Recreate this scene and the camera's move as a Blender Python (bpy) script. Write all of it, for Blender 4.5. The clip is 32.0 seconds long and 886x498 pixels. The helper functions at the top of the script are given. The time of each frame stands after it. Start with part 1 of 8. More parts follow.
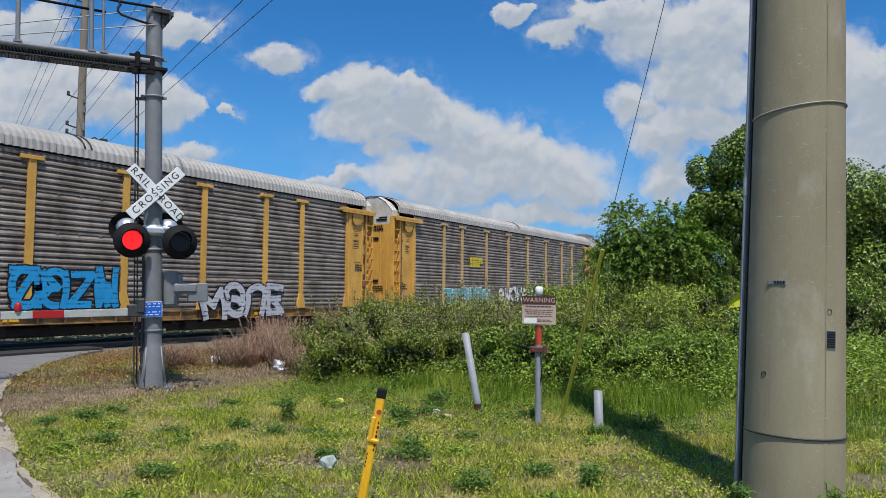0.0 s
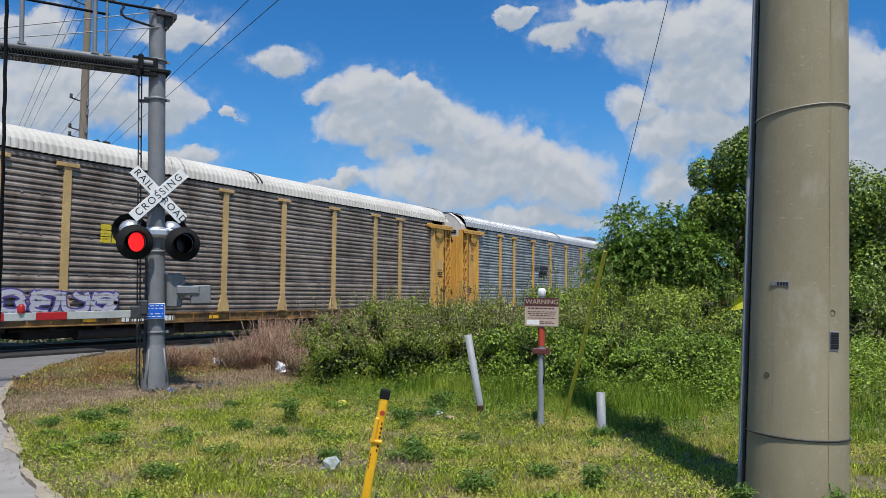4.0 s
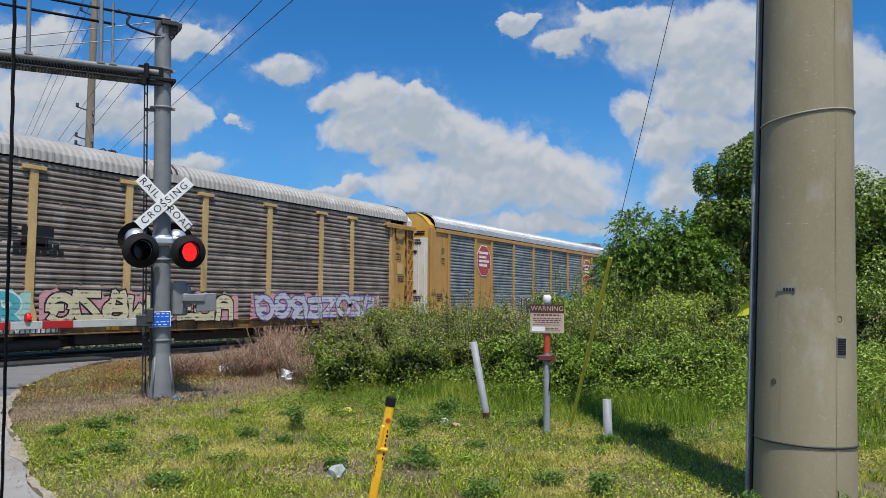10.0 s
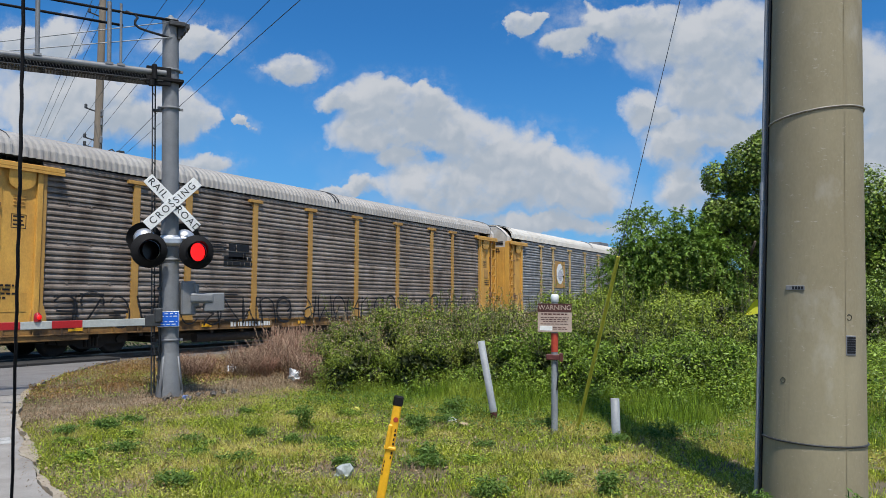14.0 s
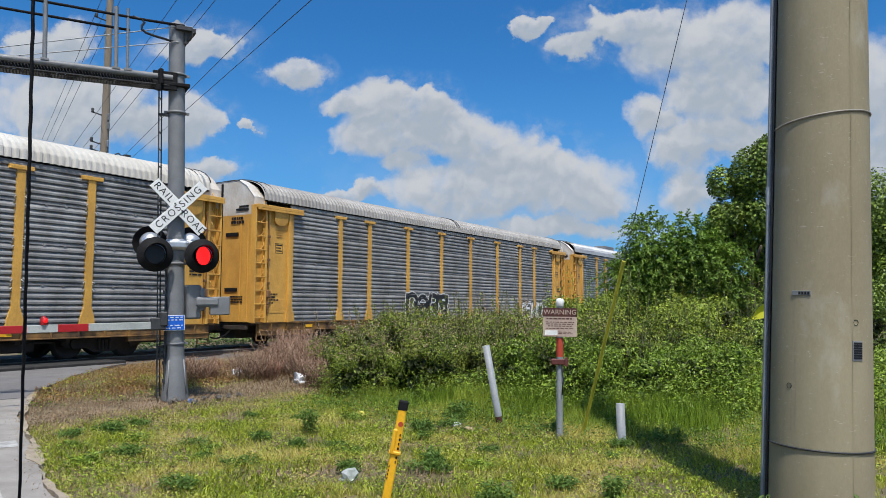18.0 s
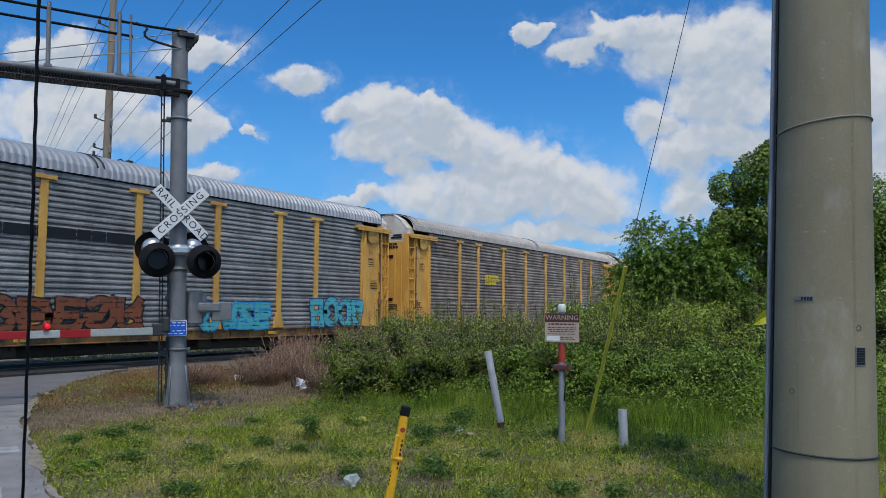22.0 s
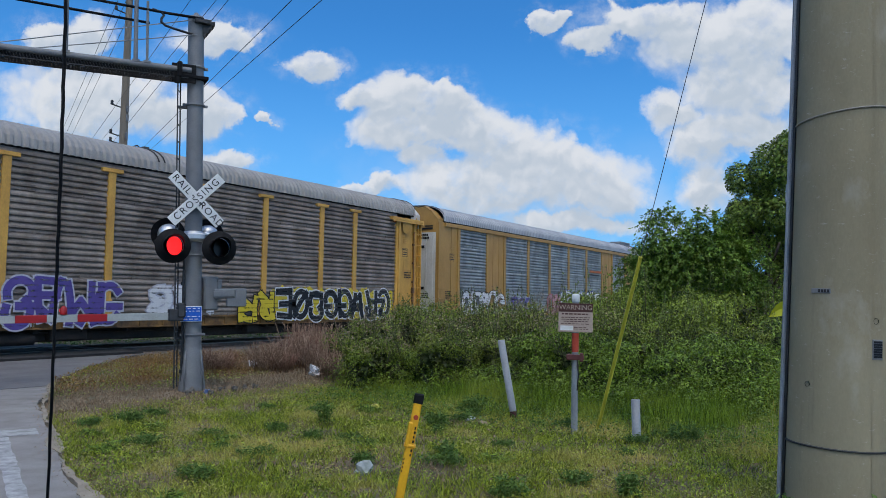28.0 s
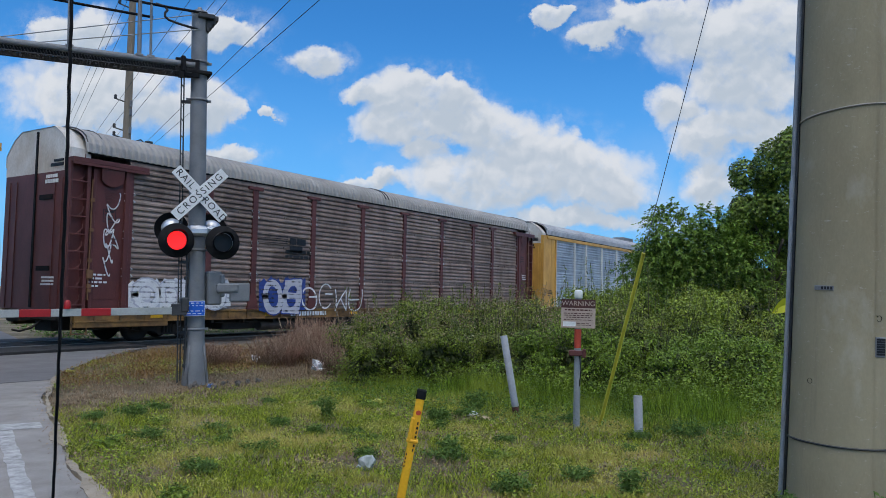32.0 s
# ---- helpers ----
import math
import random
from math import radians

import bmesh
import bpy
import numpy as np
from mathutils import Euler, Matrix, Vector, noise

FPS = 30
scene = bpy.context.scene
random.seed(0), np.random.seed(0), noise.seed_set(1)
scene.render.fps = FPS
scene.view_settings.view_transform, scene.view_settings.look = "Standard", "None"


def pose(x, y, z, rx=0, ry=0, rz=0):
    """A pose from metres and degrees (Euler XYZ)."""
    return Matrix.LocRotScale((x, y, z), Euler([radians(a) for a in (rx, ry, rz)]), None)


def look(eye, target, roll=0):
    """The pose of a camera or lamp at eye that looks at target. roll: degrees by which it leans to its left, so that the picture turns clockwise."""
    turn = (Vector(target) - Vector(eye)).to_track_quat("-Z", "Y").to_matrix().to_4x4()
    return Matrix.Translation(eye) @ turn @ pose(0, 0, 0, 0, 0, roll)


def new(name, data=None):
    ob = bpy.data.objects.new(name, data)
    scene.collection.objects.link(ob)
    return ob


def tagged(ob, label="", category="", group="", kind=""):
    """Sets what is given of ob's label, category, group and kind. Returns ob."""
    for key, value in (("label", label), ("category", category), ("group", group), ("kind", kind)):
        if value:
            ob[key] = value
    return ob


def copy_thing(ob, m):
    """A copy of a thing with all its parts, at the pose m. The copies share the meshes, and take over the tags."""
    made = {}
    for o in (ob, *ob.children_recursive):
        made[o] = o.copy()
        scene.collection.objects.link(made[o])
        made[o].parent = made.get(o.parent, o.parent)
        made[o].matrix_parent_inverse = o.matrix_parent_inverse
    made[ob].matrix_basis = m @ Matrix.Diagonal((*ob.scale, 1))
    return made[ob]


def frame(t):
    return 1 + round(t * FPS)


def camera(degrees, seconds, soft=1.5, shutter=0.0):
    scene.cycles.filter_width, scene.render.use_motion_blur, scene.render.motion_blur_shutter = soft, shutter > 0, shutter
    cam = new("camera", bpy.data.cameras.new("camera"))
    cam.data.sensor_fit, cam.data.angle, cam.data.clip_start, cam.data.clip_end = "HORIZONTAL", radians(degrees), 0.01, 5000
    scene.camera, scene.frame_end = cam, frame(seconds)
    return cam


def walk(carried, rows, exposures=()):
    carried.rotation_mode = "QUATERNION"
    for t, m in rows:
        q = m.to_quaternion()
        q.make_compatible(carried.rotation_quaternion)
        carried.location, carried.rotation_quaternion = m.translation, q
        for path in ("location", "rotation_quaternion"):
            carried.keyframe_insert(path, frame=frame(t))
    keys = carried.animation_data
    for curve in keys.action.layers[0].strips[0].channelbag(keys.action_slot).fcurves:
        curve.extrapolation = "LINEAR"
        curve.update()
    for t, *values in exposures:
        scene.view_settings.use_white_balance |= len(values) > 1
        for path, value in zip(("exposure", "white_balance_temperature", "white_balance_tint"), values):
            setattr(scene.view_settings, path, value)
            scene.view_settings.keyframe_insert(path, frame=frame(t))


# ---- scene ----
cam = camera(61.2, 32.0, soft=0.55)
PATH = [
    (0, (0.01, 0.015, 1.64), (1.735, 1.021, 1.755), 0.5),
    (0.5, (-0.004, 0.021, 1.63), (1.721, 1.026, 1.749), 0.6),
    (1, (-0.005, 0.025, 1.627), (1.72, 1.031, 1.746), 0.6),
    (1.5, (-0.001, 0.021, 1.629), (1.723, 1.028, 1.75), 0.6),
    (2, (-0.002, 0.022, 1.626), (1.722, 1.028, 1.747), 0.6),
    (2.5, (0.001, 0.021, 1.629), (1.724, 1.028, 1.75), 0.6),
    (3, (-0.004, 0.019, 1.629), (1.719, 1.028, 1.75), 0.5),
    (3.5, (-0.003, 0.02, 1.627), (1.719, 1.029, 1.749), 0.5),
    (5.5, (-0.007, 0.023, 1.631), (1.714, 1.034, 1.753), 0.6),
    (6, (-0.005, 0.017, 1.635), (1.715, 1.031, 1.761), 0.5),
    (6.5, (-0.002, 0.022, 1.635), (1.717, 1.036, 1.764), 0.5),
    (7, (-0.01, 0.021, 1.63), (1.709, 1.036, 1.764), 0.5),
    (7.5, (-0.003, 0.021, 1.631), (1.714, 1.038, 1.768), 0.4),
    (8, (-0.002, 0.017, 1.635), (1.713, 1.036, 1.775), 0.3),
    (8.5, (-0.001, 0.017, 1.632), (1.713, 1.037, 1.773), 0.3),
    (9, (-0.004, 0.019, 1.626), (1.71, 1.038, 1.769), 0.3),
    (9.5, (-0.003, 0.017, 1.637), (1.712, 1.037, 1.777), 0.3),
    (10, (-0.005, 0.021, 1.631), (1.71, 1.042, 1.771), 0.3),
    (10.5, (-0.004, 0.019, 1.632), (1.709, 1.042, 1.771), 0.2),
    (11, (-0.003, 0.017, 1.628), (1.71, 1.04, 1.769), 0.3),
    (11.5, (-0.005, 0.018, 1.63), (1.708, 1.041, 1.77), 0.3),
    (12, (-0.01, 0.024, 1.628), (1.702, 1.049, 1.767), 0.3),
    (12.5, (0.0, 0.02, 1.627), (1.709, 1.049, 1.766), 0.3),
    (13, (-0.007, 0.018, 1.626), (1.701, 1.05, 1.766), 0.3),
    (13.5, (-0.009, 0.021, 1.632), (1.697, 1.056, 1.771), 0.2),
    (14, (-0.004, 0.022, 1.626), (1.7, 1.059, 1.765), 0.2),
    (14.5, (-0.009, 0.022, 1.632), (1.694, 1.06, 1.77), 0.2),
    (16.5, (-0.009, 0.019, 1.633), (1.69, 1.064, 1.776), 0.2),
    (17, (-0.004, 0.023, 1.629), (1.695, 1.068, 1.775), 0.3),
    (17.5, (-0.006, 0.023, 1.631), (1.691, 1.07, 1.777), 0.3),
    (18, (-0.007, 0.021, 1.632), (1.689, 1.069, 1.781), 0.3),
    (18.5, (-0.005, 0.024, 1.628), (1.691, 1.072, 1.778), 0.2),
    (19, (-0.01, 0.024, 1.62), (1.685, 1.074, 1.772), 0.3),
    (19.5, (-0.008, 0.024, 1.63), (1.687, 1.074, 1.781), 0.3),
    (20, (-0.014, 0.028, 1.63), (1.682, 1.077, 1.784), 0.3),
    (20.5, (-0.019, 0.025, 1.63), (1.676, 1.075, 1.787), 0.3),
    (21, (-0.016, 0.025, 1.634), (1.679, 1.074, 1.792), 0.2),
    (21.5, (-0.014, 0.024, 1.628), (1.68, 1.074, 1.789), 0.3),
    (22, (-0.009, 0.021, 1.63), (1.684, 1.073, 1.794), 0.3),
    (22.5, (-0.009, 0.021, 1.63), (1.684, 1.073, 1.795), 0.3),
    (23, (-0.012, 0.023, 1.614), (1.68, 1.077, 1.782), 0.4),
    (23.5, (-0.015, 0.025, 1.63), (1.675, 1.081, 1.794), 0.4),
    (24, (-0.015, 0.024, 1.63), (1.673, 1.084, 1.792), 0.4),
    (24.5, (-0.012, 0.023, 1.627), (1.674, 1.086, 1.786), 0.4),
    (25, (-0.004, 0.025, 1.62), (1.679, 1.094, 1.775), 0.6),
    (25.5, (-0.009, 0.028, 1.623), (1.673, 1.1, 1.772), 0.7),
    (27.5, (-0.011, 0.028, 1.623), (1.665, 1.112, 1.759), 0.9),
    (28, (-0.016, 0.029, 1.631), (1.66, 1.112, 1.764), 0.9),
    (28.5, (-0.014, 0.029, 1.623), (1.661, 1.114, 1.758), 1.0),
    (29, (-0.014, 0.029, 1.622), (1.661, 1.114, 1.757), 1.0),
    (29.5, (-0.013, 0.026, 1.622), (1.661, 1.112, 1.756), 1.0),
    (30, (-0.012, 0.031, 1.621), (1.662, 1.117, 1.754), 1.1),
    (30.5, (-0.015, 0.03, 1.621), (1.659, 1.117, 1.751), 1.0),
    (31, (-0.022, 0.029, 1.622), (1.652, 1.116, 1.749), 1.0),
    (31.5, (-0.019, 0.029, 1.621), (1.654, 1.118, 1.745), 1.1),
    (32, (-0.02, 0.027, 1.636), (1.653, 1.117, 1.756), 1.1),
]
walk(cam, [(t, look(eye, target, roll)) for t, eye, target, roll in PATH],
     exposures=[(0, 0.1), (20.0, 0.08), (22.0, 0.23), (23.5, 0.40), (26.0, 0.42), (29.0, 0.40), (32.0, 0.38)])


# ---- light, sky and air ----
SUN_EL, SUN_AZ = 65.0, 222.0            # height of the sun and the way to it, counted from +x towards +y
sun_way = Vector((math.cos(radians(SUN_AZ)) * math.cos(radians(SUN_EL)),
                  math.sin(radians(SUN_AZ)) * math.cos(radians(SUN_EL)), math.sin(radians(SUN_EL))))
sun = new("sun", bpy.data.lights.new("sun", "SUN"))
sun.data.energy, sun.data.angle, sun.data.color = 4.8, radians(0.53), (1.0, 0.95, 0.87)
sun.matrix_world = look(sun_way * 60, (0, 0, 0))

# middles, half widths and half heights of the cumulus heaps, on a plane one unit off, square to SKY_F
SKY_F, SKY_R, SKY_U = (0.8622, 0.5034, 0.0565), (0.5037, -0.8639, 0.0105), (0.0541, 0.0194, -0.9984)
HEAPS = [(640, 160, 62, 48), (722, 172, 55, 46), (585, 150, 48, 20), (650, 215, 88, 40), (765, 225, 90, 40),
         (860, 262, 105, 55), (955, 300, 100, 52), (800, 312, 125, 48), (1015, 322, 55, 38), (680, 272, 40, 20),
         (490, 92, 46, 26), (405, 200, 24, 9), (325, 48, 75, 38), (90, 165, 150, 70), (255, 190, 95, 45),
         (330, 280, 50, 20), (40, 50, 90, 40), (560, 322, 90, 16), (965, 378, 110, 18), (905, 14, 40, 24), (935, 2, 26, 16),
         (1000, 58, 42, 32), (1085, 25, 100, 38), (1235, 55, 140, 65), (1255, 150, 90, 60), (1118, 188, 30, 26), (1150, 200, 30, 18),
         (1190, 242, 62, 30), (1290, 250, 110, 50), (1195, 322, 44, 42), (1545, 140, 70, 75), (1545, 260, 90, 70)]


def build_world():
    w = bpy.data.worlds.new("sky")
    scene.world = w
    w.use_nodes = True
    nt = w.node_tree
    nt.nodes.clear()
    N, L = nt.nodes.new, nt.links.new

    def vm(op, a, b=None, c=None):
        n = N("ShaderNodeVectorMath")
        n.operation = op
        for k, v in enumerate((a, b, c)):
            if v is None:
                continue
            if isinstance(v, tuple):
                n.inputs[k].default_value = v
            else:
                L(v, n.inputs[k])
        return n.outputs["Value"] if op in ("DOT_PRODUCT", "LENGTH") else n.outputs[0]

    def ma(op, a, b=None, c=None, clamp=False):
        n = N("ShaderNodeMath")
        n.operation, n.use_clamp = op, clamp
        for k, v in enumerate((a, b, c)):
            if v is None:
                continue
            if isinstance(v, (int, float)):
                n.inputs[k].default_value = v
            else:
                L(v, n.inputs[k])
        return n.outputs[0]

    def ramp(x, lo, hi):
        n = N("ShaderNodeMapRange")
        n.interpolation_type = "SMOOTHSTEP"
        L(x, n.inputs[0])
        n.inputs[1].default_value, n.inputs[2].default_value = lo, hi
        return n.outputs[0]

    def fbm(vec, scale, detail, rough=0.55):
        n = N("ShaderNodeTexNoise")
        n.inputs["Scale"].default_value, n.inputs["Detail"].default_value, n.inputs["Roughness"].default_value = scale, detail, rough
        L(vec, n.inputs["Vector"])
        return n

    d = vm("NORMALIZE", N("ShaderNodeTexCoord").outputs["Generated"])
    fwd = ma("MAXIMUM", vm("DOT_PRODUCT", d, SKY_F), 0.05)
    u = ma("DIVIDE", vm("DOT_PRODUCT", d, SKY_R), fwd)
    v = ma("DIVIDE", vm("DOT_PRODUCT", d, SKY_U), fwd)
    comb = N("ShaderNodeCombineXYZ")
    L(u, comb.inputs[0]), L(v, comb.inputs[1])
    uv = comb.outputs[0]
    wob = fbm(uv, 9.0, 6, 0.6)
    uvw = vm("MULTIPLY_ADD", vm("SUBTRACT", wob.outputs["Color"], (0.5, 0.5, 0.5)), (0.11, 0.09, 0.0), uv)
    near = None
    under = None
    for px, py, a, b in HEAPS:
        cu, cv, iu, iv = (px - 784) / 1326.0, (py - 441) / 1326.0, 1326.0 / a, 1326.0 / b
        q = vm("MULTIPLY_ADD", uvw, (iu, iv, 0.0), (-cu * iu, -cv * iv, 0.0))
        r = vm("DOT_PRODUCT", q, q)
        near = r if near is None else ma("SMOOTH_MIN", near, r, 0.5)
        q2 = vm("ADD", q, (-0.1, -0.8, 0.0))
        r2 = vm("DOT_PRODUCT", q2, q2)
        under = r2 if under is None else ma("SMOOTH_MIN", under, r2, 0.6)

    def billow(vec, scale):
        """Rounded cauliflower lumps at two sizes."""
        out = None
        for k, wt in ((1.0, 0.62), (2.3, 0.38)):
            n = N("ShaderNodeTexVoronoi")
            n.feature, n.voronoi_dimensions = "SMOOTH_F1", "2D"
            n.inputs["Scale"].default_value, n.inputs["Smoothness"].default_value = scale * k, 0.35
            L(vec, n.inputs["Vector"])
            t = ma("MULTIPLY", n.outputs["Distance"], wt)
            out = t if out is None else ma("ADD", out, t)
        return out

    fine = fbm(uv, 20.0, 10, 0.66)
    puff = billow(uvw, 24.0)
    puff_up = billow(vm("ADD", uvw, (-0.004, -0.010, 0.0)), 24.0)
    edge = ma("ADD", ma("ADD", near, ma("MULTIPLY", ma("SUBTRACT", fine.outputs["Fac"], 0.5), 1.5)), ma("MULTIPLY", ma("SUBTRACT", puff, 0.38), 1.1))
    # crisp tops, frayed and thin elsewhere
    frayed = fbm(uv, 5.0, 3, 0.5)
    wide = ma("MULTIPLY_ADD", ramp(frayed.outputs["Fac"], 0.4, 0.62), 1.4, 0.5)
    heap = ma("SUBTRACT", 1.0, ramp(ma("DIVIDE", ma("SUBTRACT", edge, 0.62), wide), 0.0, 1.0))
    heap = ma("MULTIPLY", heap, ma("MULTIPLY_ADD", ramp(fine.outputs["Fac"], 0.3, 0.5), 0.2, 0.8))
    # the rest of the sky: scattered cumulus on a flat deck
    up = N("ShaderNodeSeparateXYZ")
    L(d, up.inputs[0])
    deck = vm("SCALE", d, None)
    deck.node.inputs["Scale"].default_value = 1.0
    L(ma("DIVIDE", 1.0, ma("MAXIMUM", ma("ADD", up.outputs[2], 0.12), 0.05)), deck.node.inputs["Scale"])
    far = fbm(deck, 1.15, 8, 0.6)
    loose = ramp(far.outputs["Fac"], 0.5, 0.68)
    inview = ma("MULTIPLY", ramp(vm("DOT_PRODUCT", d, SKY_F), 0.66, 0.78), ramp(v, 0.5, 0.1))
    cover = ma("ADD", ma("MULTIPLY", heap, inview), ma("MULTIPLY", loose, ma("SUBTRACT", 1.0, inview)), clamp=True)
    haze = fbm(uv, 3.0, 5, 0.6)
    lowband = ma("MULTIPLY", ma("SUBTRACT", 1.0, ramp(up.outputs[2], 0.02, 0.24)), ramp(haze.outputs["Fac"], 0.42, 0.66))
    veil = ma("MULTIPLY", ma("SUBTRACT", 1.0, ramp(near, 0.6, 3.2)), ramp(fine.outputs["Fac"], 0.42, 0.75))
    cover = ma("MAXIMUM", cover, ma("MULTIPLY", ma("MULTIPLY", veil, inview), 0.45))
    cover = ma("MAXIMUM", cover, ma("MULTIPLY", lowband, 0.75))
    cover = ma("MULTIPLY", cover, ramp(up.outputs[2], -0.05, 0.03))
    sky = N("ShaderNodeTexSky")
    sky.sky_type, sky.sun_disc = "NISHITA", False
    sky.sun_elevation, sky.sun_rotation = radians(SUN_EL), radians(90.0 - SUN_AZ)
    sky.air_density, sky.dust_density, sky.ozone_density = 1.0, 0.6, 2.5
    # clouds: bright tops, grey undersides
    soft = fbm(uvw, 6.0, 5, 0.55)
    relief = ma("MULTIPLY", ma("SUBTRACT", puff_up, puff), 0.55)
    lit = ma("ADD", ma("ADD", ma("MULTIPLY", ramp(under, 0.0, 2.2), 0.55), relief), ma("ADD", ma("MULTIPLY", soft.outputs["Fac"], 0.62), ma("MULTIPLY", fine.outputs["Fac"], 0.12)))
    col = N("ShaderNodeMixRGB")
    L(ramp(lit, 0.22, 0.94), col.inputs[0])
    col.inputs[1].default_value = (4.2, 4.85, 5.7, 1)
    col.inputs[2].default_value = (6.1, 6.4, 6.9, 1)
    blue = vm("MULTIPLY", sky.outputs[0], (0.29, 0.90, 1.42))
    pale = N("ShaderNodeMixRGB")
    L(ma("MULTIPLY", ma("SUBTRACT", 1.0, ramp(up.outputs[2], -0.02, 0.36)), 0.7), pale.inputs[0])
    L(blue, pale.inputs[1])
    pale.inputs[2].default_value = (1.7, 4.3, 8.2, 1)
    mix = N("ShaderNodeMixRGB")
    L(cover, mix.inputs[0]), L(pale.outputs[0], mix.inputs[1]), L(col.outputs[0], mix.inputs[2])
    bg = N("ShaderNodeBackground")
    bg.inputs["Strength"].default_value = 0.088
    L(mix.outputs[0], bg.inputs["Color"])
    out = N("ShaderNodeOutputWorld")
    L(bg.outputs[0], out.inputs["Surface"])


build_world()


# ---- materials ----
def rgba(c):
    return (c[0], c[1], c[2], 1.0)


def surface(name, col, col2=None, rough=0.7, metal=0.0, scale=3.0, grain=40.0, bump=0.15, dist=0.01, streak=0.0,
            spec=0.4, rough_var=0.1, amount=0.6, contrast=(0.35, 0.65), random=0.06, fine=0.5):
    """A weathered surface: stains at one scale, grain at another, an own shade for each piece."""
    m = bpy.data.materials.new(name)
    m.use_nodes = True
    nt = m.node_tree
    N, L = nt.nodes.new, nt.links.new
    b = nt.nodes["Principled BSDF"]
    tc = N("ShaderNodeTexCoord")
    info = N("ShaderNodeObjectInfo")
    mp = N("ShaderNodeVectorMath")
    mp.operation = "MULTIPLY_ADD"
    L(info.outputs["Random"], mp.inputs[0])
    mp.inputs[1].default_value = (17.0, 31.0, 23.0)
    L(tc.outputs["Object"], mp.inputs[2])
    sc = N("ShaderNodeVectorMath")
    sc.operation = "MULTIPLY"
    L(mp.outputs[0], sc.inputs[0])
    sc.inputs[1].default_value = (1, 1, 1.0 - 0.92 * streak)
    n1, n2 = N("ShaderNodeTexNoise"), N("ShaderNodeTexNoise")
    for n, s, de in ((n1, scale, 6), (n2, grain, 4)):
        n.inputs["Scale"].default_value, n.inputs["Detail"].default_value, n.inputs["Roughness"].default_value = s, de, 0.6
        L(sc.outputs[0], n.inputs["Vector"])
    rp = N("ShaderNodeMapRange")
    L(n1.outputs["Fac"], rp.inputs[0])
    rp.inputs[1].default_value, rp.inputs[2].default_value, rp.inputs[4].default_value = contrast[0], contrast[1], amount
    mix = N("ShaderNodeMixRGB")
    L(rp.outputs[0], mix.inputs[0])
    c2 = col2 or tuple(c * 0.6 for c in col)
    mix.inputs[1].default_value, mix.inputs[2].default_value = rgba(col), rgba(c2)
    hsv = N("ShaderNodeHueSaturation")
    L(mix.outputs[0], hsv.inputs["Color"])
    val = N("ShaderNodeMath")
    val.operation = "MULTIPLY_ADD"
    L(n2.outputs["Fac"], val.inputs[0])
    val.inputs[1].default_value, val.inputs[2].default_value = fine, 1.0 - fine / 2 - random / 2
    va2 = N("ShaderNodeMath")
    va2.operation = "MULTIPLY_ADD"
    L(info.outputs["Random"], va2.inputs[0])
    va2.inputs[1].default_value = random
    L(val.outputs[0], va2.inputs[2])
    L(va2.outputs[0], hsv.inputs["Value"])
    L(hsv.outputs[0], b.inputs["Base Color"])
    ro = N("ShaderNodeMath")
    ro.operation, ro.use_clamp = "MULTIPLY_ADD", True
    L(n1.outputs["Fac"], ro.inputs[0])
    ro.inputs[1].default_value, ro.inputs[2].default_value = rough_var * 2, rough - rough_var
    L(ro.outputs[0], b.inputs["Roughness"])
    b.inputs["Metallic"].default_value = metal
    b.inputs["Specular IOR Level"].default_value = spec
    bp = N("ShaderNodeBump")
    bp.inputs["Strength"].default_value, bp.inputs["Distance"].default_value = bump, dist
    L(n2.outputs["Fac"], bp.inputs["Height"])
    L(bp.outputs[0], b.inputs["Normal"])
    return m


def leafy(name, dark, light, third=None, rough=0.5, trans=0.35, clump=1.2):
    """Foliage: a shade for each leaf, patches of another hue, some light let through."""
    m = bpy.data.materials.new(name)
    m.use_nodes = True
    nt = m.node_tree
    N, L = nt.nodes.new, nt.links.new
    b = nt.nodes["Principled BSDF"]
    geo = N("ShaderNodeNewGeometry")
    tc = N("ShaderNodeTexCoord")
    nz = N("ShaderNodeTexNoise")
    nz.inputs["Scale"].default_value, nz.inputs["Detail"].default_value = clump, 3
    L(tc.outputs["Object"], nz.inputs["Vector"])
    mix = N("ShaderNodeMixRGB")
    L(geo.outputs["Random Per Island"], mix.inputs[0])
    mix.inputs[1].default_value, mix.inputs[2].default_value = rgba(dark), rgba(light)
    mr = N("ShaderNodeMapRange")
    L(nz.outputs["Fac"], mr.inputs[0])
    mr.inputs[1].default_value, mr.inputs[2].default_value, mr.inputs[4].default_value = 0.48, 0.66, 0.85
    mix2 = N("ShaderNodeMixRGB")
    L(mr.outputs[0], mix2.inputs[0])
    L(mix.outputs[0], mix2.inputs[1])
    mix2.inputs[2].default_value = rgba(third or light)
    L(mix2.outputs[0], b.inputs["Base Color"])
    b.inputs["Roughness"].default_value = rough
    b.inputs["Specular IOR Level"].default_value = 0.3
    tr = N("ShaderNodeBsdfTranslucent")
    L(mix2.outputs[0], tr.inputs["Color"])
    ms = N("ShaderNodeMixShader")
    ms.inputs[0].default_value = trans
    L(b.outputs[0], ms.inputs[1]), L(tr.outputs[0], ms.inputs[2])
    L(ms.outputs[0], nt.nodes["Material Output"].inputs["Surface"])
    return m


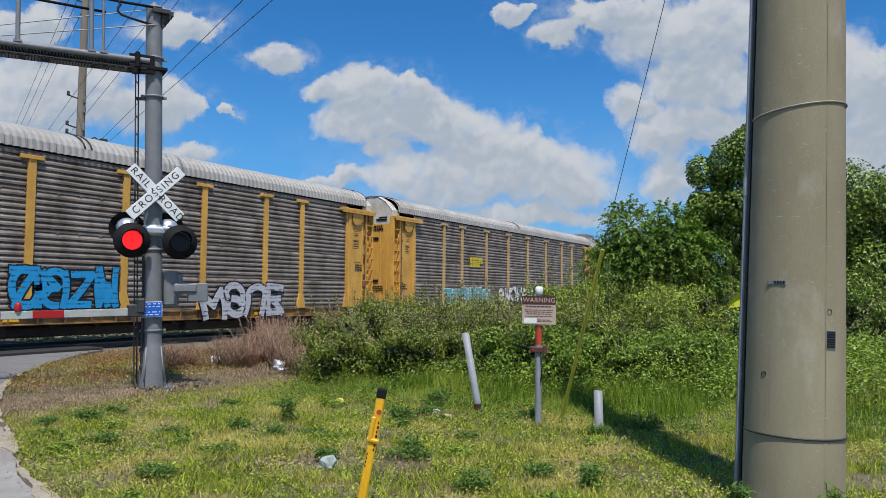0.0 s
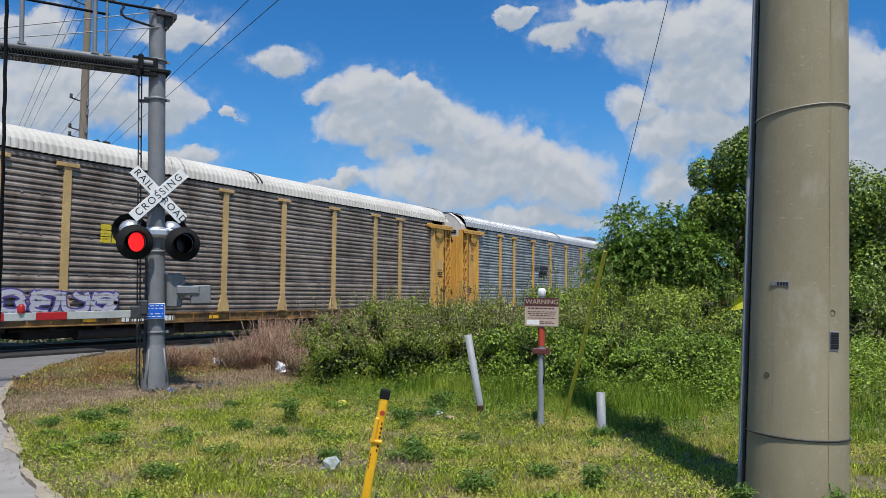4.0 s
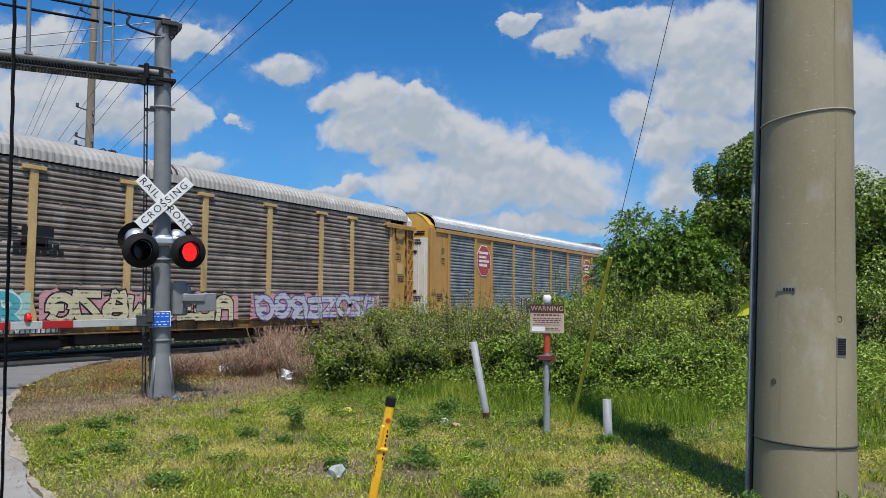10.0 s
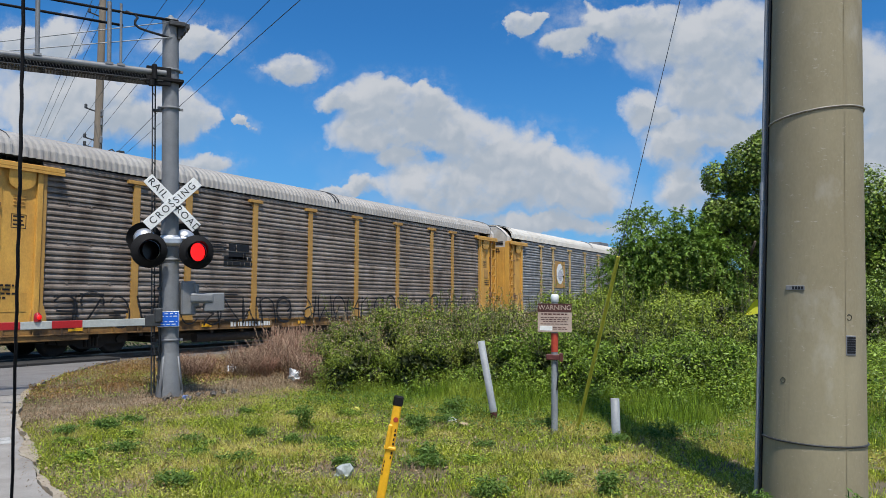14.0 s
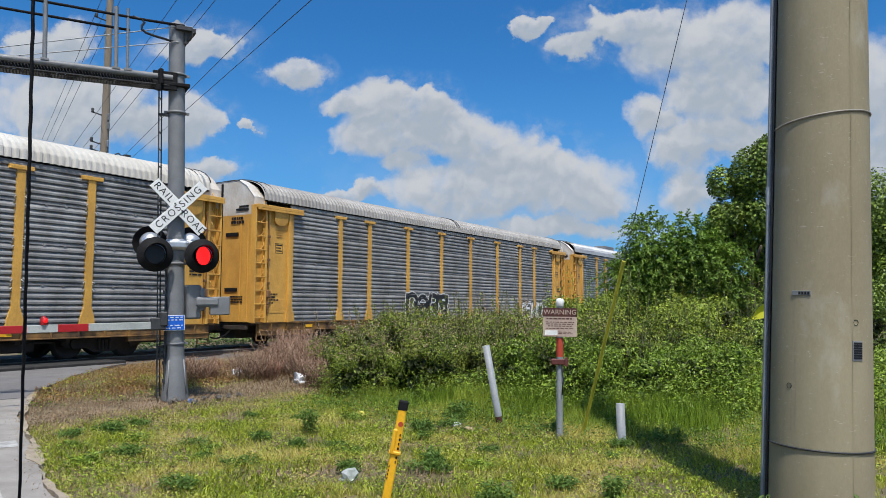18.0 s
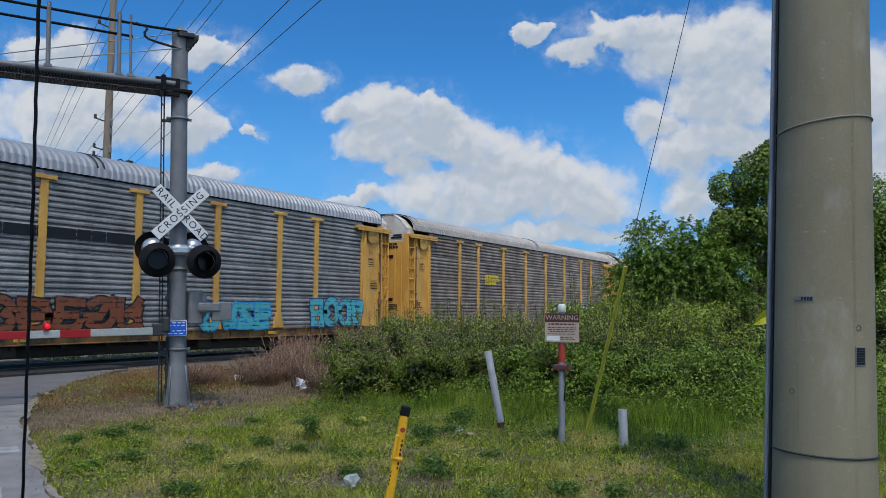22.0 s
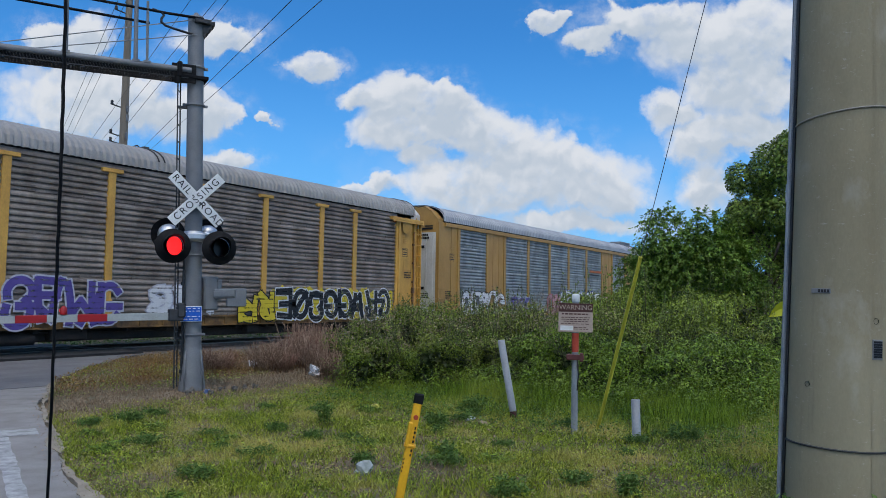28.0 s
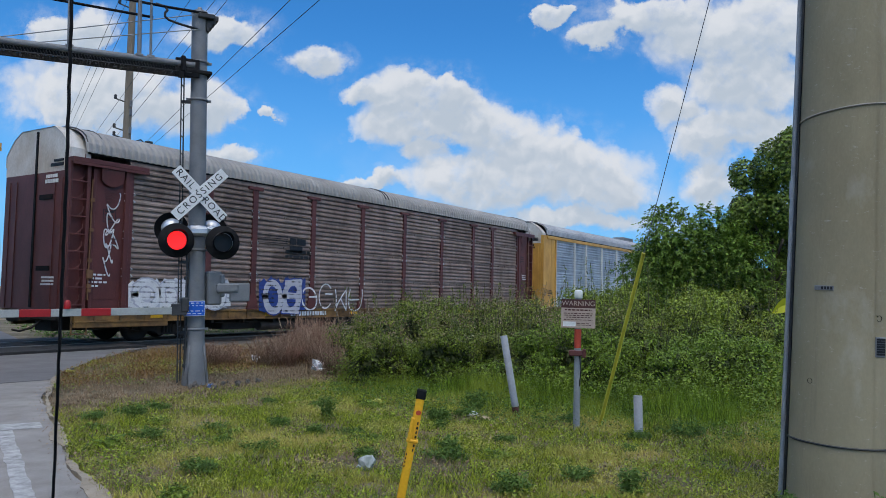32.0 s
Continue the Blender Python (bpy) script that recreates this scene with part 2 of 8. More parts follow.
def glow(name, col, strength):
    m = bpy.data.materials.new(name)
    m.use_nodes = True
    b = m.node_tree.nodes["Principled BSDF"]
    b.inputs["Base Color"].default_value = rgba(col)
    b.inputs["Emission Color"].default_value = rgba(col)
    b.inputs["Emission Strength"].default_value = strength
    return m


def spray(name, col):
    """Spray paint that covers the ribs of a panel and thins out in the grooves."""
    m = surface(name, col, tuple(c * 0.75 for c in col), rough=0.5, scale=2.0, amount=0.5)
    nt = m.node_tree
    N, L = nt.nodes.new, nt.links.new
    b = nt.nodes["Principled BSDF"]
    tc = N("ShaderNodeTexCoord")
    nz = N("ShaderNodeTexNoise")
    nz.inputs["Scale"].default_value, nz.inputs["Detail"].default_value = 5.0, 5
    L(tc.outputs["Object"], nz.inputs["Vector"])
    wv = N("ShaderNodeTexWave")
    wv.bands_direction = "Z"
    wv.inputs["Scale"].default_value = 2.2
    L(tc.outputs["Object"], wv.inputs["Vector"])
    s = N("ShaderNodeMath")
    s.operation = "MULTIPLY_ADD"
    L(wv.outputs["Fac"], s.inputs[0])
    s.inputs[1].default_value = 0.45
    L(nz.outputs["Fac"], s.inputs[2])
    mr = N("ShaderNodeMapRange")
    L(s.outputs[0], mr.inputs[0])
    mr.inputs[1].default_value, mr.inputs[2].default_value = 0.38, 0.6
    mr.inputs[3].default_value, mr.inputs[4].default_value = 0.25, 1.0
    L(mr.outputs[0], b.inputs["Alpha"])
    return m


def scuffed(name, *args, **kw):
    """A surface with pale chalky scuffs and dark pin holes."""
    m = surface(name, *args, **kw)
    nt = m.node_tree
    N, L = nt.nodes.new, nt.links.new
    b = nt.nodes["Principled BSDF"]
    paint = b.inputs["Base Color"].links[0].from_socket
    tc = N("ShaderNodeTexCoord")
    for stretch, scale, lo, hi, colour, top in (((1, 1, 0.6), 2.1, 0.56, 0.72, (0.5, 0.49, 0.45), 0.32), ((1, 1, 2.4), 17.0, 0.62, 0.72, (0.52, 0.5, 0.46), 0.4),
                                                ((1, 1, 0.05), 9.0, 0.58, 0.75, (0.12, 0.105, 0.08), 0.4), ((1, 1, 1), 60.0, 0.70, 0.78, (0.07, 0.06, 0.05), 0.55)):
        v = N("ShaderNodeVectorMath")
        v.operation = "MULTIPLY"
        v.inputs[1].default_value = stretch
        L(tc.outputs["Object"], v.inputs[0])
        n = N("ShaderNodeTexNoise")
        n.inputs["Scale"].default_value, n.inputs["Detail"].default_value, n.inputs["Roughness"].default_value = scale, 6, 0.65
        L(v.outputs[0], n.inputs["Vector"])
        r = N("ShaderNodeMapRange")
        L(n.outputs["Fac"], r.inputs[0])
        r.inputs[1].default_value, r.inputs[2].default_value, r.inputs[4].default_value = lo, hi, top
        mix = N("ShaderNodeMixRGB")
        L(r.outputs[0], mix.inputs[0]), L(paint, mix.inputs[1])
        mix.inputs[2].default_value = rgba(colour)
        paint = mix.outputs[0]
    L(paint, b.inputs["Base Color"])
    return m


MAT = {}
MAT["concrete"] = scuffed("pole_concrete", (0.30, 0.264, 0.172), (0.218, 0.186, 0.116), rough=0.85, scale=0.9, grain=60, bump=0.12, dist=0.003, amount=1.0, fine=0.26, streak=0.6)
MAT["band"] = surface("weathered_band_steel", (0.33, 0.31, 0.27), (0.22, 0.2, 0.17), rough=0.6, metal=0.2, scale=9)
MAT["galv"] = surface("galvanised_steel", (0.205, 0.212, 0.22), (0.14, 0.148, 0.158), rough=0.6, metal=0.15, scale=4, grain=60, amount=0.6)
# tone lowered so that it also holds the shade under the boom walkway
MAT["galv_dark"] = surface("dull_dark_steel", (0.055, 0.058, 0.06), (0.03, 0.03, 0.034), rough=0.6, metal=0.3, scale=6)
MAT["alu"] = surface("bright_aluminium", (0.62, 0.64, 0.66), (0.45, 0.47, 0.5), rough=0.38, metal=0.7, scale=5)
MAT["black"] = surface("black_paint", (0.010, 0.010, 0.011), (0.016, 0.016, 0.017), rough=0.75, spec=0.15, scale=6, bump=0.05)
MAT["white"] = surface("white_paint", (0.76, 0.77, 0.76), (0.6, 0.6, 0.57), rough=0.5, scale=3, amount=0.5, bump=0.05)
MAT["letter"] = surface("black_lettering", (0.01, 0.01, 0.012), rough=0.5, bump=0.02)
MAT["blue"] = surface("blue_enamel", (0.01, 0.12, 0.6), (0.01, 0.09, 0.45), rough=0.4, bump=0.02)
MAT["red_refl"] = surface("red_reflective_tape", (0.36, 0.012, 0.015), (0.26, 0.01, 0.012), rough=0.35, bump=0.03)
MAT["red_glass"] = surface("dark_red_lens", (0.006, 0.002, 0.002), rough=0.3, bump=0.1, grain=120)
MAT["red_glow"] = glow("lit_red_lamps", (1.0, 0.006, 0.008), 1.25)
MAT["yellow_plastic"] = surface("yellow_plastic", (0.80, 0.43, 0.02), (0.68, 0.33, 0.015), rough=0.45, scale=5, amount=0.5, bump=0.05)
MAT["guard"] = surface("yellow_green_guard", (0.55, 0.5, 0.05), (0.4, 0.36, 0.04), rough=0.5, scale=6)
MAT["pvc"] = surface("pale_grey_pvc", (0.27, 0.29, 0.31), (0.2, 0.21, 0.222), rough=0.5, scale=3, amount=0.8)
MAT["sign_face"] = surface("faded_pink_sign", (0.46, 0.36, 0.30), (0.36, 0.27, 0.22), rough=0.6, scale=6)
MAT["sign_red"] = surface("faded_dark_red", (0.055, 0.017, 0.014), (0.09, 0.026, 0.02), rough=0.6, scale=8)
MAT["orange_tape"] = surface("worn_orange_paint", (0.45, 0.06, 0.03), (0.3, 0.04, 0.02), rough=0.6, scale=14)
MAT["wood"] = surface("weathered_wood", (0.23, 0.19, 0.145), (0.145, 0.12, 0.09), rough=0.9, scale=4, streak=1.0, bump=0.3)
MAT["wire"] = surface("black_wire", (0.02, 0.02, 0.022), rough=0.5, bump=0.0)
MAT["guy"] = surface("steel_strand", (0.2, 0.22, 0.26), rough=0.5, metal=0.6, bump=0.0)
MAT["steel_wheel"] = surface("dark_running_gear", (0.03, 0.025, 0.022), (0.06, 0.045, 0.035), rough=0.75, scale=6)
MAT["rail"] = surface("rail_steel", (0.12, 0.09, 0.07), (0.2, 0.17, 0.15), rough=0.5, metal=0.5, scale=8)
MAT["railtop"] = surface("worn_rail_head", (0.3, 0.28, 0.26), rough=0.5, metal=0.5)
MAT["tie"] = surface("tarred_tie", (0.07, 0.055, 0.045), (0.12, 0.1, 0.08), rough=0.9, scale=6)
MAT["ballast"] = surface("grey_ballast", (0.22, 0.2, 0.18), (0.1, 0.09, 0.08), rough=0.95, scale=14, grain=60, bump=1.0, dist=0.03, amount=1.0)
MAT["asphalt"] = surface("worn_asphalt", (0.175, 0.17, 0.17), (0.12, 0.115, 0.115), rough=0.9, scale=1.3, grain=90, bump=0.5, dist=0.006, amount=0.8)
MAT["old_road"] = surface("bleached_road", (0.31, 0.292, 0.27), (0.21, 0.195, 0.178), rough=0.92, scale=2.2, grain=70, bump=0.5, dist=0.005, amount=0.9, fine=0.5)
MAT["road_paint"] = surface("worn_white_marking", (0.46, 0.46, 0.45), (0.22, 0.215, 0.21), rough=0.8, scale=9, amount=0.9)
MAT["trash_white"] = surface("crumpled_plastic", (0.75, 0.77, 0.8), (0.5, 0.53, 0.58), rough=0.35, scale=9)
MAT["trash_grey"] = surface("clear_crumpled_plastic", (0.42, 0.45, 0.44), (0.22, 0.26, 0.22), rough=0.25, scale=12)
MAT["trash_yellow"] = surface("yellow_litter", (0.6, 0.55, 0.1), (0.4, 0.36, 0.08), rough=0.5, scale=9)
MAT["trash_card"] = surface("brown_card", (0.42, 0.32, 0.2), (0.3, 0.22, 0.14), rough=0.8, scale=6)
MAT["trash_blue"] = surface("blue_litter", (0.1, 0.2, 0.5), (0.5, 0.5, 0.6), rough=0.4, scale=9)
MAT["red_dim"] = glow("small_red_lamp", (0.8, 0.006, 0.008), 0.7)
# the train
MAT["roof_grey"] = surface("galvanised_roof_dull", (0.33, 0.32, 0.305), (0.24, 0.225, 0.21), rough=0.6, metal=0.1, scale=1.0, amount=0.7)
MAT["roof_silver"] = surface("galvanised_roof_bright", (0.34, 0.355, 0.375), (0.24, 0.255, 0.275), rough=0.5, metal=0.35, scale=1.2, amount=0.6)
MAT["roof_white"] = surface("white_roof", (0.52, 0.505, 0.47), (0.39, 0.37, 0.33), rough=0.65, scale=0.8, amount=0.7)
for key, c1, c2, mt in (("dark", (0.285, 0.24, 0.203), (0.12, 0.09, 0.07), 0.05), ("mid", (0.30, 0.297, 0.29), (0.16, 0.157, 0.152), 0.1),
                        ("rust", (0.29, 0.222, 0.185), (0.14, 0.095, 0.075), 0.05), ("silver", (0.33, 0.36, 0.362), (0.15, 0.167, 0.17), 0.1), ("slate", (0.25, 0.276, 0.28), (0.11, 0.125, 0.128), 0.1), ("bright", (0.47, 0.53, 0.58), (0.31, 0.35, 0.385), 0.35)):
    MAT["pan_" + key] = surface("panel_" + key, c1, c2, rough=0.55, metal=mt, scale=1.6, grain=22, streak=0.55, amount=0.9, bump=0.12, random=0.16)
for key, c1, c2 in (("yellow", (0.66, 0.37, 0.075), (0.46, 0.24, 0.055)), ("cream", (0.55, 0.38, 0.16), (0.40, 0.26, 0.11)),
                    ("tan", (0.45, 0.255, 0.068), (0.35, 0.19, 0.05)), ("orange", (0.50, 0.13, 0.025), (0.36, 0.085, 0.02)),
                    ("maroon", (0.125, 0.035, 0.03), (0.08, 0.026, 0.024)), ("ivory", (0.66, 0.65, 0.61), (0.5, 0.48, 0.44))):
    MAT["rack_" + key] = surface("rack_paint_" + key, c1, c2, rough=0.5, scale=1.8, grain=30, streak=0.5, amount=0.75, bump=0.06)
MAT["hood_white"] = surface("chalky_white_hood", (0.62, 0.60, 0.56), (0.42, 0.36, 0.28), rough=0.6, scale=1.6, grain=25, streak=0.4, amount=0.8)
MAT["notice"] = surface("yellow_notice", (0.60, 0.40, 0.02), (0.5, 0.33, 0.03), rough=0.5, scale=6)
MAT["latch"] = surface("rusty_latch", (0.22, 0.11, 0.05), (0.09, 0.05, 0.03), rough=0.8, scale=5)
MAT["sill_brown"] = surface("rusty_yellow_sill", (0.30, 0.16, 0.045), (0.07, 0.045, 0.03), rough=0.7, scale=2.2, amount=0.95)
MAT["sill_red"] = surface("orange_red_sill", (0.33, 0.085, 0.03), (0.2, 0.055, 0.025), rough=0.65, scale=2.2, amount=0.8)
MAT["sill_pale"] = surface("pale_sill", (0.45, 0.42, 0.37), (0.3, 0.25, 0.19), rough=0.65, scale=2.2, amount=0.8)
for key, c in (("blue", (0.02, 0.30, 0.62)), ("cyan", (0.08, 0.42, 0.46)), ("white", (0.72, 0.72, 0.72)), ("black", (0.012, 0.012, 0.014)),
               ("silver", (0.5, 0.5, 0.55)), ("yellow", (0.65, 0.50, 0.03)), ("purple", (0.10, 0.07, 0.28)), ("red", (0.42, 0.05, 0.05)),
               ("pink", (0.6, 0.3, 0.32)), ("brown", (0.22, 0.07, 0.03)), ("green", (0.06, 0.14, 0.06)), ("mint", (0.35, 0.6, 0.5)), ("cream", (0.62, 0.56, 0.36)), ("steel", (0.24, 0.255, 0.26)), ("navy", (0.03, 0.06, 0.25))):
    MAT["gr_" + key] = spray("spray_" + key, c)
# plants
MAT["leaf_hedge"] = leafy("hedge_leaves", (0.035, 0.06, 0.010), (0.28, 0.36, 0.042), (0.30, 0.31, 0.06), trans=0.16, rough=0.42)
MAT["leaf_lush"] = leafy("lush_hedge_leaves", (0.035, 0.07, 0.010), (0.27, 0.40, 0.042), (0.26, 0.35, 0.045), rough=0.38, trans=0.16)
MAT["leaf_vine"] = leafy("vine_leaves", (0.015, 0.035, 0.005), (0.31, 0.43, 0.07), (0.14, 0.21, 0.03), rough=0.36, trans=0.12)
MAT["leaf_tree"] = leafy("tree_leaves", (0.02, 0.055, 0.010), (0.26, 0.42, 0.06), (0.19, 0.31, 0.045), trans=0.25)
MAT["leaf_weed"] = leafy("weed_leaves", (0.07, 0.14, 0.025), (0.16, 0.26, 0.05), (0.12, 0.2, 0.04))
MAT["grass"] = leafy("grass_blades", (0.05, 0.08, 0.010), (0.50, 0.58, 0.05), (0.60, 0.50, 0.15), rough=0.55, clump=0.9, trans=0.3)
MAT["grass_lush"] = leafy("lush_grass_blades", (0.04, 0.08, 0.010), (0.29, 0.43, 0.035), (0.32, 0.38, 0.05), rough=0.5, clump=0.9, trans=0.25)
# near-black greens: the shade inside the shrubs is put into this colour
MAT["leaf_inner"] = leafy("shade_dark_inner_leaves", (0.02, 0.03, 0.008), (0.07, 0.085, 0.02), (0.06, 0.055, 0.025), rough=0.6, trans=0.05)
MAT["brush"] = leafy("reddish_dead_brush", (0.11, 0.055, 0.035), (0.42, 0.30, 0.21), (0.29, 0.14, 0.10), rough=0.8, trans=0.12, clump=1.1)
MAT["leaf_bright"] = leafy("yellow_green_leaves", (0.02, 0.045, 0.006), (0.38, 0.47, 0.055), (0.27, 0.36, 0.04), rough=0.38, trans=0.16)
MAT["dry"] = leafy("dry_stalks", (0.14, 0.09, 0.055), (0.46, 0.35, 0.22), (0.30, 0.19, 0.12), rough=0.8, trans=0.15, clump=2.0)
MAT["rust_weed"] = leafy("rusty_weeds", (0.12, 0.06, 0.022), (0.40, 0.22, 0.08), (0.30, 0.26, 0.05), rough=0.8, trans=0.2, clump=1.5)
MAT["clover"] = leafy("clover_leaves", (0.05, 0.10, 0.012), (0.42, 0.53, 0.05), (0.50, 0.46, 0.12), rough=0.45, clump=1.3, trans=0.25)
MAT["seed"] = leafy("dry_seed_heads", (0.28, 0.19, 0.13), (0.48, 0.38, 0.28), (0.36, 0.26, 0.19), rough=0.8, trans=0.2)
MAT["yellow_leaf"] = leafy("yellow_broad_leaf", (0.55, 0.55, 0.03), (0.65, 0.62, 0.05), rough=0.4)
# dark rubber, lowered further to take in the shadow band along the train
MAT["rubber"] = surface("shade_darkened_crossing_rubber", (0.022, 0.021, 0.021), (0.04, 0.038, 0.036), rough=0.9, scale=3)
MAT["bark"] = surface("bark", (0.1, 0.08, 0.06), (0.05, 0.04, 0.03), rough=0.95, scale=5, streak=0.6, bump=0.5)


# ---- building helpers ----
def part(name, bm, material, parent=None, label="", smooth=False):
    """Links a bmesh (or a finished mesh) as one object, under a thing or a part where one is given."""
    if isinstance(bm, bmesh.types.BMesh):
        me = bpy.data.meshes.new(name)
        bmesh.ops.recalc_face_normals(bm, faces=bm.faces)
        bm.to_mesh(me)
        bm.free()
    else:
        me = bm
    if not me.materials:
        me.materials.append(material)
    if smooth:
        me.shade_smooth()
    ob = new(name, me)
    ob.parent = parent
    return tagged(ob, label)


def empty(name, m, label, category, group="", kind=""):
    ob = new(name)
    ob.empty_display_size = 0.2
    ob.matrix_basis = m
    return tagged(ob, label, category, group, kind)


def box(bm, x0, x1, y0, y1, z0, z1, bev=0.0, m=None):
    vs = [bm.verts.new((x, y, z)) for x in (x0, x1) for y in (y0, y1) for z in (z0, z1)]
    fs = [bm.faces.new([vs[i] for i in q]) for q in ((0, 1, 3, 2), (4, 6, 7, 5), (0, 4, 5, 1), (2, 3, 7, 6), (0, 2, 6, 4), (1, 5, 7, 3))]
    if bev:
        es = {e for f in fs for e in f.edges}
        r = bmesh.ops.bevel(bm, geom=list(es), offset=bev, segments=1, affect="EDGES")
        vs = list({v for f in r["faces"] for v in f.verts} | {v for v in vs if v.is_valid})
    if m is not None:
        bmesh.ops.transform(bm, matrix=m, verts=[v for v in vs if v.is_valid])
    return bm


def tube(bm, p0, p1, r0, r1=None, seg=12, caps=True):
    """A round bar from p0 to p1, tapered where r1 differs."""
    p0, p1 = Vector(p0), Vector(p1)
    r1 = r0 if r1 is None else r1
    q = (p1 - p0).to_track_quat("Z", "Y")
    rings = []
    for p, r in ((p0, r0), (p1, r1)):
        rings.append([bm.verts.new(p + q @ Vector((math.cos(a) * r, math.sin(a) * r, 0))) for a in (2 * math.pi * k / seg for k in range(seg))])
    for k in range(seg):
        f = bm.faces.new((rings[0][k], rings[0][(k + 1) % seg], rings[1][(k + 1) % seg], rings[1][k]))
        f.smooth = seg > 6
    if caps:
        for ring in (rings[0][::-1], rings[1]):
            bm.faces.new([bm.verts.new(v.co) for v in ring])
    return bm


def pipe(bm, pts, r, seg=8):
    """A bent bar through pts."""
    pts = [Vector(p) for p in pts]
    rings = []
    for i, p in enumerate(pts):
        d = (pts[min(i + 1, len(pts) - 1)] - pts[max(i - 1, 0)]).normalized()
        q = d.to_track_quat("Z", "Y")
        rings.append([bm.verts.new(p + q @ Vector((math.cos(a) * r, math.sin(a) * r, 0))) for a in (2 * math.pi * k / seg for k in range(seg))])
    for a, b in zip(rings, rings[1:]):
        off = min(range(seg), key=lambda o: sum((a[k].co - b[(k + o) % seg].co).length for k in range(seg)))
        for k in range(seg):
            f = bm.faces.new((a[k], a[(k + 1) % seg], b[(k + 1 + off) % seg], b[(k + off) % seg]))
            f.smooth = True
    bm.faces.new(rings[0][::-1]), bm.faces.new(rings[-1])
    return bm


def lathe(bm, prof, seg=24, m=None):
    """A turned form about z from (radius, height) pairs."""
    rings = []
    vs = []
    for r, z in prof:
        ring = [bm.verts.new((math.cos(2 * math.pi * k / seg) * r, math.sin(2 * math.pi * k / seg) * r, z)) for k in range(seg)]
        rings.append(ring)
        vs += ring
    for a, b in zip(rings, rings[1:]):
        for k in range(seg):
            f = bm.faces.new((a[k], a[(k + 1) % seg], b[(k + 1) % seg], b[k]))
            f.smooth = True
    for ring in (rings[0][::-1], rings[-1]):
        cap = [bm.verts.new(v.co) for v in ring]
        bm.faces.new(cap)
        vs += cap
    if m is not None:
        bmesh.ops.transform(bm, matrix=m, verts=vs)
    return bm


def raw_mesh(name, co, faces_flat, sizes, material):
    """A mesh straight from arrays."""
    me = bpy.data.meshes.new(name)
    n = len(co)
    me.vertices.add(n)
    me.vertices.foreach_set("co", np.asarray(co, np.float32).ravel())
    me.loops.add(len(faces_flat))
    me.loops.foreach_set("vertex_index", np.asarray(faces_flat, np.int32))
    me.polygons.add(len(sizes))
    starts = np.concatenate(([0], np.cumsum(sizes)[:-1])).astype(np.int32)
    me.polygons.foreach_set("loop_start", starts)
    me.polygons.foreach_set("loop_total", np.asarray(sizes, np.int32))
    me.update(calc_edges=True)
    me.validate()
    me.materials.append(material)
    return me


def letters(name, words, size, m, material, parent, depth=0.002, align="CENTER", spacing=1.0):
    """Raised writing in the built-in font."""
    cu = bpy.data.curves.new(name, "FONT")
    cu.body, cu.size, cu.align_x, cu.align_y, cu.extrude = words, size, align, "CENTER", depth
    cu.space_character = spacing
    tmp = bpy.data.objects.new(name, cu)
    me = bpy.data.meshes.new_from_object(tmp)
    bpy.data.objects.remove(tmp)
    bpy.data.curves.remove(cu)
    me.materials.clear()
    me.materials.append(material)
    ob = new(name, me)
    ob.parent = parent
    ob.matrix_basis = m
    return ob


# ---- ground, road, track ----
TRACK_Y, RAIL_Z = 20.3, 0.10
ROAD_EDGE = [(-3.0, -9.0), (-0.9, -4.5), (1.15, 0.0), (3.45, 5.3), (4.2, 7.2), (5.15, 9.0), (6.2, 11.1), (7.95, 13.8), (9.7, 15.55), (11.5, 17.1), (12.9, 18.05)]


def road_right(y):
    for (xa, ya), (xb, yb) in zip(ROAD_EDGE, ROAD_EDGE[1:]):
        if ya <= y <= yb:
            return xa + (xb - xa) * (y - ya) / (yb - ya)
    return 12.9 if y > 17 else -3.0


def ground_material():
    m = bpy.data.materials.new("verge_soil_and_turf")
    m.use_nodes = True
    nt = m.node_tree
    N, L = nt.nodes.new, nt.links.new
    b = nt.nodes["Principled BSDF"]
    tc = N("ShaderNodeTexCoord")

    def noise_of(s, d=5):
        n = N("ShaderNodeTexNoise")
        n.inputs["Scale"].default_value, n.inputs["Detail"].default_value, n.inputs["Roughness"].default_value = s, d, 0.62
        L(tc.outputs["Object"], n.inputs["Vector"])
        return n.outputs["Fac"]

    def span(x, lo, hi):
        n = N("ShaderNodeMapRange")
        L(x, n.inputs[0])
        n.inputs[1].default_value, n.inputs[2].default_value = lo, hi
        return n.outputs[0]

    def mixed(f, a, c):
        n = N("ShaderNodeMixRGB")
        L(f, n.inputs[0])
        for k, v in ((1, a), (2, c)):
            if isinstance(v, tuple):
                n.inputs[k].default_value = rgba(v)
            else:
                L(v, n.inputs[k])
        return n.outputs[0]

    soil = mixed(span(noise_of(18), 0.35, 0.65), (0.27, 0.20, 0.135), (0.44, 0.355, 0.25))
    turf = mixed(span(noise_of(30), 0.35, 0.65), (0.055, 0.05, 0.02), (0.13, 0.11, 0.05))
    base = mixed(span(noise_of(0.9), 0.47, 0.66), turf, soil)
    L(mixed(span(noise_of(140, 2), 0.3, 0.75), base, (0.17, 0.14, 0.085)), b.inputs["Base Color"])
    b.inputs["Roughness"].default_value = 0.95
    bp = N("ShaderNodeBump")
    bp.inputs["Strength"].default_value, bp.inputs["Distance"].default_value = 0.8, 0.03
    L(noise_of(45), bp.inputs["Height"])
    L(bp.outputs[0], b.inputs["Normal"])
    return m


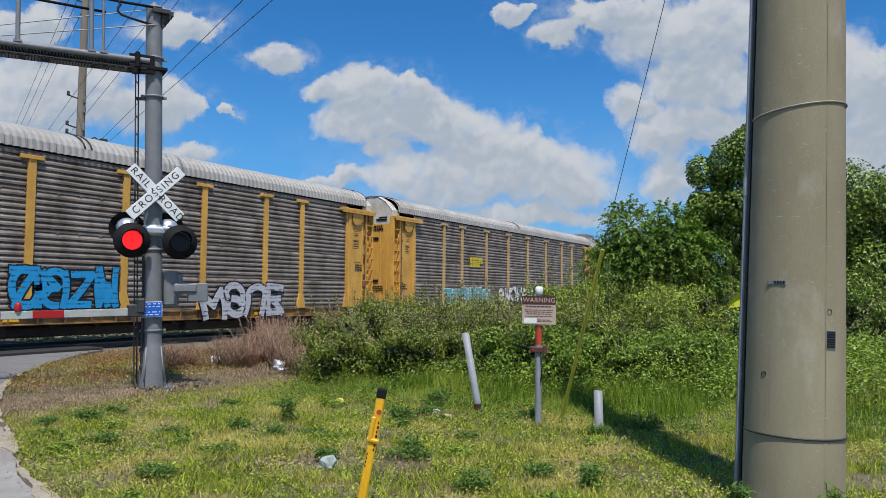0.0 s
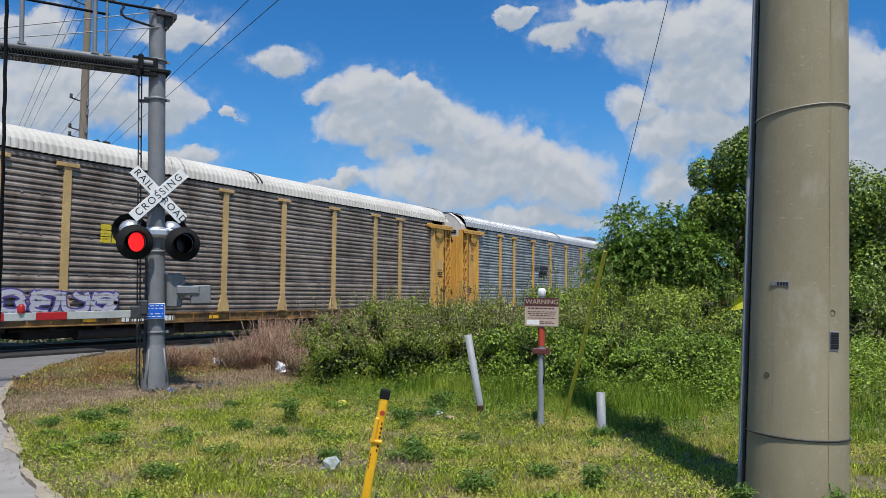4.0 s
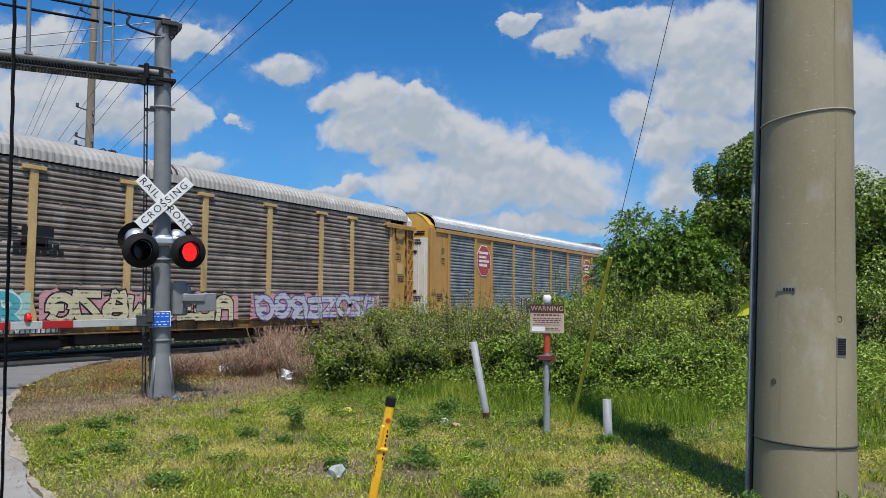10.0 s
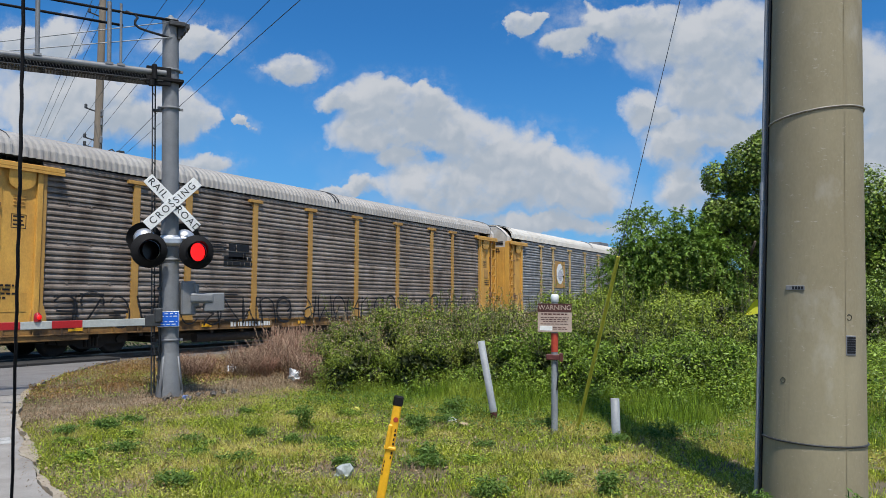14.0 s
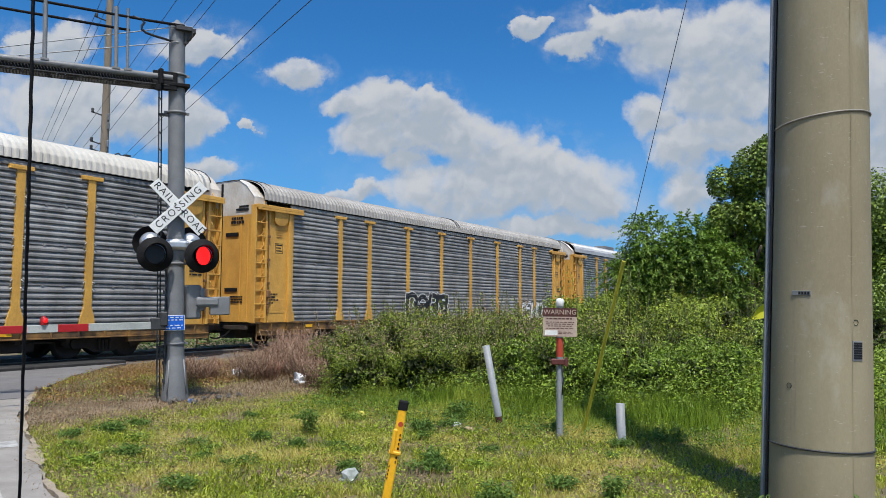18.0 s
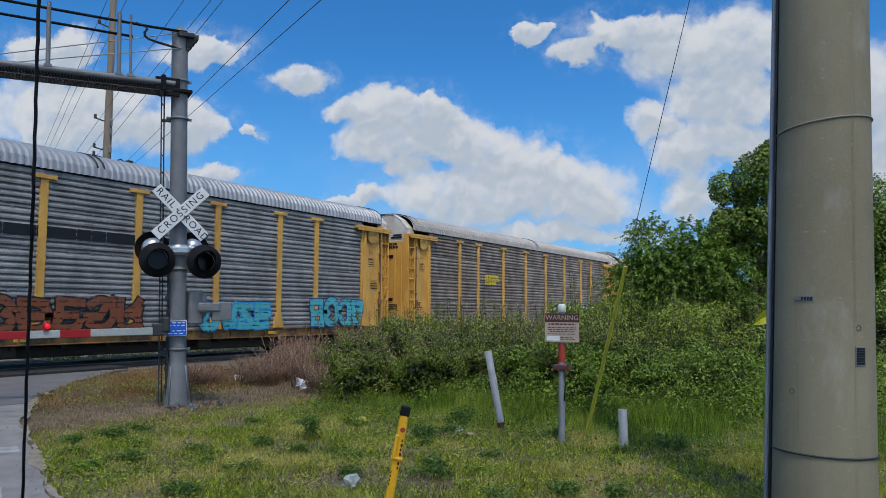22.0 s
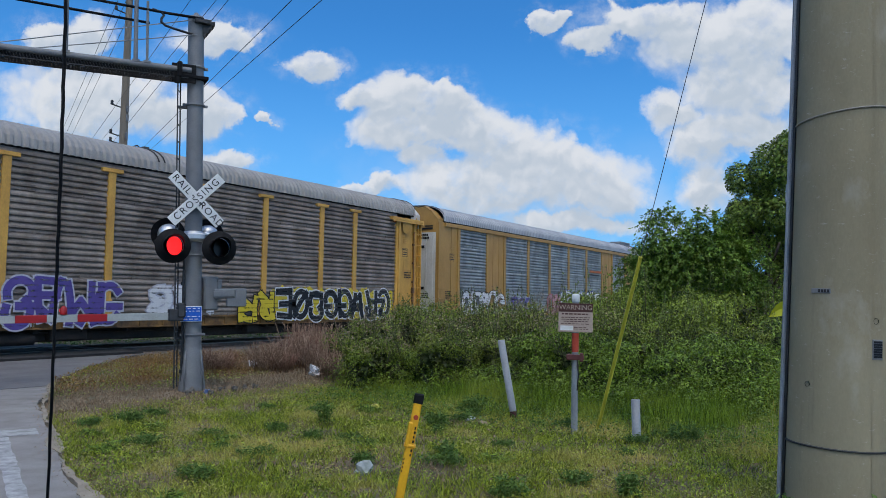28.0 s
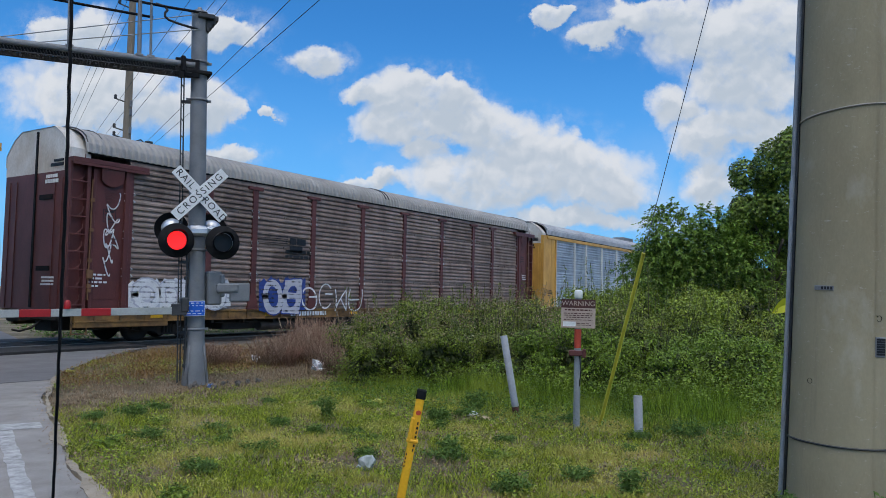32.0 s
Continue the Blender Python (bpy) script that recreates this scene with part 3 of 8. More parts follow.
def ground_h(x, y):
    h = 0.05 * noise.noise(Vector((x * 0.35, y * 0.35, 3.1))) + 0.02 * noise.noise(Vector((x * 1.7, y * 1.7, 7.7)))
    fade = min(1.0, max(0.0, (x - road_right(y) - 0.1) / 0.8)) if -9 < y < 17 else 0.6
    return h * fade


def build_ground():
    xs = np.unique(np.concatenate((np.arange(-30, 40.1, 0.5), np.array([-2500, -900, -300, -120, -60, 60, 100, 200, 500, 1200, 2500]))))
    ys = np.unique(np.concatenate((np.arange(-20, 40.1, 0.5), np.array([-2500, -900, -300, -100, -40, 60, 100, 200, 500, 1200, 2500]))))
    co = []
    for y in ys:
        for x in xs:
            inside = -30 <= x <= 40 and -20 <= y <= 40
            co.append((x, y, (ground_h(x, y) if inside else 0.0) - 0.03))
    nx = len(xs)
    fl = []
    for j in range(len(ys) - 1):
        for i in range(nx - 1):
            a = j * nx + i
            fl += [a, a + 1, a + 1 + nx, a + nx]
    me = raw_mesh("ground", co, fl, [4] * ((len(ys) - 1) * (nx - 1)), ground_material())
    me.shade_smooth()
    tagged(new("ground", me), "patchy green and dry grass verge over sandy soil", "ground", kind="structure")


build_ground()


def strip(name, right, left, z, thick, material, label, cat):
    bm = bmesh.new()
    n = len(right)
    top = [(bm.verts.new((*r, z)), bm.verts.new((*l, z))) for r, l in zip(right, left)]
    bot = [(bm.verts.new((*r, z - thick)), bm.verts.new((*l, z - thick))) for r, l in zip(right, left)]
    for i in range(n - 1):
        bm.faces.new((top[i][0], top[i + 1][0], top[i + 1][1], top[i][1]))
        bm.faces.new((bot[i][0], top[i][0], top[i + 1][0], bot[i + 1][0]))
        bm.faces.new((bot[i][1], bot[i + 1][1], top[i + 1][1], top[i][1]))
    bm.faces.new((bot[0][0], bot[0][1], top[0][1], top[0][0]))
    bm.faces.new((bot[-1][0], top[-1][0], top[-1][1], bot[-1][1]))
    return tagged(part(name, bm, material), label, cat, kind="structure")


def ragged(points, amp, step, seed):
    """A worn edge line through points."""
    rnd = random.Random(seed)
    out = []
    for (xa, ya), (xb, yb) in zip(points, points[1:]):
        k = max(1, int(math.hypot(xb - xa, yb - ya) / step))
        for i in range(k):
            t = i / k
            wob = noise.noise(Vector((ya + (yb - ya) * t, seed, 0)) * 1.1) * 1.6 + noise.noise(Vector((ya + (yb - ya) * t, seed, 4)) * 4.0) * 0.7
            out.append((xa + (xb - xa) * t + amp * wob + rnd.uniform(-amp, amp) * 0.12, ya + (yb - ya) * t))
    return out + [points[-1]]


edge_near = ragged([p for p in ROAD_EDGE if p[1] <= 13.8], 0.07, 0.08, 4)
strip("road", edge_near, [(x - 9.5, y + 3.4) for x, y in edge_near], 0.012, 0.06, MAT["old_road"], "bleached grey road surface with ragged edge", "road")
fringe_r = ragged([(x + 0.06, y) for x, y in ROAD_EDGE if 0 <= y <= 13.8], 0.05, 0.08, 14)
fringe_l = ragged([(x - 0.03, y) for x, y in ROAD_EDGE if 0 <= y <= 13.8], 0.09, 0.08, 15)
strip("dirt_fringe", fringe_r, fringe_l, 0.020, 0.05, surface("dusty_dirt", (0.36, 0.31, 0.24), (0.25, 0.21, 0.155), rough=0.95, scale=5, grain=70, bump=0.5, dist=0.006, amount=0.9, fine=0.5), "sandy dirt washed over the road edge", "dirt")
edge_far = ragged([(7.3, 12.9), (7.9, 13.7), (9.7, 15.55), (11.5, 17.1), (12.9, 18.05)], 0.04, 0.12, 5)
strip("road_apron", edge_far, [(-7.0 + 0.02 * k, 14.6 + (18.05 - 14.6) * k / (len(edge_far) - 1)) for k in range(len(edge_far))], 0.022, 0.06, MAT["asphalt"], "darker asphalt approach to the rail crossing", "road")
strip("road_beyond", [(11.6, 21.8), (15.5, 32), (34, 80)], [(-6.5, 21.8), (-1, 32), (18, 80)], 0.016, 0.05, MAT["asphalt"], "asphalt road beyond the tracks", "road")
ROAD_D, ROAD_N = Vector((0.41, 0.912, 0)), Vector((-0.912, 0.41, 0))


def marking(name, a, along, across, length, width, label):
    bm = bmesh.new()
    rnd = random.Random(name)
    k = max(2, int(length / 0.12))
    rows = []
    for i in range(k + 1):
        p = Vector(a) + Vector(along) * (length * i / k)
        rows.append((bm.verts.new(p + Vector(across) * rnd.uniform(-0.012, 0.012)), bm.verts.new(p + Vector(across) * (width + rnd.uniform(-0.015, 0.015)))))
    for r, s in zip(rows, rows[1:]):
        bm.faces.new((r[0], s[0], s[1], r[1]))
    ex = bmesh.ops.extrude_face_region(bm, geom=list(bm.faces))
    bmesh.ops.translate(bm, verts=[v for v in ex["geom"] if isinstance(v, bmesh.types.BMVert)], vec=(0, 0, 0.004))
    tagged(part(name, bm, MAT["road_paint"]), label, "road marking", kind="structure")


marking("stop_line", (4.98, 9.0, 0.013), ROAD_N, -ROAD_D, 6.0, 0.42, "worn white stop line across the lane")
marking("edge_line", (4.5, 8.7, 0.013), -ROAD_D, ROAD_N, 9.0, 0.14, "worn white edge line along the lane")
marking("edge_line", (4.12, 8.87, 0.013), -ROAD_D, ROAD_N, 9.0, 0.12, "worn white edge line along the lane")


def build_track():
    bm = bmesh.new()
    for x0, x1 in ((13.0, 900.0), (-700.0, -7.5)):
        sec = [(-2.6, -0.06), (-1.75, RAIL_Z - 0.13), (1.75, RAIL_Z - 0.13), (2.6, -0.06)]
        a = [bm.verts.new((x0, TRACK_Y + y, z)) for y, z in sec]
        b = [bm.verts.new((x1, TRACK_Y + y, z)) for y, z in sec]
        for i in range(3):
            bm.faces.new((a[i], b[i], b[i + 1], a[i + 1]))
        bm.faces.new(a)
        bm.faces.new(b[::-1])
    tagged(part("trackbed", bm, MAT["ballast"]), "grey crushed-stone ballast under the track", "ballast", kind="structure")
    for side in (-1, 1):
        y = TRACK_Y + side * 0.755
        ob = empty("rail", pose(0, y, 0), "rusty steel rail with a polished head", "rail", "rails of the track", "structure")
        bm = bmesh.new()
        box(bm, -700, 900, -0.07, 0.07, RAIL_Z - 0.17, RAIL_Z - 0.15)
        box(bm, -700, 900, -0.012, 0.012, RAIL_Z - 0.15, RAIL_Z - 0.035)
        part("rail_web", bm, MAT["rail"], ob)
        bm = bmesh.new()
        box(bm, -700, 900, -0.036, 0.036, RAIL_Z - 0.035, RAIL_Z, 0.006)
        part("rail_head", bm, MAT["railtop"], ob)
    bm = bmesh.new()
    for x0, x1, y0, y1 in ((-7.4, 12.9, -0.66, 0.66), (-7.4, 12.9, -2.25, -0.85), (-7.4, 12.9, 0.85, 2.2)):
        k = 8
        for i in range(k):
            a = x0 + (x1 - x0) * i / k
            box(bm, a + 0.01, a + (x1 - x0) / k - 0.01, TRACK_Y + y0, TRACK_Y + y1, -0.2, RAIL_Z - 0.012, 0.012)
    tagged(part("crossing_panel", bm, MAT["rubber"]), "dark panels laid between the rails of the crossing", "crossing", kind="structure")
    first = None
    for i in range(60):
        if first is None:
            bm = bmesh.new()
            box(bm, -0.11, 0.11, -1.3, 1.3, -0.2, 0, 0.012)
            first = tagged(part("railroad_tie", bm, MAT["tie"]), "dark tarred wooden tie under the rails", "tie", "ties of the track", "structure")
            first.matrix_basis = pose(13.3, TRACK_Y, RAIL_Z - 0.125)
        else:
            copy_thing(first, pose(13.3 + 0.55 * i, TRACK_Y + random.uniform(-0.03, 0.03), RAIL_Z - 0.125, 0, 0, random.uniform(-1, 1)))


build_track()


# ---- the train of covered car carriers ----
LEN, HALF, PITCH = 26.86, 1.6, 28.33
POSTS = (1.74, 4.51, 6.37, 9.16, 11.96, 14.75, 17.64, 20.43, 22.34, 25.11)
SILL_Z, CAP_Z, EAVE_Z, CROWN_Z = 0.92, 4.92, 5.10, 5.88
TIERS = 4
CACHE = {}


def cached(key, make, material):
    """One mesh for all pieces that are alike."""
    k = (key, material.name)
    if k not in CACHE:
        bm = make()
        me = bpy.data.meshes.new(key.split(":")[0])
        bmesh.ops.recalc_face_normals(bm, faces=bm.faces)
        bm.to_mesh(me)
        bm.free()
        me.materials.append(material)
        CACHE[k] = me
    return CACHE[k]


def piece(name, key, make, material, parent, m=None, label=""):
    ob = new(name, cached(key, make, material))
    ob.parent = parent
    if m is not None:
        ob.matrix_basis = m
    return tagged(ob, label)


def mk_panel(w, h):
    """A side panel of six pressed ribs over a narrow flange, with clips along its seam."""
    def make():
        bm = bmesh.new()
        prof = [(0.05, 0.0), (0.05, 0.012), (-0.012, 0.014), (-0.012, 0.075)]
        z, ribs = 0.085, 6
        step = (h - 0.10) / ribs
        for r in range(ribs):
            prof += [(0.036, z), (0.036, z + step * 0.15), (-0.032, z + step * 0.21), (-0.035, z + step * 0.54), (0.0, z + step * 0.9)]
            z += step
        prof += [(0.0, h - 0.006), (0.05, h - 0.004)]
        a = [bm.verts.new((0, y, zz)) for y, zz in prof]
        b = [bm.verts.new((w, y, zz)) for y, zz in prof]
        for i in range(len(prof) - 1):
            bm.faces.new((a[i], b[i], b[i + 1], a[i + 1]))
        n = max(2, int(w / 0.62))
        for k in range(n + 1):
            xx = 0.13 + k * (w - 0.26) / n
            box(bm, xx - 0.03, xx + 0.03, -0.032, -0.01, -0.012, 0.05)
        return bm
    return make


def mk_tabs(h, th):
    """Pale hinge tabs at the seams on both sides of a post."""
    def make():
        bm = bmesh.new()
        for t in range(1, TIERS):
            for sx in (-1, 1):
                for dz in (-0.1, 0.1):
                    pipe(bm, [(sx * 0.1, -0.06, t * th + dz - 0.04), (sx * 0.17, -0.075, t * th + dz), (sx * 0.1, -0.06, t * th + dz + 0.05)], 0.014, 4)
        return bm
    return make


def mk_post(h, cap):
    """A T-topped post that flares towards the sill."""
    def make():
        bm = bmesh.new()
        hw = 0.105
        sec = [(-0.23, 0.0), (-0.2, 0.22), (-hw, 0.52), (-hw, h - 0.02)]
        for y0, y1 in ((-0.075, 0.01),):
            l = [(bm.verts.new((x, y0, z)), bm.verts.new((x, y1, z))) for x, z in sec]
            r = [(bm.verts.new((-x, y0, z)), bm.verts.new((-x, y1, z))) for x, z in sec]
            for i in range(3):
                bm.faces.new((l[i][0], r[i][0], r[i + 1][0], l[i + 1][0]))
                bm.faces.new((l[i][1], l[i][0], l[i + 1][0], l[i + 1][1]))
                bm.faces.new((r[i][0], r[i][1], r[i + 1][1], r[i + 1][0]))
            bm.faces.new((l[0][0], l[0][1], r[0][1], r[0][0]))
        if cap:
            box(bm, -0.31, 0.31, -0.105, 0.02, h - 0.085, h + 0.02, 0.008)
        return bm
    return make


def roof_profile(n=14):
    """Half-width and height across the arched roof, near eave to far eave."""
    pts = []
    for k in range(n + 1):
        a = math.pi * k / n
        c, s = math.cos(a), math.sin(a)
        y = -HALF * 1.03 * (abs(c) ** 0.8) * (1 if c > 0 else -1)
        z = EAVE_Z + (CROWN_Z - EAVE_Z) * (s ** 0.78)
        pts.append((y, z))
    return pts


def mk_roof():
    bm = bmesh.new()
    pr = roof_profile()
    rings = []
    n = 134
    for i in range(n):
        x0 = 0.42 + (LEN - 0.84) * i / n
        w = (LEN - 0.84) / n
        for dx, lift in ((0.0, 0.0), (0.22, 0.022), (0.55, 0.022), (0.77, 0.0)):
            rings.append([bm.verts.new((x0 + dx * w, y * (1 + lift * 1.3), z + lift * (0.2 + 0.8 * min(1, (z - EAVE_Z) * 3)))) for y, z in pr])
    for a, b in zip(rings, rings[1:]):
        for k in range(len(pr) - 1):
            bm.faces.new((a[k], b[k], b[k + 1], a[k + 1]))
    return bm


HOOD = ((-1.58, 4.86), (-1.58, 5.17), (-1.2, 5.58), (-0.82, 5.80), (0.82, 5.80), (1.2, 5.58), (1.58, 5.17), (1.58, 4.86))


def mk_roof_end():
    """The folded sheet-metal hood over the end doors, that slides in under the corrugated roof."""
    bm = bmesh.new()
    rings = [[bm.verts.new((x, y * f, z + dz)) for y, z in HOOD] for x, f, dz in ((0.0, 1.0, 0.0), (0.12, 1.005, 0.012), (0.3, 1.0, 0.012), (0.62, 0.97, -0.02))]
    for a, b in zip(rings, rings[1:]):
        for k in range(len(HOOD) - 1):
            bm.faces.new((a[k], b[k], b[k + 1], a[k + 1]))
    return bm


def mk_seam():
    bm = bmesh.new()
    pr = roof_profile()
    pipe(bm, [(0, y * 1.01, z + 0.03) for y, z in pr[1:-1]], 0.022, 5)
    return bm


def mk_end(z0, z1, half, to_arch):
    """One leaf pair of the end doors between two heights; the top follows the arch."""
    def make():
        bm = bmesh.new()
        if to_arch:
            out = [(-HALF * 0.985, z0)] + [(y, z - 0.01) for y, z in HOOD[1:-1]] + [(HALF * 0.985, z0)]
        else:
            out = [(-half, z0), (-half, z1), (half, z1), (half, z0)]
        a = [bm.verts.new((0.0, y, z)) for y, z in out]
        b = [bm.verts.new((0.09, y, z)) for y, z in out]
        bm.faces.new(a)
        bm.faces.new(b[::-1])
        for k in range(len(out)):
            j = (k + 1) % len(out)
            bm.faces.new((a[k], b[k], b[j], a[j]))
        return bm
    return make


def mk_solid(w, h):
    """A plain sheet in three widths with pressed seams and rows of button heads."""
    bm = box(bmesh.new(), 0, w, -0.02, 0.02, 0, h, 0.01)
    for k in (1, 2):
        box(bm, w * k / 3 - 0.012, w * k / 3 + 0.012, -0.034, -0.02, 0.02, h - 0.02)
    for k in range(3):
        for r in range(9):
            box(bm, w * (k + 0.5) / 3 - 0.014, w * (k + 0.5) / 3 + 0.014, -0.032, -0.02, 0.3 + r * (h - 0.5) / 8, 0.328 + r * (h - 0.5) / 8)
    return bm


def bay_parts(w, h, plain):
    """The painted bay at a car's end: door panel, ladder well, posts and the dark gap between."""
    if plain:
        return (("door_panel", (0.0, w * 0.62, -0.03, 0.03, 0, h)), ("door_panel", (w * 0.64, w, -0.028, 0.03, 0, h)), ("corner_post", (0.0, 0.07, -0.06, 0.12, 0, h)),
                ("door_stile", (w - 0.12, w - 0.02, -0.09, -0.028, 0, h)))
    return (("door_panel", (0.70, w, -0.03, 0.03, 0, h)), ("ladder_well", (0.0, 0.52, 0.10, 0.16, 0, h)), ("corner_post", (0.0, 0.06, -0.085, 0.12, 0, h)),
            ("inner_post", (0.46, 0.56, -0.09, 0.12, 0, h)), ("gap_back", (0.5, 0.7, 0.2, 0.26, 0, h)), ("door_edge", (0.66, 0.74, -0.05, 0.22, 0, h)),
            ("door_stile", (w - 0.16, w - 0.02, -0.12, -0.03, 0, h)), ("kick_plate", (0.8, w - 0.3, -0.04, -0.03, h * 0.08, h * 0.2)))


def bay_detail(car, style, x, flip, paint, h):
    """Louvre, flap, framed notices and latch gear on the bay at one end."""
    rnd = random.Random(round(x * 7) + len(style.get("graffiti", ())) * 3 + flip)
    low = SILL_Z - 0.02

    def louvre():
        bm = bmesh.new()
        for k in range(4):
            box(bm, 1.02, 1.32, -0.05, -0.03, h - 0.78 - k * 0.085, h - 0.755 - k * 0.085, 0.004)
        return mirrored(bm, flip)

    def flap():
        bm = bmesh.new()
        out = [(0.84, h - 0.12), (1.5, h - 0.12), (1.5, h - 0.42)] + [(1.17 + 0.33 * math.cos(a), h - 0.42 - 0.22 * math.sin(a)) for a in (math.pi * k / 8 for k in range(1, 8))] + [(0.84, h - 0.42)]
        a = [bm.verts.new((px, -0.16 + 0.1 * (h - pz - 0.12), pz)) for px, pz in out]
        b = [bm.verts.new((px, -0.145 + 0.1 * (h - pz - 0.12), pz)) for px, pz in out]
        bm.faces.new(a)
        bm.faces.new(b[::-1])
        for k in range(len(out)):
            j = (k + 1) % len(out)
            bm.faces.new((a[k], b[k], b[j], a[j]))
        return mirrored(bm, flip)

    def sheet(x0, x1, z0, z1, y=-0.036):
        return lambda: mirrored(box(bmesh.new(), x0, x1, y, -0.03, z0, z1), flip)

    at = pose(x, -HALF, low)
    piece("louvre", f"louvre:{flip}", louvre, paint, car, at)
    if style.get("caps", True):
        piece("door_flap", f"door_flap:{flip}", flap, paint, car, at)
    k = rnd.random()
    if k < 0.75:
        n = piece("notice_plate", f"notice_plate:{flip}", sheet(0.98, 1.4, 0.34, 0.5), MAT["notice"], car, at, "small yellow notice plate with dark lines")
        piece("notice_line", f"notice_line:{flip}", lambda: mirrored(box(box(bmesh.new(), 1.02, 1.36, -0.039, -0.036, 0.44, 0.465), 1.02, 1.3, -0.039, -0.036, 0.385, 0.4), flip), MAT["letter"], n)
    if k > 0.3:
        piece("stencil_frame", f"stencil_frame:{flip}", lambda: mirrored(framed(0.98, 1.36, 1.9 + 0.5, 2.75), flip), MAT["letter"], car, at, "stencilled black frame with bars")
    if style.get("caps", True):
        def latch():
            bm = bmesh.new()
            tube(bm, (0.6, -0.1, 0.3), (0.6, -0.1, h - 0.5), 0.02, seg=6)
            for z in (0.5, 0.62, 1.3, 2.1, 2.9):
                box(bm, 0.57, 0.68, -0.12, -0.04, z, z + 0.09, 0.008)
            box(bm, 0.54, 0.72, -0.14, -0.04, 0.85, 1.1, 0.02)
            return mirrored(bm, flip)
        piece("latch_gear", f"latch_gear:{flip}", latch, MAT["latch"], car, at, "rusty door latch rod and brackets")


def framed(x0, x1, z0, z1):
    bm = bmesh.new()
    t, y0, y1 = 0.016, -0.034, -0.03
    for a in ((x0, x1, z0, z0 + t), (x0, x1, z1 - t, z1), (x0, x0 + t, z0, z1), (x1 - t, x1, z0, z1)):
        box(bm, a[0], a[1], y0, y1, a[2], a[3])
    for k in range(3):
        box(bm, x0 + 0.05, x1 - 0.05 - 0.04 * (k % 2), y0, y1, z0 + 0.07 + k * 0.1, z0 + 0.11 + k * 0.1)
    return bm


def mk_beam(w):
    def make():
        bm = bmesh.new()
        box(bm, 0, w, -0.2, 0.04, -0.02, 0.1, 0.012)
        box(bm, 0, w, -0.2, -0.17, -0.09, -0.02)
        return bm
    return make


def mk_rung():
    bm = bmesh.new()
    box(bm, -0.12, 0.40, -0.045, -0.005, -0.018, 0.018, 0.004)
    return bm


def mk_strap():
    """A curved safety strap beside a ladder."""
    return pipe(bmesh.new(), [(0.0, -0.03, -0.02), (0.16, -0.05, 0.02), (0.28, -0.05, 0.16), (0.3, -0.02, 0.27)], 0.014, 4)


def mk_sill():
    bm = bmesh.new()
    for s in (-1, 1):
        y = s * 1.52
        box(bm, 0.35, LEN - 0.35, y - 0.06, y + 0.06, 0.64, SILL_Z - 0.06, 0.01)
        box(bm, 0.1, LEN - 0.1, y - 0.10, y + 0.10, SILL_Z - 0.06, SILL_Z, 0.01)
        box(bm, 0.35, LEN - 0.35, y - 0.10, y + 0.10, 0.60, 0.64, 0.008)
        for x in (0.35, LEN - 3.2):
            box(bm, x, x + 2.85, y - 0.07, y + 0.05, 0.46, 0.60, 0.01)
    for k in range(34):
        x = 0.9 + k * (LEN - 1.8) / 33
        box(bm, x - 0.02, x + 0.02, -1.62, -1.55, 0.64, SILL_Z - 0.06)
    return bm


def mk_deck():
    """Floor, deep centre sill, cross bearers, brake gear and hoses, near black like the shade there."""
    bm = bmesh.new()
    box(bm, 0.1, LEN - 0.1, -1.45, 1.45, SILL_Z - 0.12, SILL_Z - 0.02)
    box(bm, 0.4, LEN - 0.4, -0.38, 0.38, 0.34, SILL_Z - 0.12)
    # added solid box: blocks the far light and fills in the dark under the car
    box(bm, 5.6, LEN - 5.6, -1.15, 1.15, 0.26, 0.66, 0.04)
    tube(bm, (5.2, -1.25, 0.5), (LEN - 5.2, -1.25, 0.5), 0.03, seg=6)
    tube(bm, (7.0, -1.28, 0.36), (10.2, -1.28, 0.36), 0.16, seg=10)
    box(bm, 10.6, 11.6, -1.42, -1.1, 0.3, 0.6, 0.03)
    box(bm, 17.2, 17.7, -1.42, -1.1, 0.32, 0.6, 0.03)
    for k in range(20):
        x = 1.0 + k * (LEN - 2.0) / 19
        box(bm, x - 0.06, x + 0.06, -1.48, 1.48, 0.5, SILL_Z - 0.12)
    for x in (0.7, 1.6, LEN - 1.6, LEN - 0.7):
        pipe(bm, [(x, -1.3, 0.75), (x + 0.15, -1.35, 0.45), (x + 0.5, -1.35, 0.4), (x + 0.7, -1.3, 0.7)], 0.022, 5)
    return bm


def mk_sideframe():
    bm = bmesh.new()
    out = [(-1.2, 0.36), (-1.2, 0.58), (-0.75, 0.62), (-0.35, 0.72), (0.35, 0.72), (0.75, 0.62), (1.2, 0.58), (1.2, 0.36), (0.95, 0.3), (0.5, 0.3), (0.3, 0.18), (-0.3, 0.18), (-0.5, 0.3), (-0.95, 0.3)]
    a = [bm.verts.new((x, -0.07, z)) for x, z in out]
    b = [bm.verts.new((x, 0.07, z)) for x, z in out]
    bm.faces.new(a)
    bm.faces.new(b[::-1])
    for k in range(len(out)):
        j = (k + 1) % len(out)
        bm.faces.new((a[k], b[k], b[j], a[j]))
    for x in (-0.16, -0.05, 0.06, 0.17):
        tube(bm, (x, -0.09, 0.24), (x, -0.09, 0.6), 0.05, seg=8)
    for x in (-0.89, 0.89):
        tube(bm, (x, -0.14, 0.42), (x, -0.05, 0.42), 0.12, seg=10)
    return bm


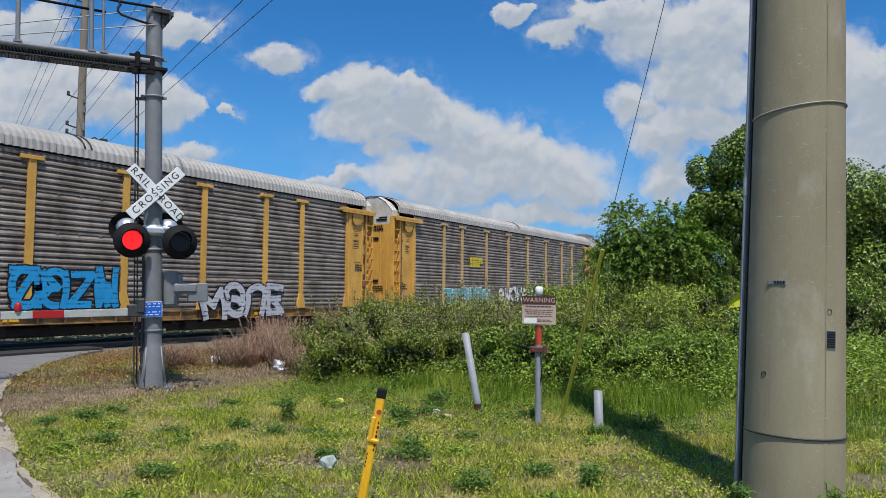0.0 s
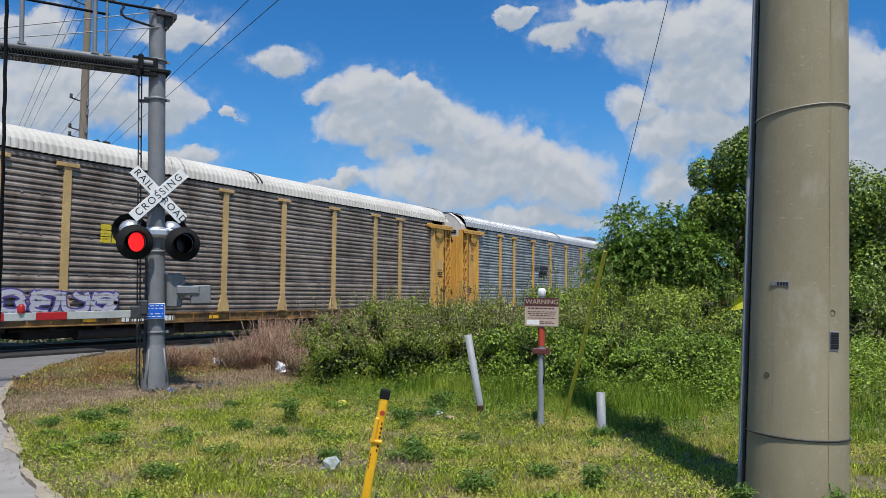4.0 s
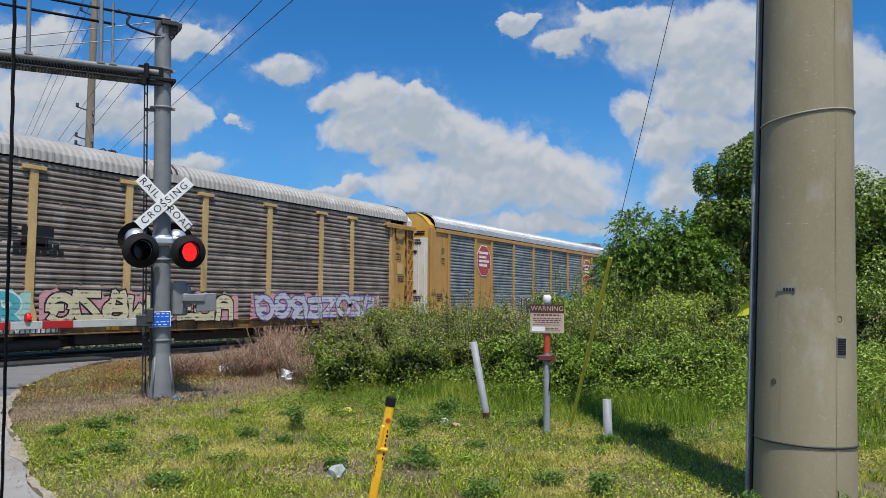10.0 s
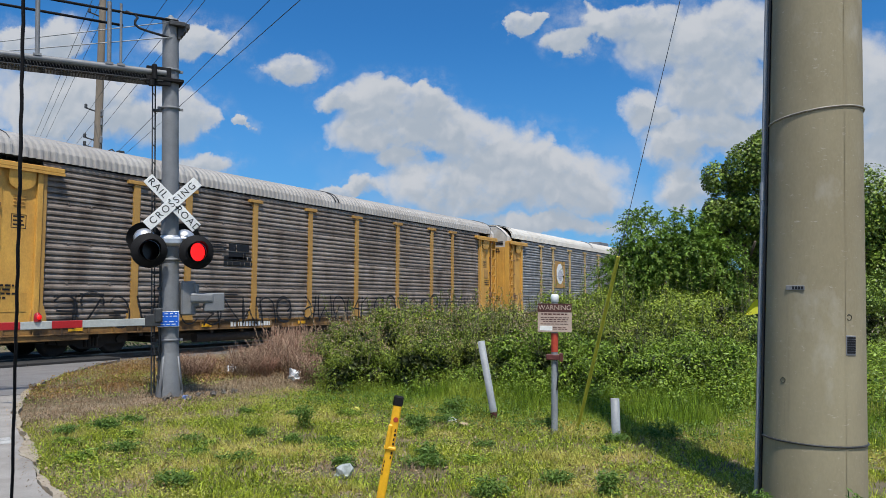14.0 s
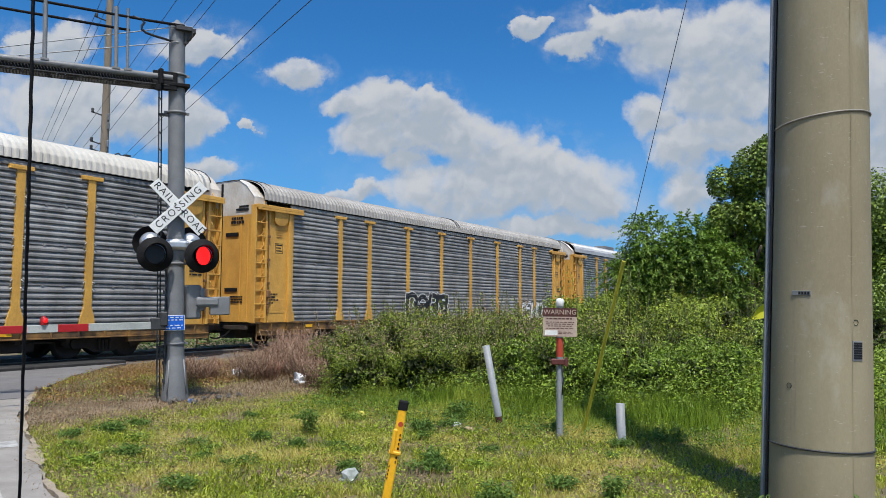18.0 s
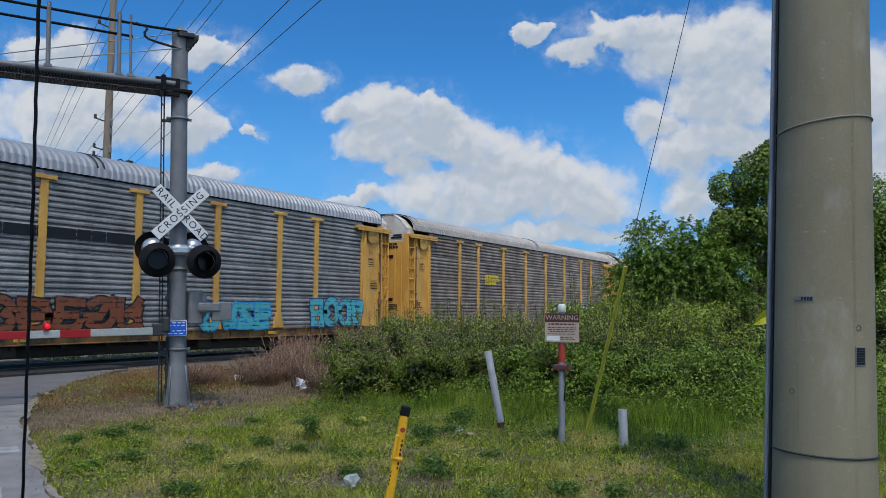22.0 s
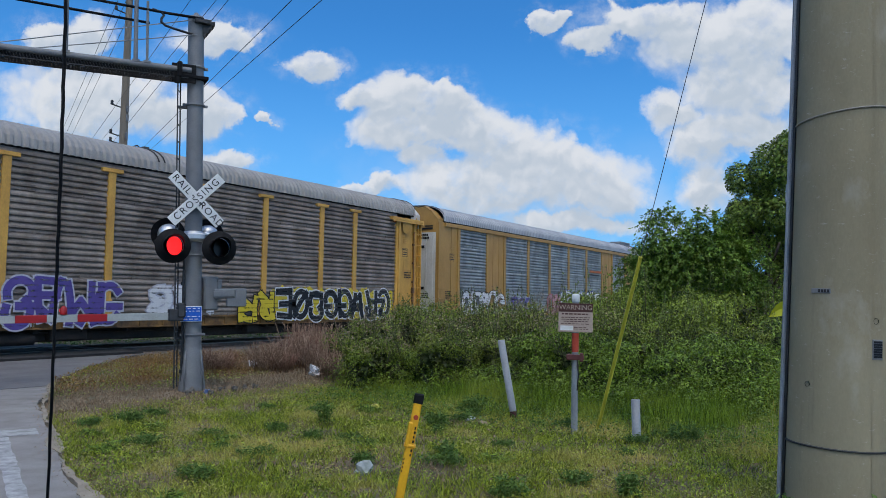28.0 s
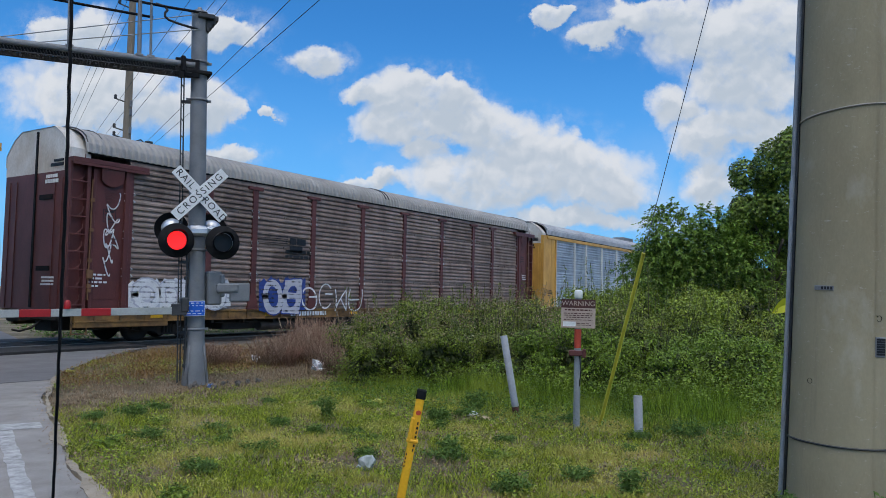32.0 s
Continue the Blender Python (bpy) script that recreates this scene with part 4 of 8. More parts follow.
def mk_wheel():
    bm = bmesh.new()
    lathe(bm, [(0.09, -0.09), (0.30, -0.03), (0.34, -0.065), (0.42, -0.065), (0.425, 0.055), (0.455, 0.06), (0.455, 0.085), (0.3, 0.085), (0.28, 0.03), (0.09, 0.09)], 20, Matrix.Rotation(radians(-90), 4, "X"))
    return bm


def mk_axle():
    return tube(bmesh.new(), (0, -0.95, 0), (0, 0.95, 0), 0.085, seg=8)


def mk_bolster():
    bm = bmesh.new()
    box(bm, -0.2, 0.2, -0.95, 0.95, 0.36, 0.62, 0.03)
    tube(bm, (0, 0, 0.6), (0, 0, 0.84), 0.22, seg=12)
    return bm


def mk_coupler():
    bm = bmesh.new()
    box(bm, -0.30, 0.35, -0.09, 0.09, 0.62, 0.84, 0.02)
    box(bm, -0.52, -0.30, -0.16, 0.16, 0.6, 0.88, 0.05)
    pipe(bm, [(0.1, -0.45, 0.62), (-0.15, -0.45, 0.45), (-0.4, -0.35, 0.36), (-0.52, -0.2, 0.4)], 0.03, 6)
    box(bm, 0.0, 0.12, -1.3, 1.3, 0.66, 0.8, 0.01)
    return bm


def mk_step():
    bm = bmesh.new()
    for x in (0, 0.42):
        box(bm, x - 0.02, x + 0.02, -0.03, 0.0, 0.28, 0.9)
    for z in (0.3, 0.58):
        box(bm, 0, 0.42, -0.05, 0.02, z - 0.015, z + 0.015)
    return bm


# strokes of unreadable letter forms, in a unit box: arcs as (cx, cz, rx, rz, from, to) in degrees, bars as (x, z, x, z)
FORMS = (
    ((0.5, 0.3, 0.36, 0.3, -200, 60), (0.5, 0.72, 0.36, 0.26, -20, 200)),
    ((0.16, 0.05, 0.2, 0.95), (0.16, 0.7, 0.5, 0.95), (0.5, 0.95, 0.84, 0.05), (0.3, 0.4, 0.7, 0.4)),
    ((0.5, 0.5, 0.4, 0.45, 40, 320), (0.5, 0.42, 0.9, 0.42)),
    ((0.15, 0.95, 0.15, 0.3), (0.5, 0.3, 0.35, 0.26, 180, 360), (0.85, 0.3, 0.85, 0.95)),
    ((0.15, 0.05, 0.15, 0.95), (0.15, 0.95, 0.5, 0.45), (0.5, 0.45, 0.85, 0.95), (0.85, 0.95, 0.85, 0.05)),
    ((0.2, 0.05, 0.2, 0.95), (0.42, 0.7, 0.4, 0.25, -90, 90), (0.4, 0.45, 0.85, 0.05)),
    ((0.5, 0.5, 0.38, 0.44, 0, 360),),
    ((0.15, 0.92, 0.85, 0.92), (0.85, 0.92, 0.2, 0.1), (0.2, 0.1, 0.88, 0.1)),
    ((0.18, 0.05, 0.18, 0.95), (0.18, 0.95, 0.82, 0.9), (0.18, 0.5, 0.7, 0.52), (0.18, 0.05, 0.85, 0.08)),
)


def graffiti(car, x0, x1, z0, z1, fill, line, seed, letters_n=4, ground=""):
    """Fat sprayed letter forms with an outline, unreadable, on the near side, over a cloud of another colour where one is given."""
    rnd = random.Random(seed)
    letters_n = max(letters_n, round((x1 - x0) / 0.85))
    w = (x1 - x0) / letters_n
    high = z1 - z0

    def ribbon(bm, pts, t, y):
        rows = []
        pts = [Vector((p[0], y, p[1])) for p in pts]
        for i, p in enumerate(pts):
            d = (pts[min(i + 1, len(pts) - 1)] - pts[max(i - 1, 0)]).normalized()
            n = Vector((-d.z, 0, d.x)) * t / 2
            if i in (0, len(pts) - 1):
                p = p + d * (t * 0.4 if i else -t * 0.4)
            rows.append((bm.verts.new(p - n), bm.verts.new(p + n)))
        for a, b in zip(rows, rows[1:]):
            bm.faces.new((a[0], b[0], b[1], a[1]))

    y = -HALF - 0.079
    if ground:
        bm = bmesh.new()
        k = 12 + 4 * letters_n
        top = [(x0 - 0.2 + (x1 - x0 + 0.4) * j / k, z1 + rnd.uniform(-0.12, 0.16)) for j in range(k + 1)]
        low = [(px + rnd.uniform(-0.05, 0.05), z0 - 0.02 + rnd.uniform(0, 0.1)) for px, pz in top]
        va, vb = [bm.verts.new((px, y, pz)) for px, pz in top], [bm.verts.new((px, y, pz)) for px, pz in low]
        for j in range(k):
            bm.faces.new((vb[j], vb[j + 1], va[j + 1], va[j]))
        part("graffiti_ground", bm, MAT["gr_" + ground], car, f"sprayed {ground} cloud behind the letters")
    for i in range(letters_n):
        cx, lean = x0 + w * (i + 0.5), rnd.uniform(-0.12, 0.2)
        sx, sz = w * rnd.uniform(0.92, 1.15), high * rnd.uniform(0.86, 1.0)
        zb = z0 + rnd.uniform(0, high * 0.1)
        strokes = []
        turn_x, turn_z = rnd.choice((-1, 1)), rnd.choice((-1, 1))
        for f in rnd.choice(FORMS) + (rnd.choice(rnd.choice(FORMS)),):
            if len(f) == 6:
                n = max(6, int(abs(f[5] - f[4]) / 18))
                pts = [(f[0] + f[2] * math.cos(radians(f[4] + (f[5] - f[4]) * k / n)), f[1] + f[3] * math.sin(radians(f[4] + (f[5] - f[4]) * k / n))) for k in range(n + 1)]
            else:
                bow = rnd.uniform(-0.07, 0.07)
                pts = [(f[0] + (f[2] - f[0]) * k / 6 + bow * math.sin(math.pi * k / 6), f[1] + (f[3] - f[1]) * k / 6) for k in range(7)]
            strokes.append([(cx + turn_x * (px - 0.5 + lean * (pz - 0.5)) * sx * 1.05, zb + (0.5 + turn_z * (pz - 0.5)) * sz) for px, pz in pts])
        t = min(w * 0.25, high * 0.24)
        o = 0.045 if fill else 0.0
        lines = bmesh.new()
        for j, st in enumerate(strokes):
            ribbon(lines, st, t + o * 2 if fill else 0.055, y - 0.003 - 0.0006 * j - 0.003 * (i % 2))
        form = part("graffiti_letter", lines, MAT["gr_" + line], car, f"sprayed graffiti letter form with {line} outline")
        if fill:
            fills = bmesh.new()
            for j, st in enumerate(strokes):
                ribbon(fills, st, t, y - 0.0095 - 0.0006 * j)
            part("letter_fill", fills, MAT["gr_" + fill], form, f"{fill} sprayed filling")


def tag_strokes(car, x, z0, z1, col, seed):
    """A thin looping sprayed tag that runs up the end bay."""
    rnd = random.Random(seed)
    for j in range(3):
        bm = bmesh.new()
        a0, rx, w = rnd.uniform(0, 6.3), rnd.uniform(0.1, 0.22), rnd.uniform(9, 17)
        lo, hi = z0 + (z1 - z0) * 0.15 * j, z1 - (z1 - z0) * 0.2 * (2 - j)
        pts = [(x + 0.07 * (j - 1) + rx * math.sin(a0 + w * k / 44), -HALF - 0.047, lo + (hi - lo) * k / 44 + 0.14 * math.cos(a0 + 1.7 * w * k / 44)) for k in range(45)]
        pipe(bm, pts, 0.02, 4)
        bmesh.ops.scale(bm, vec=(1, 0.12, 1), space=Matrix.Translation((0, HALF + 0.047, 0)), verts=list(bm.verts))
        part("tag_stroke", bm, MAT["gr_" + col], car, f"thin sprayed {col} tag stroke")


def bars(car, name, x, z, rows, material, label, y=-0.048, rowh=0.07, gap=0.045, seed=1, unit=None):
    """Unreadable small writing as bars; rows are widths in metres."""
    bm = bmesh.new()
    rnd = random.Random(seed)
    for i, wd in enumerate(rows):
        zz, xx = z - i * (rowh + gap), x
        while xx < x + wd - 0.03:
            l = min(x + wd - xx, unit or rnd.choice((0.1, 0.14, 0.2, 0.26)) * rowh / 0.07)
            box(bm, xx, xx + l, -HALF + y - 0.003, -HALF + y, zz, zz + rowh)
            xx += l + 0.035
    return tagged(part(name, bm, material, car, label), kind="stuff")


def plate(car, name, pts, material, label, y):
    bm = bmesh.new()
    a = [bm.verts.new((px, -HALF + y, pz)) for px, pz in pts]
    b = [bm.verts.new((px, -HALF + y + 0.006, pz)) for px, pz in pts]
    bm.faces.new(a)
    bm.faces.new(b[::-1])
    for k in range(len(a)):
        j = (k + 1) % len(a)
        bm.faces.new((a[k], b[k], b[j], a[j]))
    return part(name, bm, material, car, label)


def ring_pts(cx, cz, rx, rz, n=20, power=1.0):
    return [(cx + rx * math.copysign(abs(math.cos(a)) ** power, math.cos(a)), cz + rz * math.copysign(abs(math.sin(a)) ** power, math.sin(a)))
            for a in (2 * math.pi * k / n for k in range(n))]


def autorack(style, x_front, label):
    car = empty("autorack_car", pose(x_front, TRACK_Y, RAIL_Z), label, "freight car", "cars of the freight train")
    paint, pan = MAT["rack_" + style["paint"]], MAT["pan_" + style["panel"]]
    posts = MAT["rack_" + style.get("posts", style["paint"])]
    roof, sill = MAT["roof_" + style["roof"]], MAT["sill_" + style.get("sill", "brown")]
    h, ph = CAP_Z - SILL_Z, EAVE_Z - 0.03 - SILL_Z
    solid = style.get("solid", ())
    plain = not style.get("caps", True)
    top = MAT["hood_white"] if style.get("white_top", True) else MAT["rack_" + style.get("gable", style["paint"])]
    door = MAT["rack_" + style.get("door", style["paint"])]
    piece("roof", "roof", mk_roof, roof, car)
    piece("roof_end", "roof_end", mk_roof_end, top, car)
    piece("roof_end", "roof_end", mk_roof_end, top, car, Matrix.Translation((LEN, 0, 0)) @ Matrix.Rotation(math.pi, 4, "Z"))
    for x in (0.46, 0.9, LEN / 2, LEN / 2 + 0.2, LEN - 0.9, LEN - 0.46) if not plain else (0.46, LEN - 0.46):
        piece("roof_seam", "roof_seam", mk_seam, MAT["galv_dark"], car, pose(x, 0, 0))
    th = ph / TIERS
    for i, (a, b) in enumerate(zip(POSTS, POSTS[1:])):
        w = round(b - a, 2)
        for t in range(TIERS):
            m = paint if i in solid else pan
            if i in solid:
                if t == 0:
                    piece("solid_panel", f"solid_panel:{w}", lambda w=w: mk_solid(w, ph), m, car, pose(a, -HALF, SILL_Z))
                continue
            piece("side_panel", f"side_panel:{w}", mk_panel(w, th), m, car, pose(a, -HALF, SILL_Z + t * th))
    if plain:
        piece("eave_beam", "eave_beam", lambda: box(bmesh.new(), 0.5, LEN - 0.5, -HALF - 0.10, -HALF + 0.03, CAP_Z - 0.05, EAVE_Z - 0.05, 0.008), paint, car, None, "painted beam under the eave")
    # thin black strip that draws the roof overhang's shadow line
    piece("eave_gap", "eave_gap", lambda: box(bmesh.new(), 0.5, LEN - 0.5, -HALF - 0.012, -HALF + 0.03, EAVE_Z - 0.03, EAVE_Z + 0.03), MAT["black"], car, None, "black strip that stands for the shadow under the eave")
    for x in POSTS:
        if style.get("tabs"):
            piece("hinge_tab", "hinge_tab", mk_tabs(h, th), MAT["alu"], car, pose(x, -HALF, SILL_Z), "pale hinge tabs beside the post")
        piece("post", "post:" + str(bool(style.get("caps", True))), mk_post(h, style.get("caps", True)), posts, car, pose(x, -HALF, SILL_Z))
    cw = POSTS[0]
    for x, flip in ((0.0, 1), (LEN, -1)):
        for nm, bx in bay_parts(cw, h if not plain else ph, plain):
            piece(nm, f"{nm}:{flip}:{bx[0]:.2f}:{plain}", lambda bx=bx: mirrored(box(bmesh.new(), *bx, 0.008), flip), paint, car, pose(x, -HALF, SILL_Z - 0.02))
        bay_detail(car, style, x, flip, paint, h)
        if not plain:
            piece("roof_beam", f"roof_beam:{flip}", lambda: mirrored(mk_beam(cw + 0.5)(), flip), paint, car, pose(x, -HALF, CAP_Z - 0.10))
        for k in range(9 if not plain else 3):
            piece("ladder_rung", f"ladder_rung:{flip}", lambda: mirrored(mk_rung(), flip), paint, car, pose(x + flip * 0.14, -HALF - 0.05, SILL_Z + 0.15 + k * (h - 0.3) / 8))
        for k in range(0 if plain else 9):
            piece("safety_strap", f"safety_strap:{flip}", lambda: mirrored(mk_strap(), flip), paint, car, pose(x + flip * 0.1, -HALF - 0.03, SILL_Z + 0.15 + k * (h - 0.3) / 8))
        piece("step", f"step:{flip}", lambda: mirrored(mk_step(), flip), sill, car, pose(x + flip * 0.3, -1.5, 0))
        piece("coupler", f"coupler:{flip}", lambda: mirrored(mk_coupler(), flip), MAT["steel_wheel"], car, pose(x, 0, 0))
    split = style.get("band", 4.58)
    for x, rz in ((0.02, 0), (LEN - 0.02, 180)):
        piece("end_door", f"end_door:{split}", mk_end(SILL_Z, split, 1.56, False), door, car, pose(x, 0, 0, 0, 0, rz))
        for yy in (-1.3, -0.95, 0.95, 1.3):
            piece("door_fold", "door_fold", lambda: box(bmesh.new(), -0.022, -0.001, -0.02, 0.02, SILL_Z + 0.02, 4.4), door, car, pose(x, 0, 0, 0, 0, rz) @ pose(0, yy, 0))
        piece("end_gable", f"end_gable:{split}", mk_end(split, 5.8, 1.56, True), top, car, pose(x, 0, 0, 0, 0, rz))
    piece("far_wall", "far_wall", lambda: box(bmesh.new(), 0.1, LEN - 0.1, HALF - 0.03, HALF + 0.01, SILL_Z, EAVE_Z), pan, car)
    piece("side_sill", "side_sill", mk_sill, sill, car)
    piece("deck", "deck", mk_deck, MAT["steel_wheel"], car)
    for x in (3.6, LEN - 3.6):
        piece("truck_bolster", "truck_bolster", mk_bolster, MAT["steel_wheel"], car, pose(x, 0, 0))
        for s in (-1, 1):
            piece("truck_side_frame", "truck_side_frame", mk_sideframe, MAT["steel_wheel"], car, pose(x, s * 0.98, 0, 0, 0, 0 if s < 0 else 180))
        for dx in (-0.89, 0.89):
            piece("axle", "axle", mk_axle, MAT["steel_wheel"], car, pose(x + dx, 0, 0.42))
            for s in (-1, 1):
                piece("wheel", "wheel", mk_wheel, MAT["steel_wheel"], car, pose(x + dx, s * 0.755, 0.425, 0, 0, 0 if s < 0 else 180))
    pale = MAT["white"] if style["paint"] == "maroon" else MAT["letter"]
    bars(car, "stencil", 0.62, 1.85, (0.5, 0.42, 0.55, 0.3), pale, "small stencilled lines", -0.045, 0.05, 0.05, 3)
    bars(car, "stencil", LEN - 1.2, 2.6, (0.5, 0.5, 0.5), pale, "small stencilled lines", -0.045, 0.05, 0.05, 4)
    bars(car, "sill_number", 8.2, 0.68, (1.9,), MAT["white"] if style.get("sill", "brown") != "pale" else MAT["letter"], "reporting mark on the sill", -0.002, 0.15, 0.05, 5, 0.1)
    for x in (2.6, 7.0, 11.4, 20.0):
        plate(car, "sill_reflector", [(x, 0.70), (x + 0.4, 0.70), (x + 0.4, 0.80), (x, 0.80)], MAT["yellow_plastic"], "yellow reflective strip", -0.012)
    plate(car, "placard", [(LEN - 1.25, 2.75), (LEN - 0.8, 2.75), (LEN - 0.8, 3.2), (LEN - 1.25, 3.2)], posts, "small framed placard", -0.046)
    plate_end = lambda y0, y1, z0, z1, nm, lb: part(nm, box(bmesh.new(), -0.012, 0.03, y0, y1, z0, z1), MAT["black"], car, lb)
    plate_end(-0.05, 0.03, SILL_Z + 0.05, 5.72, "door_seam", "dark gap between the end doors")
    bm = bmesh.new()
    box(bm, -0.006, 0.02, -1.3, -0.72, 4.72, 4.80)
    box(bm, -0.006, 0.02, -1.3, -0.86, 4.84, 4.90)
    tagged(part("hood_stencil", bm, MAT["letter"], car, "two unreadable stencilled lines on the hood"), kind="stuff")
    for zz in (1.95, 3.85):
        plate_end(-0.85, -0.25, zz, zz + 0.13, "door_slot", "dark slot in the end door")
    # marks on the end that faces the way of travel
    bm = bmesh.new()
    rnd = random.Random(9)
    for yy, zz, ws, hh in ((-1.05, split - 0.16, 0.5, 0.09), (-1.1, split - 0.3, 0.62, 0.1), (-1.1, 1.75, 0.6, 0.05), (-1.1, 1.66, 0.5, 0.05), (-1.1, 1.57, 0.55, 0.05)):
        q = yy
        while q < yy + ws:
            l = rnd.uniform(0.05, 0.14)
            box(bm, -0.004, 0.012, q, q + l, zz, zz + hh)
            q += l + 0.03
    tagged(part("end_stencil", bm, pale, car, "small stencilled marks on the end door"), kind="stuff")
    for g in style.get("graffiti", ()):
        graffiti(car, *g)
    for tg in style.get("tags", ()):
        tag_strokes(car, *tg)
    for lg in style.get("logo", ()):
        lg(car)
    return car


def mirrored(bm, flip):
    if flip < 0:
        bmesh.ops.transform(bm, matrix=Matrix.Diagonal((-1, 1, 1, 1)), verts=list(bm.verts))
        bmesh.ops.reverse_faces(bm, faces=list(bm.faces))
    return bm


def logo_yellow(x):
    return lambda car: bars(car, "yellow_mark", x, 3.25, (1.5, 1.5, 1.2), MAT["gr_yellow"], "block of yellow letters as plain bars", -0.05, 0.16, 0.02, 8)


def logo_black(x, w=1.5):
    def put(car):
        bars(car, "black_mark", x + 0.6, 3.15, (w * 0.6, w * 0.5), MAT["letter"], "black mark as plain bars", -0.05, 0.22, 0.05, 6)
        for k in range(4):
            plate(car, "speed_line", [(x - 0.9, 3.38 - k * 0.075), (x + 0.5, 3.38 - k * 0.075), (x + 0.5, 3.40 - k * 0.075 + 0.01), (x - 0.9, 3.39 - k * 0.075)], MAT["letter"], "thin black speed line", -0.05)
        bars(car, "black_mark", x + 0.4, 2.85, (1.2, 1.35), MAT["letter"], "black mark as plain bars", -0.05, 0.11, 0.06, 7)
    return put


def logo_panel(x0, x1, shape, ground="tan"):
    """A painted square with a shield or badge."""
    def put(car):
        plate(car, "logo_board", [(x0, 2.4), (x1, 2.4), (x1, 4.1), (x0, 4.1)], MAT["rack_" + ground], "painted board for a badge", -0.052)
        cx, cz, r = (x0 + x1) / 2, 3.3, (x1 - x0) * 0.40
        if shape == "shield":
            plate(car, "badge", [(cx - r, cz + r), (cx - r * 0.5, cz + r * 1.25), (cx + r * 0.5, cz + r * 1.25), (cx + r, cz + r), (cx + r, cz + 0.1), (cx - r, cz + 0.1)], MAT["gr_navy"], "dark blue top of a shield badge", -0.058)
            plate(car, "badge", [(cx - r, cz + 0.1), (cx + r, cz + 0.1), (cx + r * 0.9, cz - r * 0.8), (cx, cz - r * 1.2), (cx - r * 0.9, cz - r * 0.8)], MAT["white"], "white lower shield badge", -0.058)
            for k in (-0.6, -0.2, 0.2, 0.6):
                plate(car, "badge_stripe", [(cx + k * r - 0.05, cz + 0.08), (cx + k * r + 0.05, cz + 0.08), (cx + k * r + 0.05, cz - r * 0.85), (cx + k * r - 0.05, cz - r * 0.85)], MAT["gr_red"], "red stripe of a shield badge", -0.064)
        else:
            plate(car, "badge", ring_pts(cx, cz, r * 0.85, r, 9), MAT["white"], "pale badge shape", -0.058)
            plate(car, "badge_shape", ring_pts(cx + 0.05, cz - 0.1, r * 0.6, r * 0.55, 7), MAT["gr_silver"], "grey inner badge shape", -0.064)
    return put


def logo_octagon(x0, x1):
    def put(car):
        cx, cz, r = (x0 + x1) / 2, 3.72, 0.84
        for rr, mt, y in ((r, "white", -0.05), (r * 0.95, "gr_red", -0.056)):
            plate(car, "badge", [(cx + rr * math.cos(a), cz + 1.05 * rr * math.sin(a)) for a in (math.pi / 8 + k * math.pi / 4 for k in range(8))], MAT[mt], "red eight-sided badge with a white rim", y)
        bars(car, "badge_bars", cx - 0.55, cz + 0.35, (1.0, 0.8, 1.1, 0.9), MAT["white"], "white bars on the badge", -0.062, 0.13, 0.09, 2)
    return put


def logo_stripe(x, col="gr_red"):
    return lambda car: (bars(car, "stripe_mark", x, 3.42, (2.2,), MAT[col], "long low mark as plain bars", -0.05, 0.14, 0, 5),
                        plate(car, "stripe_shadow", [(x - 0.2, 3.24), (x + 2.2, 3.22), (x + 1.6, 3.30), (x - 0.1, 3.32)], MAT["letter"], "thin black wedge", -0.05))


def bubbles(x, blobs):
    """Round black sprayed forms with one white outline; blobs are middles and radii."""
    def put(car):
        for bx, bz, rx, rz in blobs:
            form = plate(car, "graffiti_blob", ring_pts(x + bx, 0.85 + bz, rx + 0.07, rz + 0.07, 24, 0.85), MAT["gr_white"], "round sprayed form with a white outline", -0.084)
            plate(form, "blob_fill", ring_pts(x + bx, 0.85 + bz, rx, rz, 24, 0.85), MAT["gr_black"], "black sprayed filling", -0.092)
    return put


